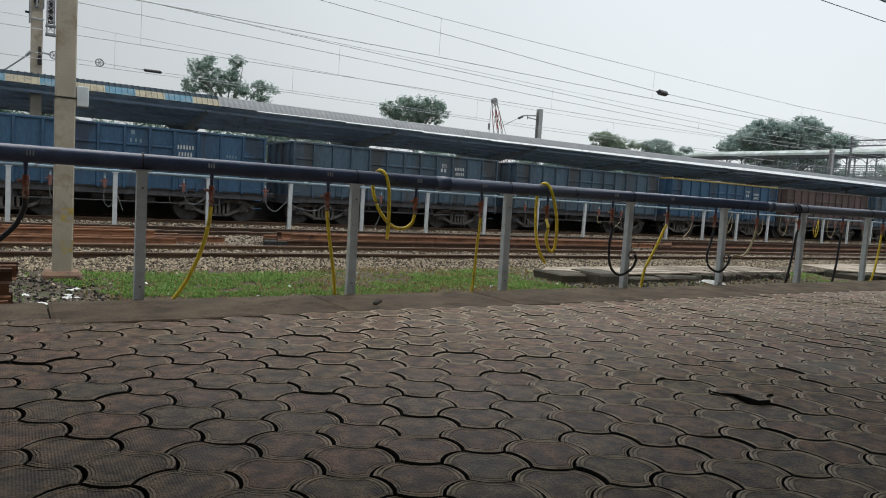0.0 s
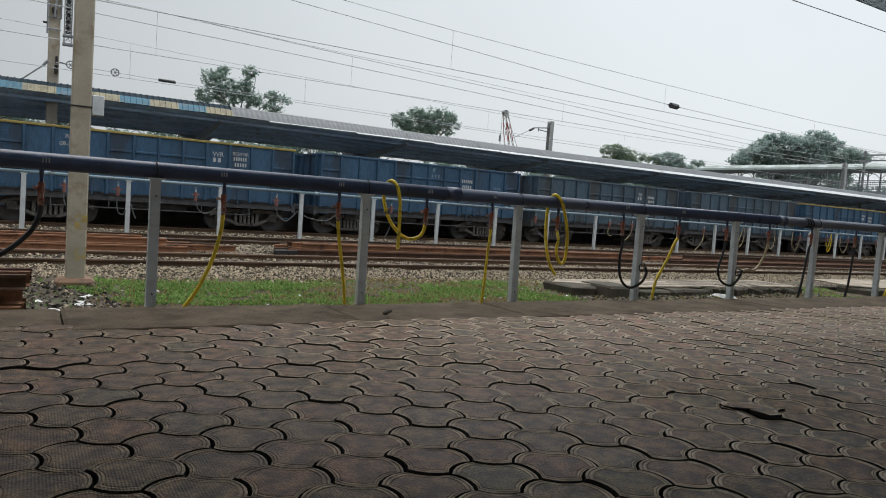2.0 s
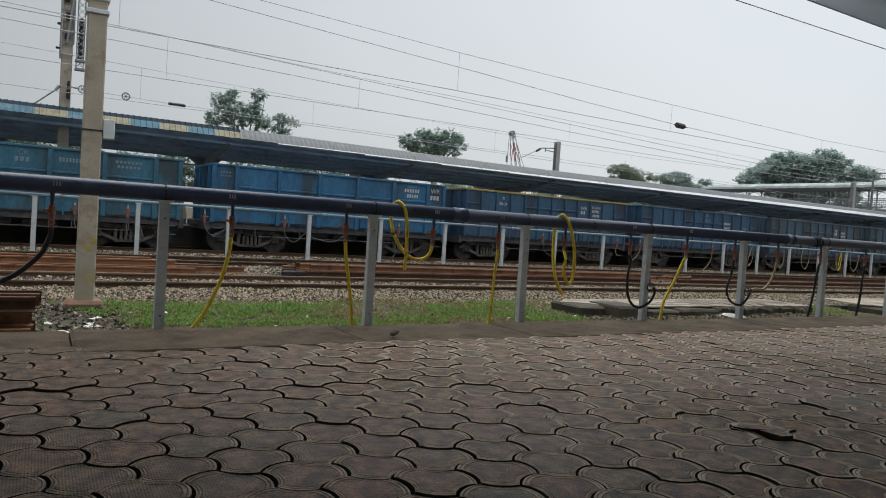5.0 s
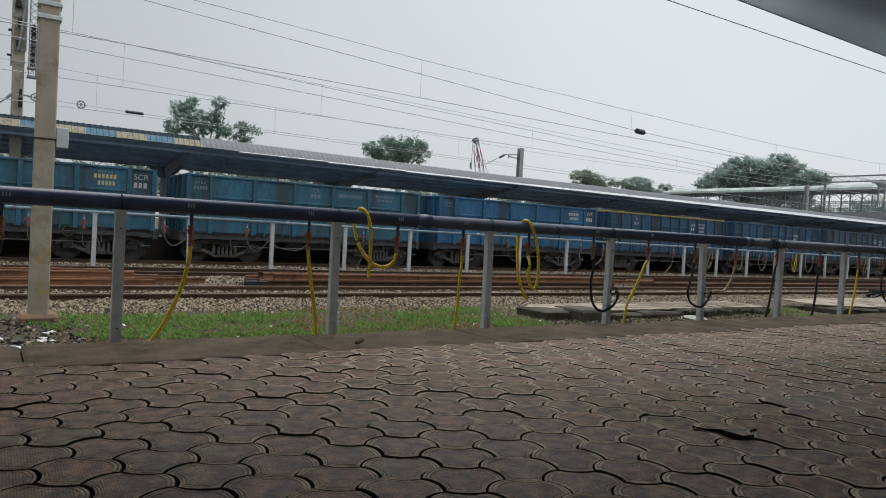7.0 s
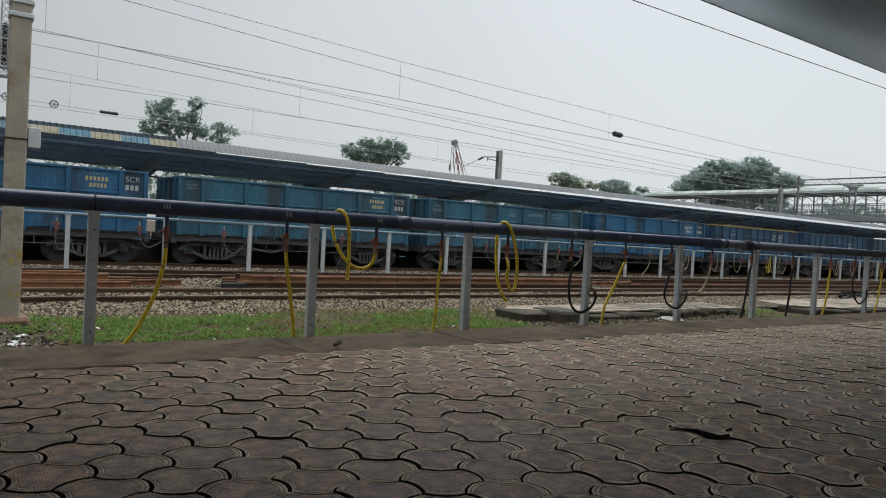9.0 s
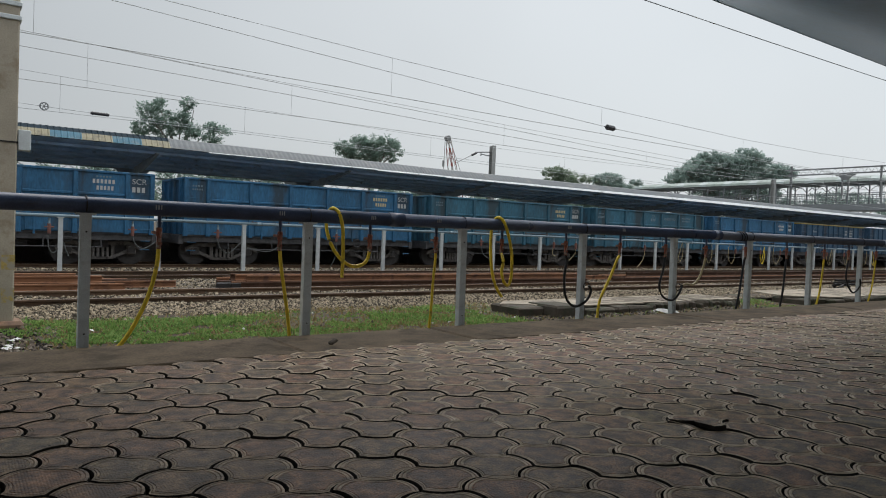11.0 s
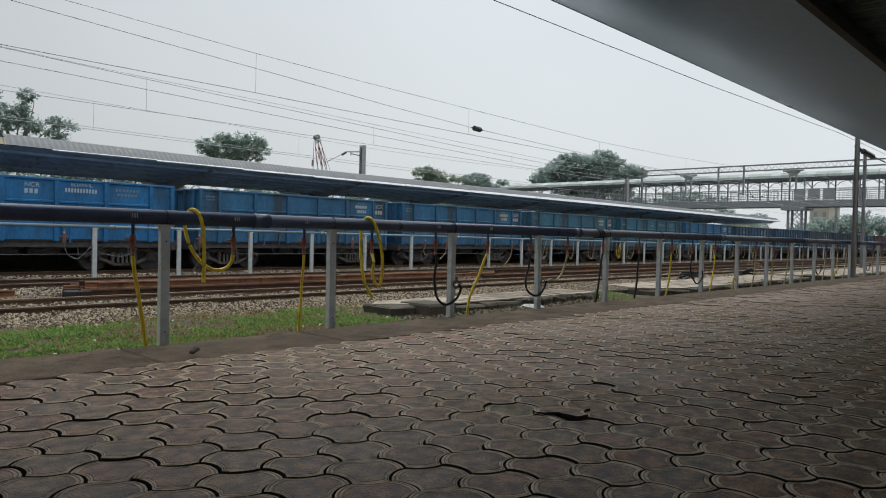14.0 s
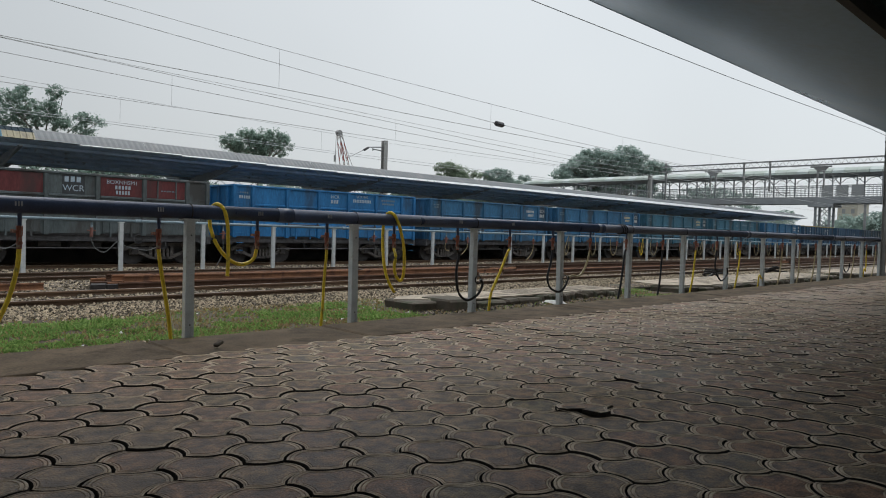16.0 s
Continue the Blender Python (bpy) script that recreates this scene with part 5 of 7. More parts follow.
def wagon(index, style, body, label, rim=None, panels=None, zone="", code="", mark=M_MARK, roll=True, detail=True):
    x0 = FIRST_GAP - PITCH / 2 + PITCH * index
    w = base("goods_wagon", label, "goods wagon", "wagons of the goods train", pose(x0, TRACK_3, RAIL))
    WAGONS.append((w, x0))
    near = -WIDE
    # sides, ends, floor and load
    for s in (-1, 1):
        bm = bm_new()
        box(bm, (-HALF + 0.13, s * WIDE - 0.012, FLOOR), (HALF - 0.13, s * WIDE + 0.012, TOP - 0.06))
        part("side_wall", bm, body, w)
    for s in (-1, 1):
        bm = bm_new()
        box(bm, (s * (HALF - 0.14) - 0.012, -WIDE + 0.012, FLOOR), (s * (HALF - 0.14) + 0.012, WIDE - 0.012, TOP - 0.06))
        part("end_wall", bm, body, w)
        for k in range(4):
            yy = -1.2 + 0.8 * k
            bm = bm_new()
            box(bm, (s * (HALF - 0.07) - 0.055, yy - 0.06, FLOOR), (s * (HALF - 0.07) + 0.055, yy + 0.06, TOP - 0.09))
            part("end_post", bm, body, w)
    bm = bm_new()
    box(bm, (-HALF + 0.1, -WIDE + 0.02, FLOOR - 0.05), (HALF - 0.1, WIDE - 0.02, FLOOR))
    part("floor", bm, M_UNDER, w)
    # top coping
    bm = bm_new()
    for s in (-1, 1):
        box(bm, (-HALF + 0.06, s * WIDE - 0.06, TOP - 0.08), (HALF - 0.06, s * WIDE + 0.05, TOP), 0.012)
        box(bm, (s * (HALF - 0.13) - 0.07, -WIDE + 0.06, TOP - 0.08), (s * (HALF - 0.13) + 0.07, WIDE - 0.06, TOP), 0.012)
    part("top_rim", bm, rim or body, w, "yellow painted top rim" if rim else "")
    # stanchions on the near side
    if style == "ribbed":
        xs = [-HALF + 0.14 + (2 * HALF - 0.28) * k / 12 for k in range(13)]
        rw, mid = 0.105, 2.55
    else:
        xs = [-4.78, -3.98, -2.39, -0.80, 0.80, 2.39, 3.98, 4.78]
        rw, mid = 0.17, 2.40
    for k, x in enumerate(xs):
        piece("stanchion", rib_mesh(rw, 0.075, FLOOR - 0.05, TOP - 0.08, body, "stanchion"), w, pose(x, near - 0.012, 0))
        if detail and style != "ribbed":
            piece("stanchion", rib_mesh(rw, 0.075, FLOOR - 0.05, TOP - 0.08, body, "stanchion"), w, pose(x, -near + 0.012, 0, 0, 0, 180))
    # horizontal stiffeners between the stanchions
    for k in range(len(xs) - 1):
        a, b = xs[k] + rw / 2, xs[k + 1] - rw / 2
        if style == "ribbed" and k in (0, 11):
            zs = (mid - 0.012 * k, 1.75)
        elif style == "ribbed":
            zs = (mid,) if 4 <= k <= 7 else ()
        else:
            zs = (mid, 1.62) if 0 < k < len(xs) - 2 else (1.62,)
        for z in zs:
            bm = bm_new()
            prism(bm, [(near - 0.012, z - 0.045), (near - 0.055, z - 0.03), (near - 0.055, z + 0.025), (near - 0.012, z + 0.045)], a, b)
            part("stiffener", bm, body, w)
    if panels:
        for k in panels:
            bm = bm_new()
            box(bm, (xs[k] + rw / 2 + 0.01, near - 0.018, mid + 0.05), (xs[k + 1] - rw / 2 - 0.01, near - 0.013, TOP - 0.1))
            part("painted_panel", bm, P_RED, w, "red oxide panel")
        for x in (xs[5] + 0.48, xs[5] + 1.16):
            bm = bm_new()
            box(bm, (x - 0.022, near - 0.05, mid + 0.05), (x + 0.022, near - 0.018, TOP - 0.09))
            part("panel_rib", bm, P_GREYGREEN, w)
        bm = bm_new()
        box(bm, (xs[3] + 0.48, near - 0.019, mid + 0.05), (xs[4] - 0.42, near - 0.013, TOP - 0.1))
        part("painted_panel", bm, P_PLATE, w, "dark lettering panel")
    # underframe
    for name, lo, hi in (("sole_bar", (-HALF + 0.1, -1.52, FLOOR - 0.26), (HALF - 0.1, -1.40, FLOOR - 0.05)),
                         ("sole_bar", (-HALF + 0.1, 1.40, FLOOR - 0.26), (HALF - 0.1, 1.52, FLOOR - 0.05)),
                         ("centre_sill", (-HALF + 0.1, -0.2, FLOOR - 0.36), (HALF - 0.1, 0.2, FLOOR - 0.05)),
                         ("headstock", (-HALF - 0.06, -1.55, FLOOR - 0.34), (-HALF + 0.1, 1.55, FLOOR - 0.02)),
                         ("headstock", (HALF - 0.1, -1.55, FLOOR - 0.34), (HALF + 0.06, 1.55, FLOOR - 0.02))):
        bm = bm_new()
        box(bm, lo, hi)
        part(name, bm, M_UNDER, w)
    for s in (-1, 1):
        bm = bm_new()
        box(bm, (min(s * (HALF + 0.02), s * (HALF + 0.40)), -0.12, 0.90), (max(s * (HALF + 0.02), s * (HALF + 0.40)), 0.12, 1.12), 0.03)
        part("coupler", bm, M_UNDER, w)
    if detail:
        bm = bm_new()
        tube(bm, [(-0.9, -1.0, 0.82), (-0.2, -1.0, 0.82)], 0.19, 12)
        tube(bm, [(0.1, -0.9, 0.80), (1.1, -0.9, 0.80)], 0.24, 14)
        part("brake_cylinder", bm, M_UNDER, w)
        bm = bm_new()
        tube(bm, [(2.2 + 0.16 * math.cos(a), -1.62, 0.95 + 0.16 * math.sin(a)) for a in [math.pi * k / 8 for k in range(17)]], 0.018, 6)
        tube(bm, [(2.04, -1.62, 0.95), (2.36, -1.62, 0.95)], 0.014, 5)
        part("handbrake_wheel", bm, M_UNDER, w)
        bm = bm_new()
        tube(bm, [(-3.2, -1.66, 0.62), (3.2, -1.66, 0.62)], 0.018, 5)
        for x in (-3.2, -1.5, 1.5, 3.2):
            tube(bm, [(x, -1.66, 0.62), (x, -1.55, 0.9)], 0.016, 5)
        part("side_rail", bm, M_UNDER, w)
        for sx in (-1, 1):
            bm = bm_new()
            for z in (0.55, 0.85, 1.25, 1.65, 2.05, 2.45, 2.85):
                tube(bm, [(sx * 4.42, near - 0.09, z), (sx * 4.72, near - 0.09, z)], 0.012, 5)
            tagged(part("ladder", bm, body, w), kind="stuff")
        # discharge doors with a hinge bar above and two latches below
        bm = bm_new()
        box(bm, (-0.62, near - 0.050, 1.15), (0.62, near - 0.014, 1.58), 0.008)
        for x in (-0.36, 0.36):
            box(bm, (x - 0.03, near - 0.075, 1.02), (x + 0.03, near - 0.045, 1.62), 0.006)
        door = finish(bm, "discharge_door", body)
        bm = bm_new()
        tube(bm, [(-0.78, near - 0.085, 1.64), (0.78, near - 0.085, 1.64)], 0.022, 6)
        for x in (-0.74, 0.74):
            box(bm, (x - 0.03, near - 0.10, 1.58), (x + 0.03, near - 0.012, 1.70))
        hinge = finish(bm, "hinge_bar", M_UNDER)
        dx = 2.39 if style == "ribbed" else 1.59
        for x in (-dx, dx):
            d = piece("discharge_door", door, w, pose(x, 0, 0))
            piece("hinge_bar", hinge, d, pose(0, 0, 0))
    for sx in (-1, 1):
        bg = new("bogie", BOGIE["bolster"])
        bg.parent = w
        bg.matrix_basis = pose(sx * 3.26, 0, 0)
        for s in (-1, 1):
            piece("side_frame", BOGIE["side_frame"], bg, pose(0, s * 1.02, 0))
        if detail:
            for x in (-0.22, -0.07, 0.08, 0.23):
                piece("spring", BOGIE["spring"], bg, pose(x, -1.10, 0))
        for ax in (-1, 1):
            ws = piece("wheelset", BOGIE["wheelset"], bg, pose(ax * 1.0, 0, 0.5))
            if roll:
                WHEELSETS.append((ws, (ax * 1.0, 0, 0.5)))
    # lettering on the near side
    yy = near - 0.020
    if style == "ribbed" and zone == "-":     # chalked marks that cannot be read
        bars(1, 0.16, 0.15, M_CHALK, w, 0.28, 2.88, yy, 0.3)
        bars(3, 0.46, 0.13, M_CHALK, w, 0.40, 2.62, yy, 0.6)
        bars(6, 0.58, 0.14, mark, w, 1.99, 2.52, yy, 0.45)
        bars(5, 0.50, 0.14, mark, w, 1.99, 2.28, yy, 0.45)
        bars(4, 0.40, 0.10, M_CHALK, w, 3.60, 2.34, yy, 0.5)
    elif style == "ribbed" and zone:
        letters(zone, 0.24, mark, w, 1.99, 2.66, yy)
        bars(2, 0.34, 0.15, mark, w, 1.99, 2.46, yy)
        if code:
            letters(code, 0.17, mark, w, 2.79, 2.76, yy)
            letters("R", 0.20, mark, w, -2.79, 2.80, yy)
            letters("08-24", 0.19, mark, w, -2.79, 2.56, yy)
        bars(6, 0.50, 0.13, mark, w, 2.79, 2.57, yy, 0.42)
        bars(5, 0.46, 0.13, mark, w, 2.82, 2.36, yy, 0.42)
    elif zone in ("SCR", "WR"):
        letters(zone, 0.27, M_MARK, w, 4.36, 2.80, yy)
        bars(3, 0.46, 0.18, M_MARK, w, 4.36, 2.52, yy, 0.3)
        bars(6, 0.72, 0.14, mark, w, 3.26, 2.76, yy, 0.35)
        bars(5, 0.56, 0.14, mark, w, 3.30, 2.54, yy, 0.35)
        bars(5, 0.50, 0.06, M_CHALK, w, 3.26, 2.96, yy)
        bars(4, 0.4, 0.06, M_CHALK, w, -4.36, 2.86, yy)
        bars(5, 0.4, 0.06, M_CHALK, w, -4.36, 2.74, yy)
    elif zone == "WCR":
        bars(3, 0.56, 0.19, mark, w, 0.03, 2.86, yy, 0.3)
        letters(zone, 0.29, mark, w, 0.03, 2.56, yy)
        letters(code, 0.20, mark, w, 1.62, 2.88, yy)
        bars(5, 0.56, 0.13, mark, w, 1.66, 2.70, yy, 0.35)
        bars(5, 0.50, 0.13, mark, w, 1.66, 2.52, yy, 0.35)
        bars(6, 0.60, 0.05, M_CHALK, w, 3.30, 2.70, near - 0.024, 0.3)
    elif zone:
        letters(zone, 0.22, mark, w, 0.06, 2.86, yy)
        bars(3, 0.44, 0.16, mark, w, 0.06, 2.64, yy, 0.35)
        if code:
            letters(code, 0.17, mark, w, 1.59, 2.95, yy)
        bars(11, 1.05, 0.14, mark, w, 1.59, 2.74, yy, 0.35)
        bars(7, 0.85, 0.09, M_CHALK, w, 3.15, 2.86, yy, 0.35)
        bars(6, 0.75, 0.09, M_CHALK, w, 3.15, 2.70, yy, 0.35)
        bars(4, 0.40, 0.07, M_CHALK, w, -4.36, 2.84, yy)
        bars(5, 0.50, 0.12, mark, w, -4.34, 2.64, yy, 0.35)
    return w


wagon(-10, "ribbed", P_SLATE, "dark slate ribbed open goods wagon rolling on the far track", roll=False)
wagon(-9, "panelled", P_GREYGREEN, "grimy grey open goods wagon rolling behind the posts", roll=False)
wagon(-8, "panelled", P_GREYGREEN, "grey open goods wagon with red oxide panels", panels=(1, 2, 4, 5), zone="WCR", code="BOXNHSM1", mark=M_WORN)
wagon(-7, "panelled", P_BRIGHT, "bright blue newly painted open goods wagon", zone="NCR", code="BOXNHL", mark=M_WORN)
wagon(-6, "panelled", P_BLUE, "faded blue open goods wagon with white lettering", zone="SCR")
wagon(-5, "panelled", P_BLUE, "faded blue open goods wagon with yellow lettering", zone="SCR", mark=M_MARK_Y)
wagon(-4, "panelled", P_TEAL, "worn teal-blue open goods wagon with yellow lettering", zone="SCR", mark=M_MARK_Y)
wagon(-3, "panelled", P_TEAL, "stained teal open goods wagon with faint chalk marks", zone="CR", mark=M_CHALK)
wagon(-2, "panelled", P_BLUE, "blue open goods wagon with white zone lettering", zone="WR")
wagon(-1, "ribbed", P_NAVY, "dark blue ribbed open wagon with a yellow top rim", rim=M_RIM_Y, zone="WR", code="BOXNR")
wagon(0, "ribbed", P_NAVY, "grimy dark blue ribbed open goods wagon", zone="-")
wagon(1, "ribbed", P_SLATE, "sooty slate-grey ribbed open goods wagon", zone="ER")
wagon(2, "ribbed", P_SLATE, "dirty slate-grey ribbed open goods wagon")
wagon(3, "ribbed", P_NAVY, "blue ribbed open goods wagon with a yellow top rim", rim=M_RIM_Y, zone="WR")
wagon(4, "ribbed", P_BROWN, "rusty brown ribbed open goods wagon")
for k in range(5, 17):
    wagon(k, "ribbed", (P_NAVY, P_SLATE, P_GREYGREEN, P_SLATE)[k % 4], "distant dark open goods wagon at the front of the train", roll=False, detail=False)


# ---- overhead wires ----
def wire(name, pts, label, r=0.008, droppers=(), mat=None):
    wob = base(name, label, "overhead wire", "overhead wires")
    bm = bm_new()
    tube(bm, pts, r, 5)
    part("cable", bm, mat or M_WIRE, wob)
    for p, q in droppers:
        bm = bm_new()
        tube(bm, [p, q], 0.0045, 4)
        part("dropper", bm, M_WIRE, wob)
    return wob


def height_on(pts, x):
    xs = [p[0] for p in pts]
    return float(np.interp(x, xs, [p[2] for p in pts]))


LINES = (
    (15.75, [(-60, 4.85), (3, 4.62), (9, 4.60), (14, 4.55), (22, 4.50), (40, 4.46), (58, 4.55), (330, 4.7)],
     [(-60, 5.6), (-50, 7.0), (-20, 6.75), (5.8, 5.74), (9.35, 5.59), (12.4, 5.50), (17.5, 5.385), (21.3, 5.31), (25.7, 5.23), (32, 5.27), (45, 5.6), (58, 6.2), (87, 5.4), (116, 6.2), (330, 6.0)],
     [-7.0, 1.2, 9.32, 17.4, 25.7, 34, 43, 52, 66, 78, 92]),
    (21.9, [(-60, 4.85), (3, 4.77), (10, 4.77), (18, 4.74), (24, 4.71), (40, 4.66), (58, 4.7), (330, 4.7)],
     [(-60, 5.7), (-50, 6.9), (-20, 6.7), (3.0, 6.03), (7.2, 5.87), (9.1, 5.82), (13.5, 5.72), (18.5, 5.58), (24, 5.44), (30.5, 5.28), (44, 5.6), (58, 6.2), (87, 5.4), (116, 6.2), (330, 6.0)],
     [-5.5, 3.0, 9.12, 18.4, 27.5, 36.5, 46, 66, 78, 92]),
    (27.25, [(-60, 4.8), (2, 4.71), (9, 4.71), (17, 4.63), (23, 4.55), (40, 4.5), (58, 4.6), (330, 4.7)],
     [(-60, 5.7), (-50, 6.8), (-20, 6.5), (1.7, 5.99), (4.7, 5.88), (9.4, 5.75), (14, 5.64), (18.4, 5.54), (23, 5.44), (29, 5.41), (44, 5.6), (58, 6.2), (87, 5.4), (116, 6.2), (330, 6.0)],
     [-6.0, 2.91, 9.4, 18.4, 27.3, 36.3, 46, 66, 78, 92]))
for y, con, mes, at in LINES:
    con, mes = [(x, y, z) for x, z in con], [(x, y, z) for x, z in mes]
    wire("contact_wire", con, "thin overhead contact wire above the tracks", 0.010)
    dr = [((x, y, height_on(mes, x)), (x, y, height_on(con, x))) for x in at]
    wire("catenary_wire", mes, "sagging catenary wire with thin droppers above the tracks", 0.008, dr)


def feeder_line(y, pts, label, r=0.009):
    return wire("feeder_wire", [(x, y, z) for x, z in pts], label, r)


feeder = feeder_line(15.8, [(-60, 8.6), (-20, 6.9), (5.9, 5.42), (8, 5.30), (10, 5.19), (12, 5.07), (14, 4.95), (17.9, 4.78), (22.2, 4.67), (27, 4.58), (36, 4.5), (47, 4.7), (58, 5.6), (120, 5.6), (330, 5.6)], "sagging feeder wire with an insulator")
feeder_line(21.8, [(-60, 7.6), (-20, 6.7), (2.9, 6.0), (7.2, 5.82), (9.2, 5.74), (11.3, 5.66), (14, 5.57), (18.9, 5.40), (23.5, 5.22), (30.5, 5.06), (44, 5.2), (58, 5.7), (330, 5.5)], "slack feeder wire above the tracks", 0.011)
feeder_line(21.85, [(-60, 6.9), (-20, 6.15), (1.4, 5.64), (6.6, 5.51), (9.3, 5.43), (13.6, 5.29), (18, 5.14), (23, 5.0), (29, 4.84), (44, 4.9), (58, 5.2), (330, 5.1)], "slack feeder wire above the tracks", 0.011)
feeder_line(7.0, [(-60, 4.9), (5, 4.72), (11, 4.76), (16.3, 4.81), (22, 4.92), (27, 5.02), (60, 4.8), (200, 4.85)], "single wire along the platform edge")
anchor = feeder_line(29.6, [(0.3, 5.24), (1.04, 5.22), (2.65, 5.175), (4.5, 5.13), (9.8, 5.11), (14.2, 5.09), (18.5, 5.02), (40, 4.95)], "anchored wire with a tension wheel", 0.010)
bm = bm_new()
tube(bm, [(-0.30, 0, 0), (-0.2, 0, 0.0), (-0.13, 0, 0), (0.13, 0, 0), (0.2, 0, 0), (0.30, 0, 0)], 0.02, 8)
tube(bm, [(-0.16, 0, 0), (0.16, 0, 0)], 0.09, 10)
part("insulator", bm, M_INSUL, feeder, "dark porcelain insulator", m=pose(17.9, 15.8, 4.78, 0, 2.2, 0))
bm = bm_new()
tube(bm, [(4.2, 29.6, 5.137), (4.85, 29.6, 5.127)], 0.055, 10)
for k in range(6):
    tube(bm, [(4.25 + 0.1 * k, 29.6, 5.136), (4.29 + 0.1 * k, 29.6, 5.135)], 0.07, 10)
part("insulator", bm, M_INSUL, anchor, "ribbed porcelain insulator")
for x, z in ((1.15, 5.22), (2.65, 5.18)):
    bm = bm_new()
    tube(bm, [(0.135 * math.cos(a), 0, 0.135 * math.sin(a)) for a in [math.pi * k / 8 for k in range(17)]], 0.024, 6)
    for k in range(3):
        a = math.pi * k / 3
        tube(bm, [(-0.135 * math.cos(a), 0, -0.135 * math.sin(a)), (0.135 * math.cos(a), 0, 0.135 * math.sin(a))], 0.014, 5)
    part("tension_wheel", bm, M_GANTRY, anchor, "spoked tension wheel", m=pose(x, 29.6, z))

# ---- anchor mast behind the canopy, with hung weights ----
am = base("anchor_mast", "tall concrete anchor mast with iron fittings and hanging weights", "mast", "overhead line masts", pose(0.60, 30.2, 0.30))
bm = bm_new()
prism(bm, [(-0.19, -0.16), (0.19, -0.16), (0.19, 0.16), (-0.19, 0.16)], 0, 10.8, "z")
bmesh.ops.bevel(bm, geom=bm.edges[:], offset=0.02, segments=1, affect="EDGES")
part("shaft", bm, M_POLE, am)
for s in (-0.23, 0.20):                       # angle irons up both faces of the shaft
    bm = bm_new()
    prism(bm, [(s - 0.03, -0.23), (s + 0.03, -0.23), (s + 0.03, -0.215), (s - 0.015, -0.215), (s - 0.015, -0.165), (s - 0.03, -0.165)], 6.0 if s < 0 else 6.6, 10.8, "z")
    part("angle_iron", bm, M_GANTRY, am)
for k in range(11):
    z = 6.15 + 0.42 * k
    bm = bm_new()
    box(bm, (-0.24, -0.25, z), (0.21, -0.232, z + 0.05))
    part("rung", bm, M_GANTRY, am)
for x, z, w, h in ((-0.31, 6.35, 0.14, 0.07), (-0.02, 6.75, 0.16, 0.22), (0.02, 7.45, 0.2, 0.30), (-0.06, 8.15, 0.18, 0.26), (-0.3, 7.25, 0.12, 0.08), (0.05, 8.8, 0.2, 0.2), (0.1, 4.55, 0.13, 0.34), (0.1, 4.95, 0.09, 0.26)):
    bm = bm_new()
    box(bm, (x - w / 2, -0.30, z), (x + w / 2, -0.18, z + h), 0.02)
    part("clamp_fitting", bm, M_DARKIRON, am)
bm = bm_new()
tube(bm, [(0.26, -0.28, 9.6), (0.14, -0.28, 8.2), (-0.02, -0.28, 6.6)], 0.045, 6)
part("swing_strut", bm, M_GANTRY, am)
bm = bm_new()
for s in (-0.12, 0.12):
    for t in (-0.12, 0.12):
        tube(bm, [(0.44 + s, -0.2 + t, 5.75), (0.44 + s, -0.2 + t, 10.8)], 0.020, 5)
for k in range(20):
    z = 5.78 + 0.245 * k
    tube(bm, [(0.32, -0.32, z), (0.56, -0.32, z + 0.245)], 0.013, 4)
    tube(bm, [(0.56, -0.32, z), (0.32, -0.32, z + 0.245)], 0.013, 4)
box(bm, (0.27, -0.36, 5.66), (0.61, -0.04, 5.74))
box(bm, (0.27, -0.36, 5.98), (0.61, -0.04, 6.04))
part("weight_guide", bm, M_GANTRY, am)
for k in range(9):
    bm = bm_new()
    tube(bm, [(0.44, -0.2, 6.10 + 0.17 * k), (0.44, -0.2, 6.24 + 0.17 * k)], 0.09, 10)
    part("counterweight", bm, M_DARKIRON, am)
bm = bm_new()
tube(bm, [(-0.36, -0.4, 4.76), (-1.0, -0.4, 4.18), (-1.9, -0.4, 3.4)], 0.03, 5)
tube(bm, [(-0.18, -0.4, 4.97), (-0.34, -0.4, 4.78)], 0.055, 6)
tube(bm, [(0.2, -0.2, 5.0), (0.3, -0.6, 4.94), (0.44, -0.6, 4.92)], 0.03, 5)
part("stay", bm, M_GANTRY, am)

# ---- mast with bracket arm behind the canopy ----
fm = i_mast("bracket_mast", 34.2, 42.0, GROUND, 8.6, "grey concrete mast with a bracket arm behind the canopy", 0.36, M_MAST)
bm = bm_new()
tube(bm, [(0, 0, 8.1), (-1.5, 0, 7.95)], 0.05, 6)
tube(bm, [(0, 0, 7.75), (-1.15, 0, 7.85)], 0.04, 6)
tube(bm, [(-1.15, 0, 7.95), (-1.15, 0, 7.7)], 0.04, 6)
tube(bm, [(-1.5, 0, 7.95), (-3.6, 0, 6.9)], 0.025, 5)
part("bracket_arm", bm, M_GANTRY, fm)
bm = bm_new()
tube(bm, [(-1.6, 0, 7.9), (-2.0, 0, 7.68)], 0.09, 8)
part("insulator", bm, M_INSUL, fm)
i_mast("side_mast", 71.3, 40.0, GROUND, 8.75, "pale grey mast in front of the footbridge", 0.36, M_MAST)

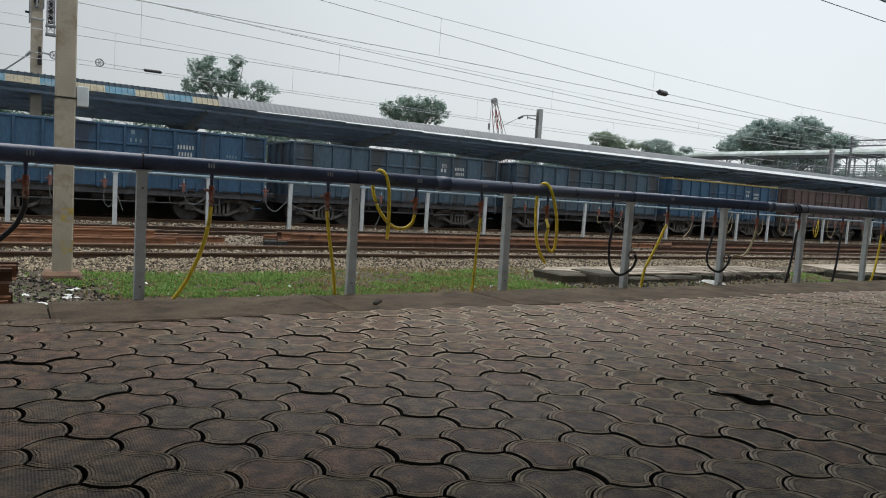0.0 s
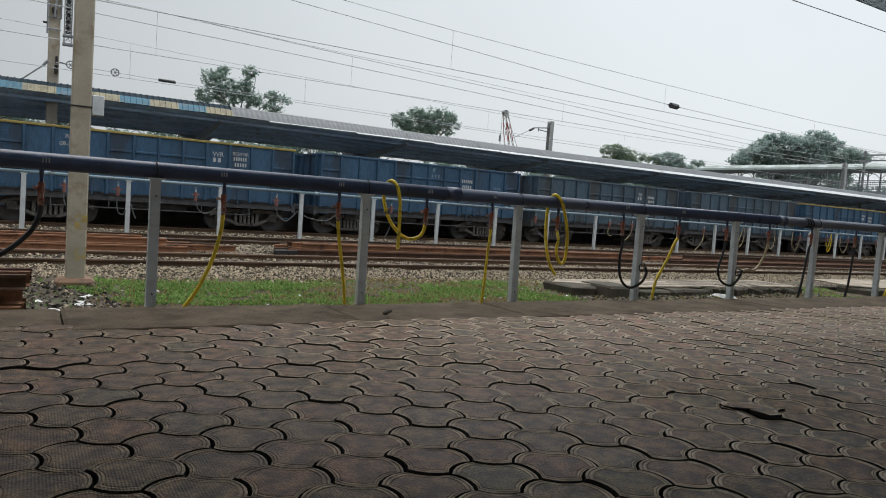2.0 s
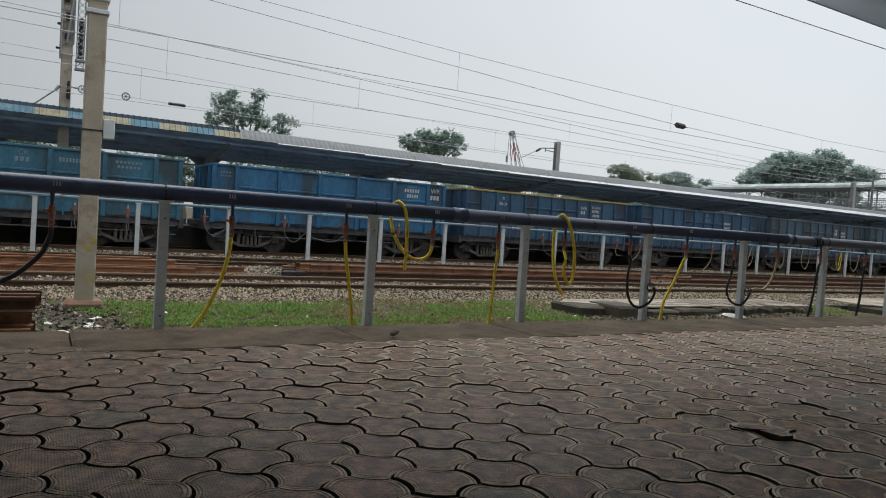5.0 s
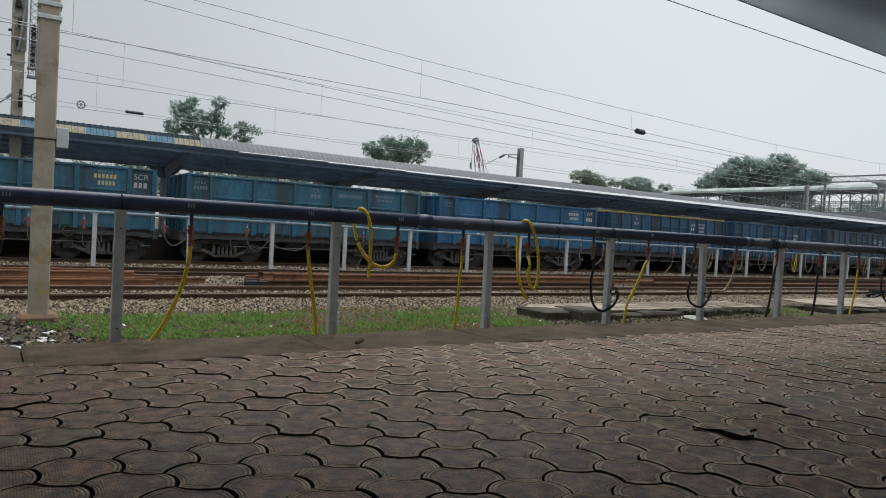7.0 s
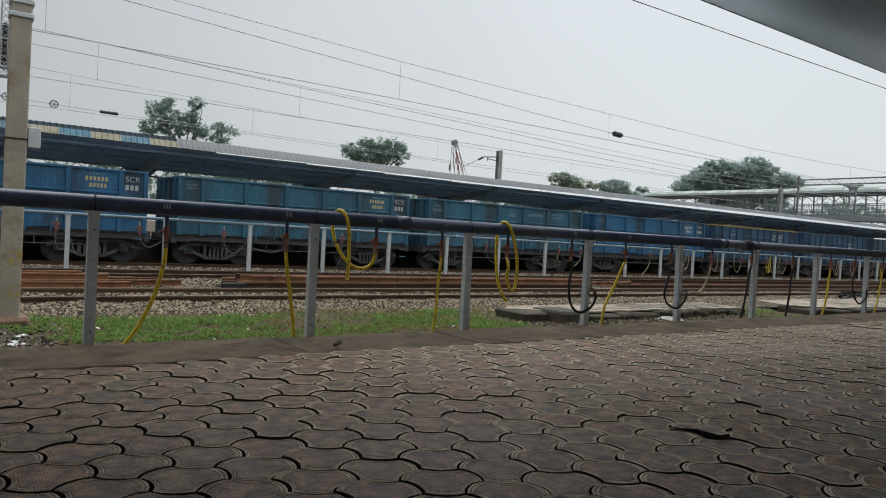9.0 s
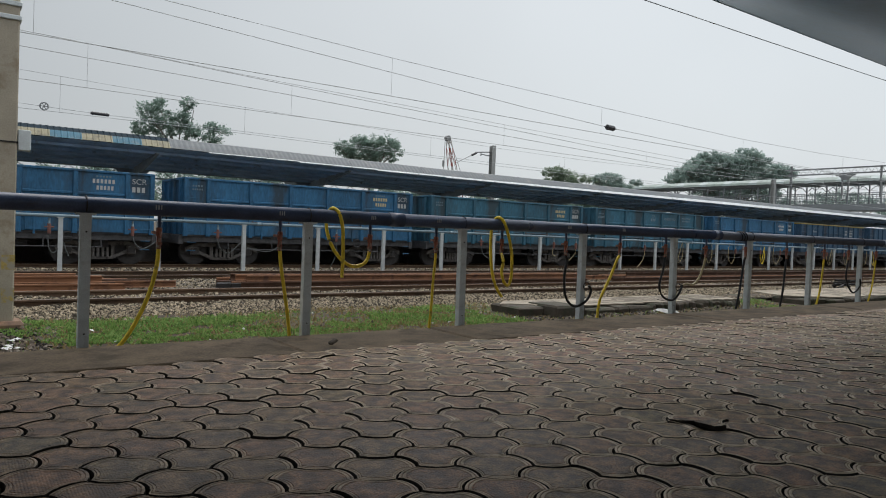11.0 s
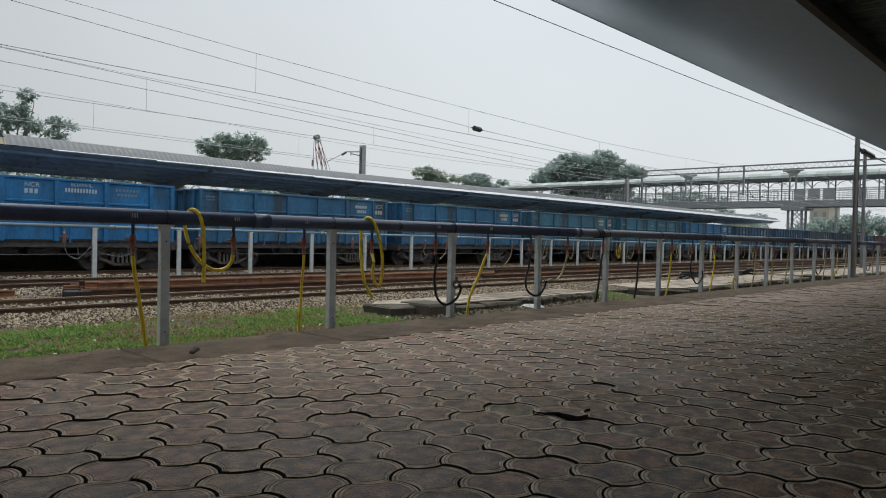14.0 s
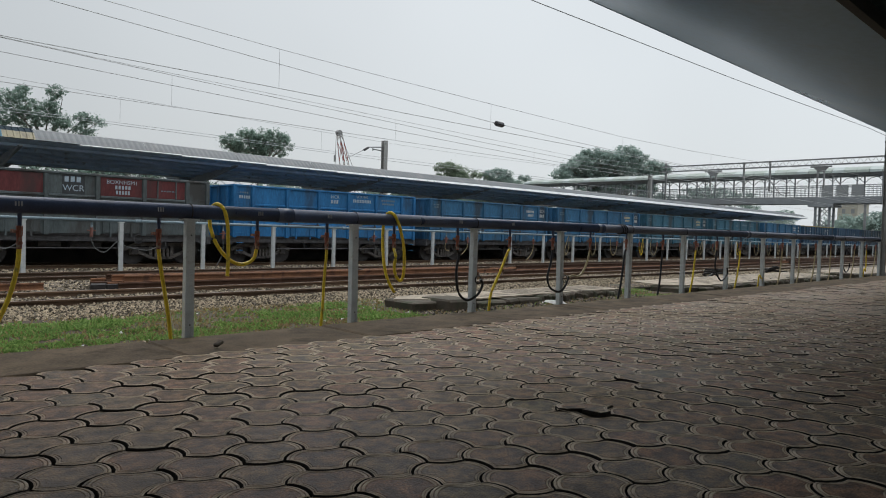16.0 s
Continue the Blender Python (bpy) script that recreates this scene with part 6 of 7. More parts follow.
# ---- portal gantry over the tracks ----
GX = 58.0
gan = base("portal_gantry", "grey lattice portal gantry spanning the tracks with hanging brackets", "gantry", "", pose(GX, 0, 0))
for y, d in ((13.2, 0.10), (31.0, 0.07)):
    bm = bm_new()
    box(bm, (-d, y - d, GROUND), (d, y - d + 0.03, 7.75))
    box(bm, (-d, y + d - 0.03, GROUND), (d, y + d, 7.75))
    box(bm, (-0.02, y - d, GROUND), (0.02, y + d, 7.75))
    part("upright", bm, M_GANTRY, gan)
for z in (7.42, 6.98):
    bm = bm_new()
    box(bm, (-0.09, 2.0 if z > 7 else 9.0, z - 0.05), (0.09, 31.4, z + 0.05))
    part("beam_chord", bm, M_GANTRY, gan)
bm = bm_new()
for k in range(36):
    y = 13.2 + 0.5 * k
    tube(bm, [(0, y, 7.0), (0, y + 0.25, 7.4), (0, y + 0.5, 7.0)], 0.018, 4)
part("beam_lacing", bm, M_GANTRY, gan)
for y in (18.1, 26.6, 21.9, 24.0):
    bm = bm_new()
    if y in (18.1, 26.6):
        box(bm, (-0.06, y - 0.75, 6.78), (0.06, y + 0.75, 6.9))
        box(bm, (-0.06, y - 0.28, 5.2), (0.06, y - 0.18, 6.8))
        box(bm, (-0.06, y + 0.18, 5.2), (0.06, y + 0.28, 6.8))
        prism(bm, [(y - 0.55, 6.8), (y + 0.55, 6.8), (y + 0.2, 6.45), (y - 0.2, 6.45)], -0.05, 0.05)
    else:
        box(bm, (-0.06, y - 0.06, 5.0), (0.06, y + 0.06, 7.4))
    part("drop_arm", bm, M_GANTRY, gan)
for y in (16.2, 21.0, 27.2):
    bm = bm_new()
    tube(bm, [(0, y + 1.2, 6.3), (0, y, 4.75), (0, y - 0.7, 4.9)], 0.035, 6)
    tube(bm, [(0, y + 1.2, 5.2), (0, y, 4.8)], 0.03, 6)
    part("cantilever", bm, M_GANTRY, gan)
bm = bm_new()
tube(bm, [(0, 13.2, 7.4), (0, 9.4, 7.45)], 0.05, 6)
tube(bm, [(0, 11.0, 7.42), (0, 9.5, 6.4)], 0.03, 6)
part("outer_arm", bm, M_GANTRY, gan)
for x in (120, 185):
    g2 = base("portal_gantry", "far grey portal gantry over the tracks", "gantry", "", pose(x, 0, 0))
    for y in (9.5, 13.2, 31.0):
        bm = bm_new()
        box(bm, (-0.15, y - 0.15, GROUND), (0.15, y + 0.15, 8.0))
        part("upright", bm, M_GANTRY, g2)
    bm = bm_new()
    box(bm, (-0.12, 9.5, 7.0), (0.12, 31.4, 7.1))
    box(bm, (-0.12, 9.5, 7.5), (0.12, 31.4, 7.6))
    part("beam_chord", bm, M_GANTRY, g2)
    for y in (16, 21, 27.3):
        bm = bm_new()
        box(bm, (-0.1, y - 0.1, 4.9), (0.1, y + 0.1, 7.0))
        part("drop_arm", bm, M_GANTRY, g2)
for k, (x, y) in enumerate(((140, 6.4), (150, 19), (165, 24), (210, 14), (240, 20), (260, 26), (300, 9))):
    i_mast("line_mast", x, y, GROUND, 8.2 + (k % 3) * 0.4, "distant steel overhead line mast", 0.28)

# ---- footbridge ----
FX = 106.0
fob = base("footbridge", "long grey steel footbridge with a pale curved roof across the station", "footbridge", "", pose(FX, 0, 0))
Y_A, Y_B = -14.0, 88.0
for x in (-1.7, 1.7):
    bm = bm_new()
    box(bm, (x - 0.12, Y_A, 6.35), (x + 0.12, Y_B, 7.25))
    part("deck_girder", bm, M_FOB, fob)
    bm = bm_new()
    box(bm, (x - 0.1, Y_A, 10.15), (x + 0.1, Y_B, 10.5))
    part("eave_beam", bm, M_FOB, fob)
bm = bm_new()
box(bm, (-1.6, Y_A, 6.9), (1.6, Y_B, 7.05))
part("deck", bm, M_FOB, fob)
n = int((Y_B - Y_A) / 1.5)
ringb = []
for k in range(n):
    bm = bm_new()
    y0 = Y_A + 1.5 * k
    arc = [(2.3 * math.cos(a), 10.45 + 0.95 * math.sin(a)) for a in [math.pi * j / 8 for j in range(9)]]
    va = [bm.verts.new((p, y0 + 0.02, q)) for p, q in arc]
    vb = [bm.verts.new((p, y0 + 1.48, q)) for p, q in arc]
    for j in range(8):
        bm.faces.new((va[j], va[j + 1], vb[j + 1], vb[j]))
    ringb.append(finish(bm, "roof_sheet", M_FOB_ROOF))
M_FOB_ROOF_DARK = surf("clear_roof_sheet", (0.30, 0.36, 0.36), 0.4, 0.1, var=0.15, scale=0.6, fine=8, bump=0.1)
for k, me in enumerate(ringb):
    if k % 3 == 2:
        me.materials[0] = M_FOB_ROOF_DARK
    piece("roof_sheet", me, fob)
bm = bm_new()
box(bm, (-0.08, -0.08, 7.25), (0.08, 0.08, 10.2))
col = finish(bm, "bridge_post", M_FOB)
bm = bm_new()
box(bm, (-0.02, 0.08, -0.02), (0.02, 2.92, 0.02))
rail_me = finish(bm, "guard_rail", M_FOB)
bm = bm_new()
box(bm, (-0.02, 0, 7.25), (0.02, 0.04, 8.8))
bal_me = finish(bm, "baluster", M_FOB)
bm = bm_new()
box(bm, (-0.04, 0.08, 8.8), (0.04, 2.92, 8.88))
top_me = finish(bm, "top_rail", M_FOB)
bm = bm_new()
box(bm, (-0.03, -0.74, 7.32), (0.03, 0.74, 8.82))
pan = finish(bm, "side_panel", M_FOB_PANEL)
bm = bm_new()
tube(bm, [(0, 0.0, 9.3), (0, 0.7, 9.95), (0, 1.5, 10.15), (0, 2.3, 9.95), (0, 3.0, 9.3)], 0.05, 5)
arc_me = finish(bm, "arch_brace", M_FOB)
for k in range(int((Y_B - Y_A) / 3)):
    y = Y_A + 3 * k
    for x in (-1.7, 1.7):
        piece("bridge_post", col, fob, pose(x, y, 0))
        piece("top_rail", top_me, fob, pose(x, y, 0))
        for z in (7.5, 7.75, 8.0, 8.25, 8.5, 8.75):
            piece("guard_rail", rail_me, fob, pose(x, y, z))
        for j in range(5):
            piece("baluster", bal_me, fob, pose(x, y + 0.55 + 0.5 * j, 0))
        piece("arch_brace", arc_me, fob, pose(x, y, 0))
for k in range(24):
    if k not in (3, 5, 9, 10, 14, 17):
        piece("side_panel", pan, fob, pose(-1.78, 31.6 - 1.86 * k, 0.02 * (k % 3)))
for y in (32.4, -3.0, 60.0):
    bm = bm_new()
    for dx in (-0.9, 0.9):
        for dy in (-0.9, 0.9):
            box(bm, (dx - 0.14, y + dy - 0.14, 0), (dx + 0.14, y + dy + 0.14, 6.35))
    for dx in (-0.9, 0.9):
        for z in (0.4, 2.4, 4.4):
            tube(bm, [(dx, y - 0.9, z), (dx, y + 0.9, z + 1.9)], 0.06, 5)
            tube(bm, [(dx, y + 0.9, z), (dx, y - 0.9, z + 1.9)], 0.06, 5)
    box(bm, (-1.9, y - 1.6, 5.9), (1.9, y + 1.6, 6.34))
    part("trestle_pier", bm, M_FOB, fob)

# ---- crane jib beyond the canopy ----
cr = base("crane", "red and white lattice jib of a rail crane behind the canopy", "crane", "", pose(53.4, 75, GROUND))
bm = bm_new()
box(bm, (-1.2, -1.4, 0), (6.5, 1.4, 3.2), 0.2)
part("cab", bm, M_CRANE, cr)
seg = [(2.6, 3.0), (1.95, 5.5), (1.35, 8.0), (0.8, 10.5), (0.25, 13.0), (0.0, 14.3)]
for k, ((xa, za), (xb, zb)) in enumerate(zip(seg, seg[1:])):
    wa, wb = 0.75 - 0.11 * k, 0.75 - 0.11 * (k + 1)
    bars_of = [("jib_chord", s, r, s, r, 0.06) for s in (-1, 1) for r in (-1, 1)]
    bars_of += [("jib_brace", u, r, -u, r, 0.04) for u in (-1, 1) for r in (-1, 1)]
    for name, s0, r0, s1, r1, rad in bars_of:
        bm = bm_new()
        tube(bm, [(xa + s0 * wa, r0 * wa, za), (xb + s1 * wb, r1 * wb, zb)], rad, 4)
        part(name, bm, M_CRANE if k % 2 else M_CRANE_W, cr)
bm = bm_new()
tube(bm, [(-0.1, -0.3, 14.2), (-0.1, 0.3, 14.2)], 0.36, 10)
tube(bm, [(-0.5, 0, 14.2), (-0.6, 0, 9.0)], 0.04, 4)
tube(bm, [(-0.65, 0, 11.2), (-0.65, 0, 10.4)], 0.16, 6)
part("jib_head", bm, M_GANTRY, cr)
bm = bm_new()
tube(bm, [(0.2, 0, 14.2), (5.0, 0, 4.2)], 0.03, 4)
tube(bm, [(0.0, 0, 14.0), (3.0, 0, 6.0)], 0.03, 4)
part("stay_cables", bm, M_DARKIRON, cr)


# ---- trees ----
def tree(name, x, y, z, lobes, seed, label, mat=None, leaf=0.20, dens=1.0, trunk=0.35):
    """lobes: (dx, dy, height above ground, radius across, radius up); clumps of leaves sit at the twigs' ends."""
    rs = np.random.RandomState(seed)
    t = base(name, label, "tree", "trees beyond the station", pose(x, y, z))
    bm = bm_new()
    low = min(l[2] - l[4] for l in lobes)
    mid = sum(l[0] * l[3] for l in lobes) / sum(l[3] for l in lobes)
    fork = Vector((mid, 0, max(1.5, low * 0.8)))
    tube(bm, curve_points([(mid * 0.7, 0, -0.2), (mid * 0.8 + 0.1, 0, fork.z * 0.5), fork], 4), trunk, 8, r1=trunk * 0.7)
    size = leaf * 1.75                            # radius of a clump
    V = []
    for dx, dy, h, r, ru in lobes:
        heart = Vector((dx, dy, h - ru * 0.3))
        bend = fork.lerp(heart, 0.5) + Vector(rs.normal(0, 0.1 * (r + ru), 3))
        tube(bm, curve_points([fork, bend, heart], 4), trunk * 0.45, 6, r1=trunk * 0.12)
        deep = min(r, 1.4 * ru + 0.5)
        nb = int(max(9, dens * 7.5 * r * ru / size ** 2))
        for b in range(nb):
            d = rs.normal(0, 1, 3)
            d /= np.linalg.norm(d)
            d *= rs.uniform(0.35, 1.0) ** 0.6
            c = np.array((dx, dy, h)) + d * (r, deep, ru)
            if noise.noise(Vector(c / (size * 3.2)) + Vector((seed * 7.1, 0, 0))) < -0.22:
                continue                          # gaps where the sky shows
            if b % 3 == 0:
                tube(bm, [heart, Vector(c)], trunk * 0.09, 4, r1=trunk * 0.03)
            cs = size * rs.uniform(0.55, 1.25)
            m = int(34 * (0.5 + rs.rand()))
            p = c + rs.normal(0, 1, (m, 3)) * cs * (0.50, 0.50, 0.36)
            a = rs.normal(0, 1, (m, 3)) * (1, 1, 0.7)
            a /= np.linalg.norm(a, axis=1)[:, None]
            q = np.cross(a, rs.normal(0, 1, (m, 3)))
            q /= np.linalg.norm(q, axis=1)[:, None]
            s = leaf * (0.5 + 0.7 * rs.rand(m, 1))
            V.append(np.stack([p - a * s * 0.5, p + q * s * 0.30, p + a * s * 0.5, p - q * s * 0.30], 1).reshape(-1, 3))
    part("trunk", bm, M_BARK, t)
    ob = new("crown", quads("crown", np.concatenate(V), mat or M_LEAF))
    ob.parent = t
    return t


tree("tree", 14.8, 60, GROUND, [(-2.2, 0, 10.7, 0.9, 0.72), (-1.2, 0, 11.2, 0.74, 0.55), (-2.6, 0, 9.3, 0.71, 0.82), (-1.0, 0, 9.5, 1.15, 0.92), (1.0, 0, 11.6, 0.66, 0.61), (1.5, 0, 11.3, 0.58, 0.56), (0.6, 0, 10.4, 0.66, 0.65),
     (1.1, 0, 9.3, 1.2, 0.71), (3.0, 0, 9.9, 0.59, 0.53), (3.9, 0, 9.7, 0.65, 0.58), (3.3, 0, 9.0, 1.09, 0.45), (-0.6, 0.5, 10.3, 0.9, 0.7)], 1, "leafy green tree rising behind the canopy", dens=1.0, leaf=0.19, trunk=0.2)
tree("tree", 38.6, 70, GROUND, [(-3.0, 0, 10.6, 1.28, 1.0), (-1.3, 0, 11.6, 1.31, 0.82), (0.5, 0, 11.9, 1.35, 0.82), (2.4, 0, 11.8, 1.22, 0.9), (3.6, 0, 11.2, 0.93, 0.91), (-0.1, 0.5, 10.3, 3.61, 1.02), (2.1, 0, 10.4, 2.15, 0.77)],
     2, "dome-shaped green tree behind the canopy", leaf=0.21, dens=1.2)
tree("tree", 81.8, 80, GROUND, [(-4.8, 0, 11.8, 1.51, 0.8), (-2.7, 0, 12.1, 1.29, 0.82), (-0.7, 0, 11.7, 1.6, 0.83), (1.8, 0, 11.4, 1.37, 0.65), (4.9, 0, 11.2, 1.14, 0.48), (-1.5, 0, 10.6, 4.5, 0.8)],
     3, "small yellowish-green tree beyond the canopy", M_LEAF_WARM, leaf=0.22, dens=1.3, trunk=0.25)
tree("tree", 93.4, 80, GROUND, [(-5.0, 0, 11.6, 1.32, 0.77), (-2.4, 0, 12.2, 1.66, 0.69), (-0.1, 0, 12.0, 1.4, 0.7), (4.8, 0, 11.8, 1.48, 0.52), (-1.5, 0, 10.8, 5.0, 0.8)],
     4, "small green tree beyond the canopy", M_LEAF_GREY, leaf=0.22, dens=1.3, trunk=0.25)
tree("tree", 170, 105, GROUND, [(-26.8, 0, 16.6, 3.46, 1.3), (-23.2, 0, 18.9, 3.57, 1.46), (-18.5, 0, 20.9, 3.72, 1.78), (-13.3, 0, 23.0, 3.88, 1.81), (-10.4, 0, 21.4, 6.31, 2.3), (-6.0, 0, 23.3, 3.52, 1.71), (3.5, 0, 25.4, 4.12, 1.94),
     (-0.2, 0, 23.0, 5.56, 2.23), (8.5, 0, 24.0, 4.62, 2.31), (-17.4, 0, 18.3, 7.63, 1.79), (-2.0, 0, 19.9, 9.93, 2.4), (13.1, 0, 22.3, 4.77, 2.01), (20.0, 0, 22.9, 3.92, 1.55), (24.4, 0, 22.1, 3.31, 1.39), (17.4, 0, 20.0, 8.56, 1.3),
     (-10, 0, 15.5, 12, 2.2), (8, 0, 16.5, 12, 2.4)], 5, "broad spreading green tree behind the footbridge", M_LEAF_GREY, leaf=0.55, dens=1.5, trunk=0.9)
rs = random.Random(9)
for k in range(22):
    x = -8 + 3.6 * k + rs.uniform(-1, 1)
    tree("shrub", x, 54 + rs.uniform(-2, 5), GROUND, [(0, 0, rs.uniform(3.4, 5.2), 2.6, 1.7), (rs.uniform(-2.5, 2.5), 0, rs.uniform(3.5, 6.0), 1.8, 1.4)], 20 + k, "bushy green scrub behind the far platform", dens=0.8)
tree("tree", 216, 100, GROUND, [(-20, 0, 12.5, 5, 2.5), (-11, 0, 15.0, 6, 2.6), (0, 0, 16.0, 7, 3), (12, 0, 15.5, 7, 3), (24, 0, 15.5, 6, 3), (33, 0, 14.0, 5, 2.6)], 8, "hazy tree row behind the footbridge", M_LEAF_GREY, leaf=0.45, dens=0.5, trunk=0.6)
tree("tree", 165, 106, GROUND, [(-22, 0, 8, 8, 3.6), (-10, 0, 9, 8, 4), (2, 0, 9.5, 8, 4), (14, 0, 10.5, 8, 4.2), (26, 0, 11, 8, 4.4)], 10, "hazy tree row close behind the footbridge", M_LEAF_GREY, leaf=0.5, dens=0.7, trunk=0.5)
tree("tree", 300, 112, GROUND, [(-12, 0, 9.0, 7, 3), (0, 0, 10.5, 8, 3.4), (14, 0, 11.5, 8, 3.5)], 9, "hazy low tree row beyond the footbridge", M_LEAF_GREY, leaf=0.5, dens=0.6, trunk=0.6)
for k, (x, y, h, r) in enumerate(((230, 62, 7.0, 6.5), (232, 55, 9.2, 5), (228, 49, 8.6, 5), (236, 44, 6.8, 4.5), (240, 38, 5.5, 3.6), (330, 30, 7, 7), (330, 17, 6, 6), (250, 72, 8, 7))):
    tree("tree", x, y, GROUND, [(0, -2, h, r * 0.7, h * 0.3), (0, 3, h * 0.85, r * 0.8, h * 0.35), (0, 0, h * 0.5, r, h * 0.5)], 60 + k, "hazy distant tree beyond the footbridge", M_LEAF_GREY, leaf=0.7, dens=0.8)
bm = bm_new()
box(bm, (300, 80, GROUND), (315, 87, 16.5))
bd = thing("distant_building", bm, M_BUILDING, "pale yellow distant building among trees", "building")
bm = bm_new()
box(bm, (299.5, 79.5, 16.5), (315.5, 87.5, 17.1))
part("parapet", bm, M_BUILDING, bd)
for j in range(4):
    for i in range(2):
        bm = bm_new()
        box(bm, (299.9, 81.0 + 3.2 * i, 1.5 + 3.6 * j), (299.99, 82.2 + 3.2 * i, 3.2 + 3.6 * j))
        part("window", bm, M_FOB_PANEL, bd)


# ---- dumbbell pavers ----
PA, PB, PW = 0.276, 0.3036, 0.088
PAVE_TURN = radians(-29.3)


def paver_outline():
    """Six-sided interlocking paver with bulbed corners, clockwise."""
    pts = []

    def bez(p0, p1, p2, p3, n):
        for k in range(n):
            t = k / n
            pts.append([(1 - t) ** 3 * p0[i] + 3 * (1 - t) ** 2 * t * p1[i] + 3 * (1 - t) * t * t * p2[i] + t ** 3 * p3[i] for i in (0, 1)])
    a, b, w = PA, PB, PW
    A, B, C, D, E, F = (w, b / 2), (a - w, 0), (w, -b / 2), (-w, -b / 2), (w - a, 0), (-w, b / 2)

    def off(p, dx, dy):
        return p[0] + dx, p[1] + dy
    bez(F, (-w / 3, b / 2 - 0.030), (w / 3, b / 2 - 0.030), A, 4)
    bez(A, off(A, 0.047, -0.008), off(B, 0.002, 0.077), B, 5)
    bez(B, off(B, -0.047, -0.008), off(C, -0.002, 0.077), C, 5)
    bez(C, (w / 3, -b / 2 - 0.030), (-w / 3, -b / 2 - 0.030), D, 4)
    bez(D, off(D, 0.002, 0.077), off(E, 0.047, -0.008), E, 5)
    bez(E, off(E, -0.002, 0.077), off(F, -0.047, -0.008), F, 5)
    p = np.array(pts)
    t = np.roll(p, -1, 0) - np.roll(p, 1, 0)
    t /= np.linalg.norm(t, axis=1)[:, None]
    return p + 0.0060 * np.stack([t[:, 1], -t[:, 0]], 1)


OUT = paver_outline()
NP = len(OUT)
# scale of the outline, height, paleness: rounded edge, two flat bands parted by pressed grooves, plain middle
RINGS = [(1.0, -0.065, 0.0), (1.0, -0.009, 0.0), (0.987, -0.0008, 1.0), (0.930, 0.0012, 0.9), (0.908, -0.0030, 0.0), (0.886, 0.0008, 0.9), (0.825, 0.0004, 0.7), (0.803, -0.0028, 0.0), (0.780, 0.0, 0.0)]
PLAIN = [(1.0, -0.009, 0.0), (0.985, 0.0, 0.8), (0.80, 0.0, 0.1)]


def paver_shape(rings):
    k = len(rings)
    v = np.concatenate([np.c_[OUT * s, np.full(NP, z)] for s, z, _ in rings])
    r = np.concatenate([np.full(NP, w) for *_, w in rings])
    f = [(j * NP + (i + 1) % NP, (j + 1) * NP + (i + 1) % NP, (j + 1) * NP + i, j * NP + i) for j in range(k - 1) for i in range(NP)]
    return v, f + [tuple(range((k - 1) * NP, k * NP))], r


def paver_mesh(name, verts, faces, rim, material):
    me = bpy.data.meshes.new(name)
    me.from_pydata(verts.tolist(), [], faces)
    me.attributes.new("rim", "FLOAT", "POINT").data.foreach_set("value", rim.astype(np.float32))
    me.materials.append(material)
    me.materials.append(M_JOINT)
    return me


def settle(x, y):
    """Where the bedding has sunk or heaved."""
    return 0.012 * noise.noise((x * 0.5, y * 0.5, 11)) + 0.006 * noise.noise((x * 2.2, y * 2.2, 12)) - 0.012


one_paver = paver_mesh("paver", *paver_shape(RINGS), M_PAVER)
RIDGED, SMOOTH = paver_shape(RINGS[1:]), paver_shape(PLAIN)
for p in one_paver.polygons[:2 * NP]:
    p.material_index = 1
us, uc = np.array([math.cos(PAVE_TURN), math.sin(PAVE_TURN)]), np.array([-math.sin(PAVE_TURN), math.cos(PAVE_TURN)])
ORIGIN = np.array([1.434, 2.8034]) + us * 0.188
STEP_A, STEP_B = np.array([0.31844, 0.00078]), np.array([0.15135, 0.26323])
rs = np.random.RandomState(5)
BROKEN = (3.62, 2.40)


def fragment(cuts):
    """A piece of a broken paver: what is left of it on the inner side of each cut, with rough broken faces."""
    b = bm_new()
    b.from_mesh(one_paver)
    for co, no in cuts:
        cut = bmesh.ops.bisect_plane(b, geom=b.verts[:] + b.edges[:] + b.faces[:], plane_co=co, plane_no=no, clear_outer=True)
        edges = [g for g in cut["geom_cut"] if isinstance(g, bmesh.types.BMEdge)]
        ext = bmesh.ops.extrude_edge_only(b, edges=edges)
        for g in ext["geom"]:
            if isinstance(g, bmesh.types.BMFace):
                g.material_index = 1
        for v in [g for g in ext["geom"] if isinstance(g, bmesh.types.BMVert)]:
            v.co += Vector((no[0], no[1], 0)) * rs.uniform(-0.006, 0.004) + Vector((0, 0, -0.03))
    me = bpy.data.meshes.new("paver_fragment")
    b.to_mesh(me)
    b.free()
    me.materials.append(M_PAVER)
    me.materials.append(M_JOINT)
    return me


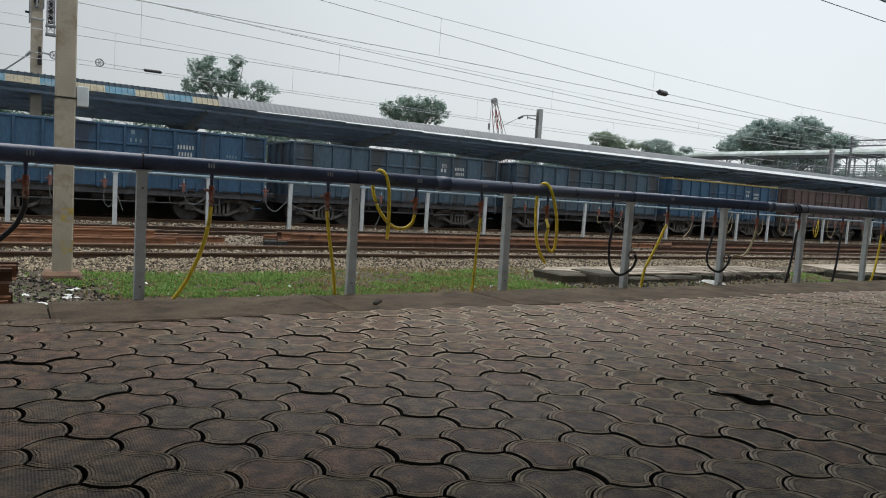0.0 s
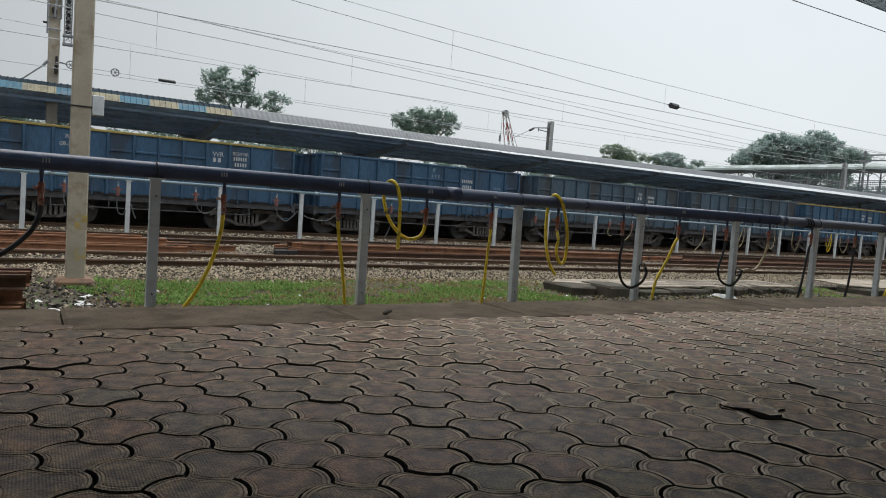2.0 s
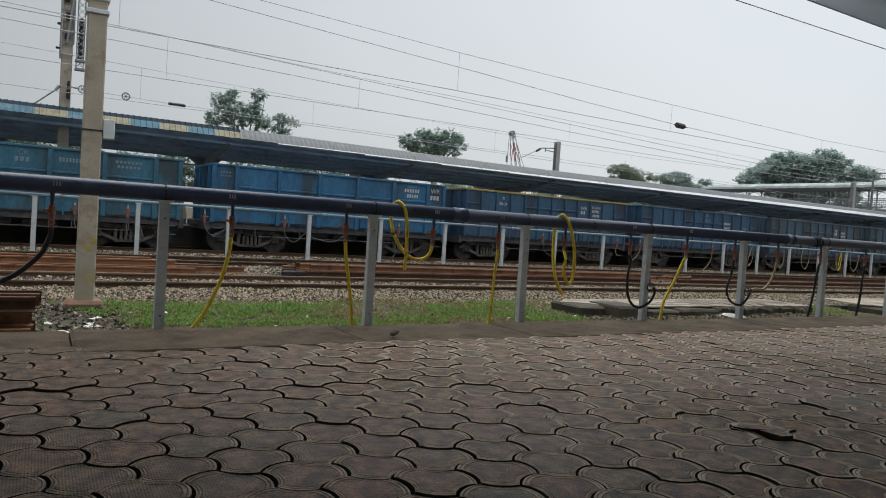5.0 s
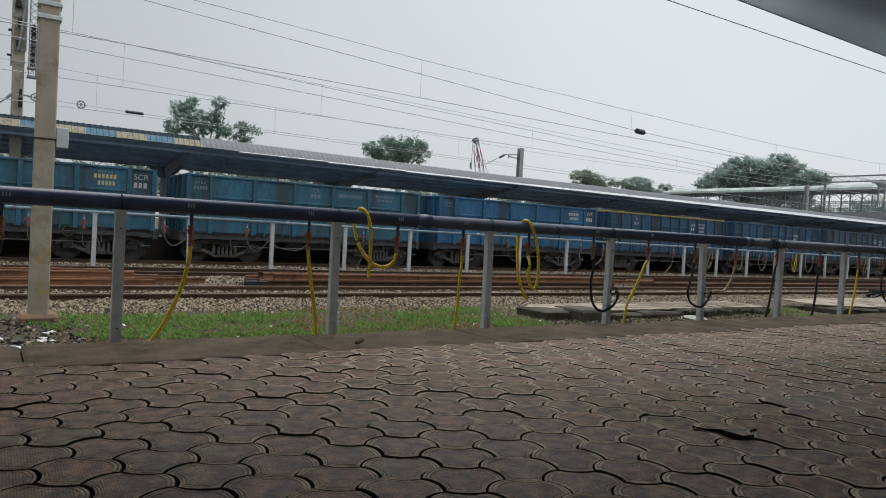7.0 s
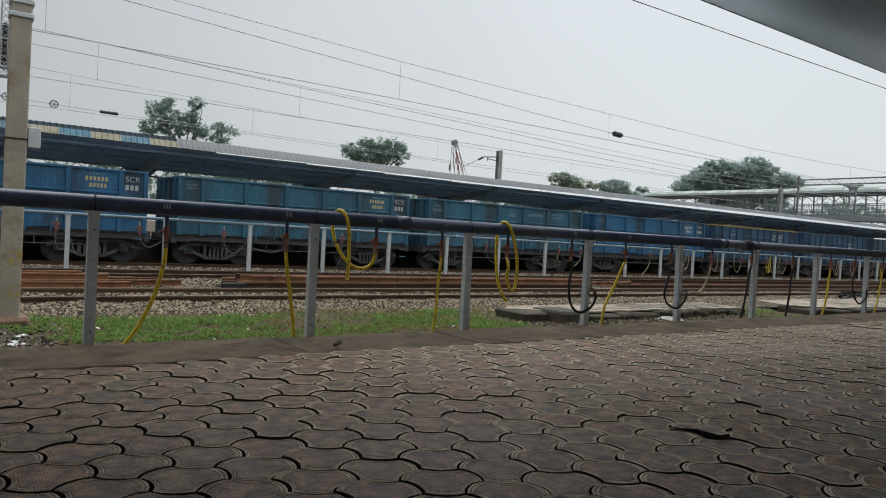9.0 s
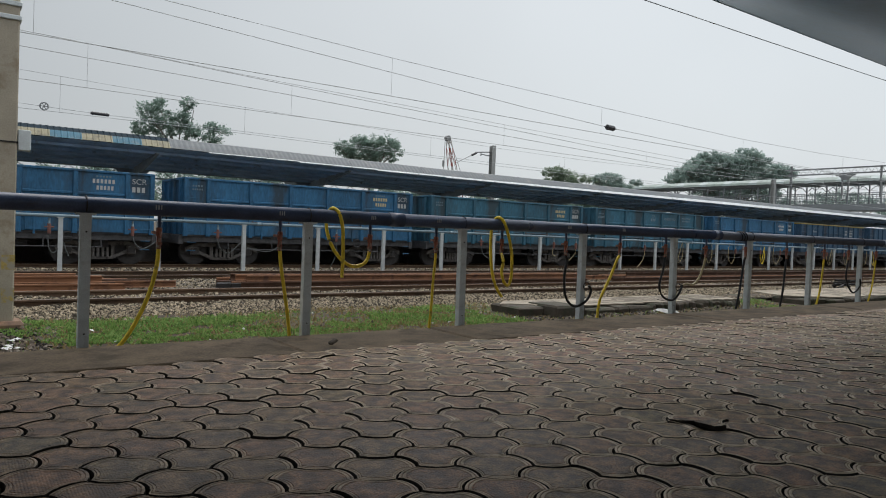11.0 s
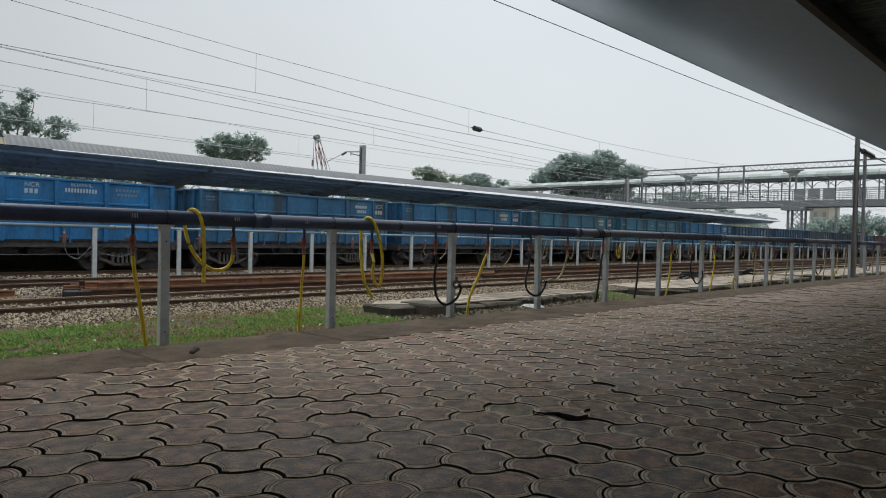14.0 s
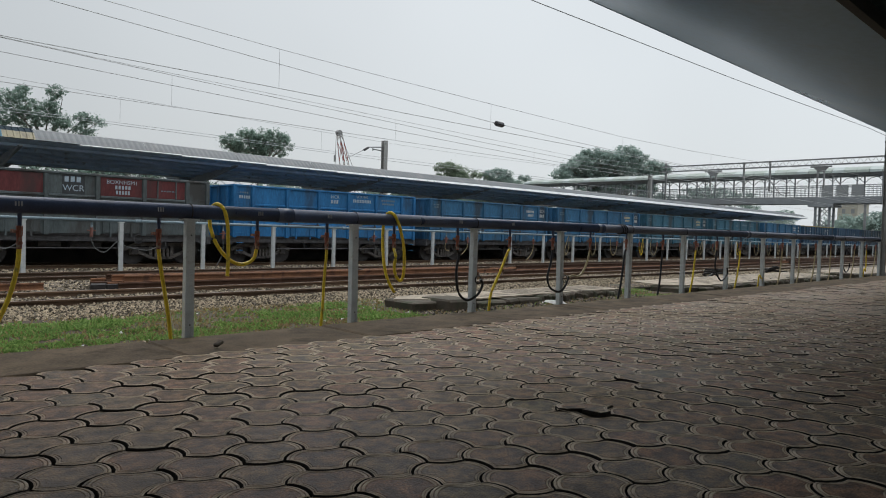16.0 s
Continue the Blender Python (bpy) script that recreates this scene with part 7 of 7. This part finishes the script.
near_pavers, far_v, far_f, far_r, far_m, nfar = 0, [], [], [], [], 0
spots = []
for i in range(-140, 320):
    for j in range(-200, 240):
        x, y = ORIGIN + STEP_A * i + STEP_B * j
        if -9 < x < 85 and -4.5 < y < 5.60 and not (x > 30 and y < 0):
            spots.append((x, y))
spots.sort(key=lambda p: (p[0] - 1.9) ** 2 + (p[1] - 2.9) ** 2)
HEAVED = [(3.42, 2.62, -0.005, 2), (3.9, 2.35, -0.006, 3), (4.5, 2.0, 0.006, -3), (5.3, 3.2, 0.006, 3)]
for x, y in spots:
    rx, ry = rs.normal(0, 0.7, 2)
    z = settle(x, y) + rs.normal(0, 0.0020)
    for hx, hy, dz, tilt in HEAVED:
        if (x - hx) ** 2 + (y - hy) ** 2 < 0.022:
            z, rx = z + dz, rx + tilt
    turn = math.degrees(PAVE_TURN) + rs.normal(0, 0.7)
    m = pose(x, y, z, rx, ry, turn) @ Matrix.Scale(1 + min(0.008, rs.normal(0, 0.007)), 4)
    if (x - BROKEN[0]) ** 2 + (y - BROKEN[1]) ** 2 < 0.022:
        for cuts, dx, dy, dz, tilt, roll in (
                ([((0, -0.012, 0), (0.10, -1, 0))], 0.0, 0.004, 0.008, -3.5, 2),
                ([((0, -0.016, 0), (-0.10, 1, 0)), ((-0.055, 0, 0), (-1, -0.35, 0))], 0.006, -0.008, 0.010, -4, -3),
                ([((0, -0.020, 0), (0.25, 1, 0)), ((-0.062, 0, 0), (1, 0.35, 0))], -0.010, -0.004, -0.012, 3, 5)):
            piece("paver_fragment", fragment(cuts), plat, pose(x, y, z, tilt, roll, turn) @ Matrix.Translation((dx, dy, dz)))
    elif near_pavers < 300:
        piece("paver", one_paver, plat, m)
        near_pavers += 1
    else:
        mm = np.array(m)
        pv, pf, pr = RIDGED if (x - 2) ** 2 + (y - 2.5) ** 2 < 90 and y > -1.5 else SMOOTH
        far_v.append(pv @ mm[:3, :3].T + mm[:3, 3])
        far_f += [tuple(q + nfar for q in f) for f in pf]
        far_r.append(pr)
        nfar += len(pv)
        far_m += [1] * NP + [0] * (len(pf) - NP)
ob = new("paver_field", paver_mesh("paver_field", np.concatenate(far_v), far_f, np.concatenate(far_r), M_PAVER_FAR))
ob.data.polygons.foreach_set("material_index", far_m)      # grime-filled edges
ob.parent = plat
tagged(ob, "outlying worn brown pavers", kind="stuff")


# ---- what moves: the goods train rolls through to the right ----
RUN = [(0, 0.5), (2.5, 14.72), (5.5, 31.72), (7, 40.12), (9, 51.37), (12.5, 70.9), (14, 79.3), (16, 90.45)]


def run_at(t):
    return float(np.interp(t, [r[0] for r in RUN], [r[1] for r in RUN]))


def motions():
    for w, x0 in WAGONS:
        walk(w, [(t, pose(x0 + d, TRACK_3, RAIL)) for t, d in RUN])
    n = 124
    for ws, at in WHEELSETS:
        walk(ws, [(16 * k / n, pose(*at, 0, math.degrees(run_at(16 * k / n) / 0.5), 0)) for k in range(n + 1)])


motions()
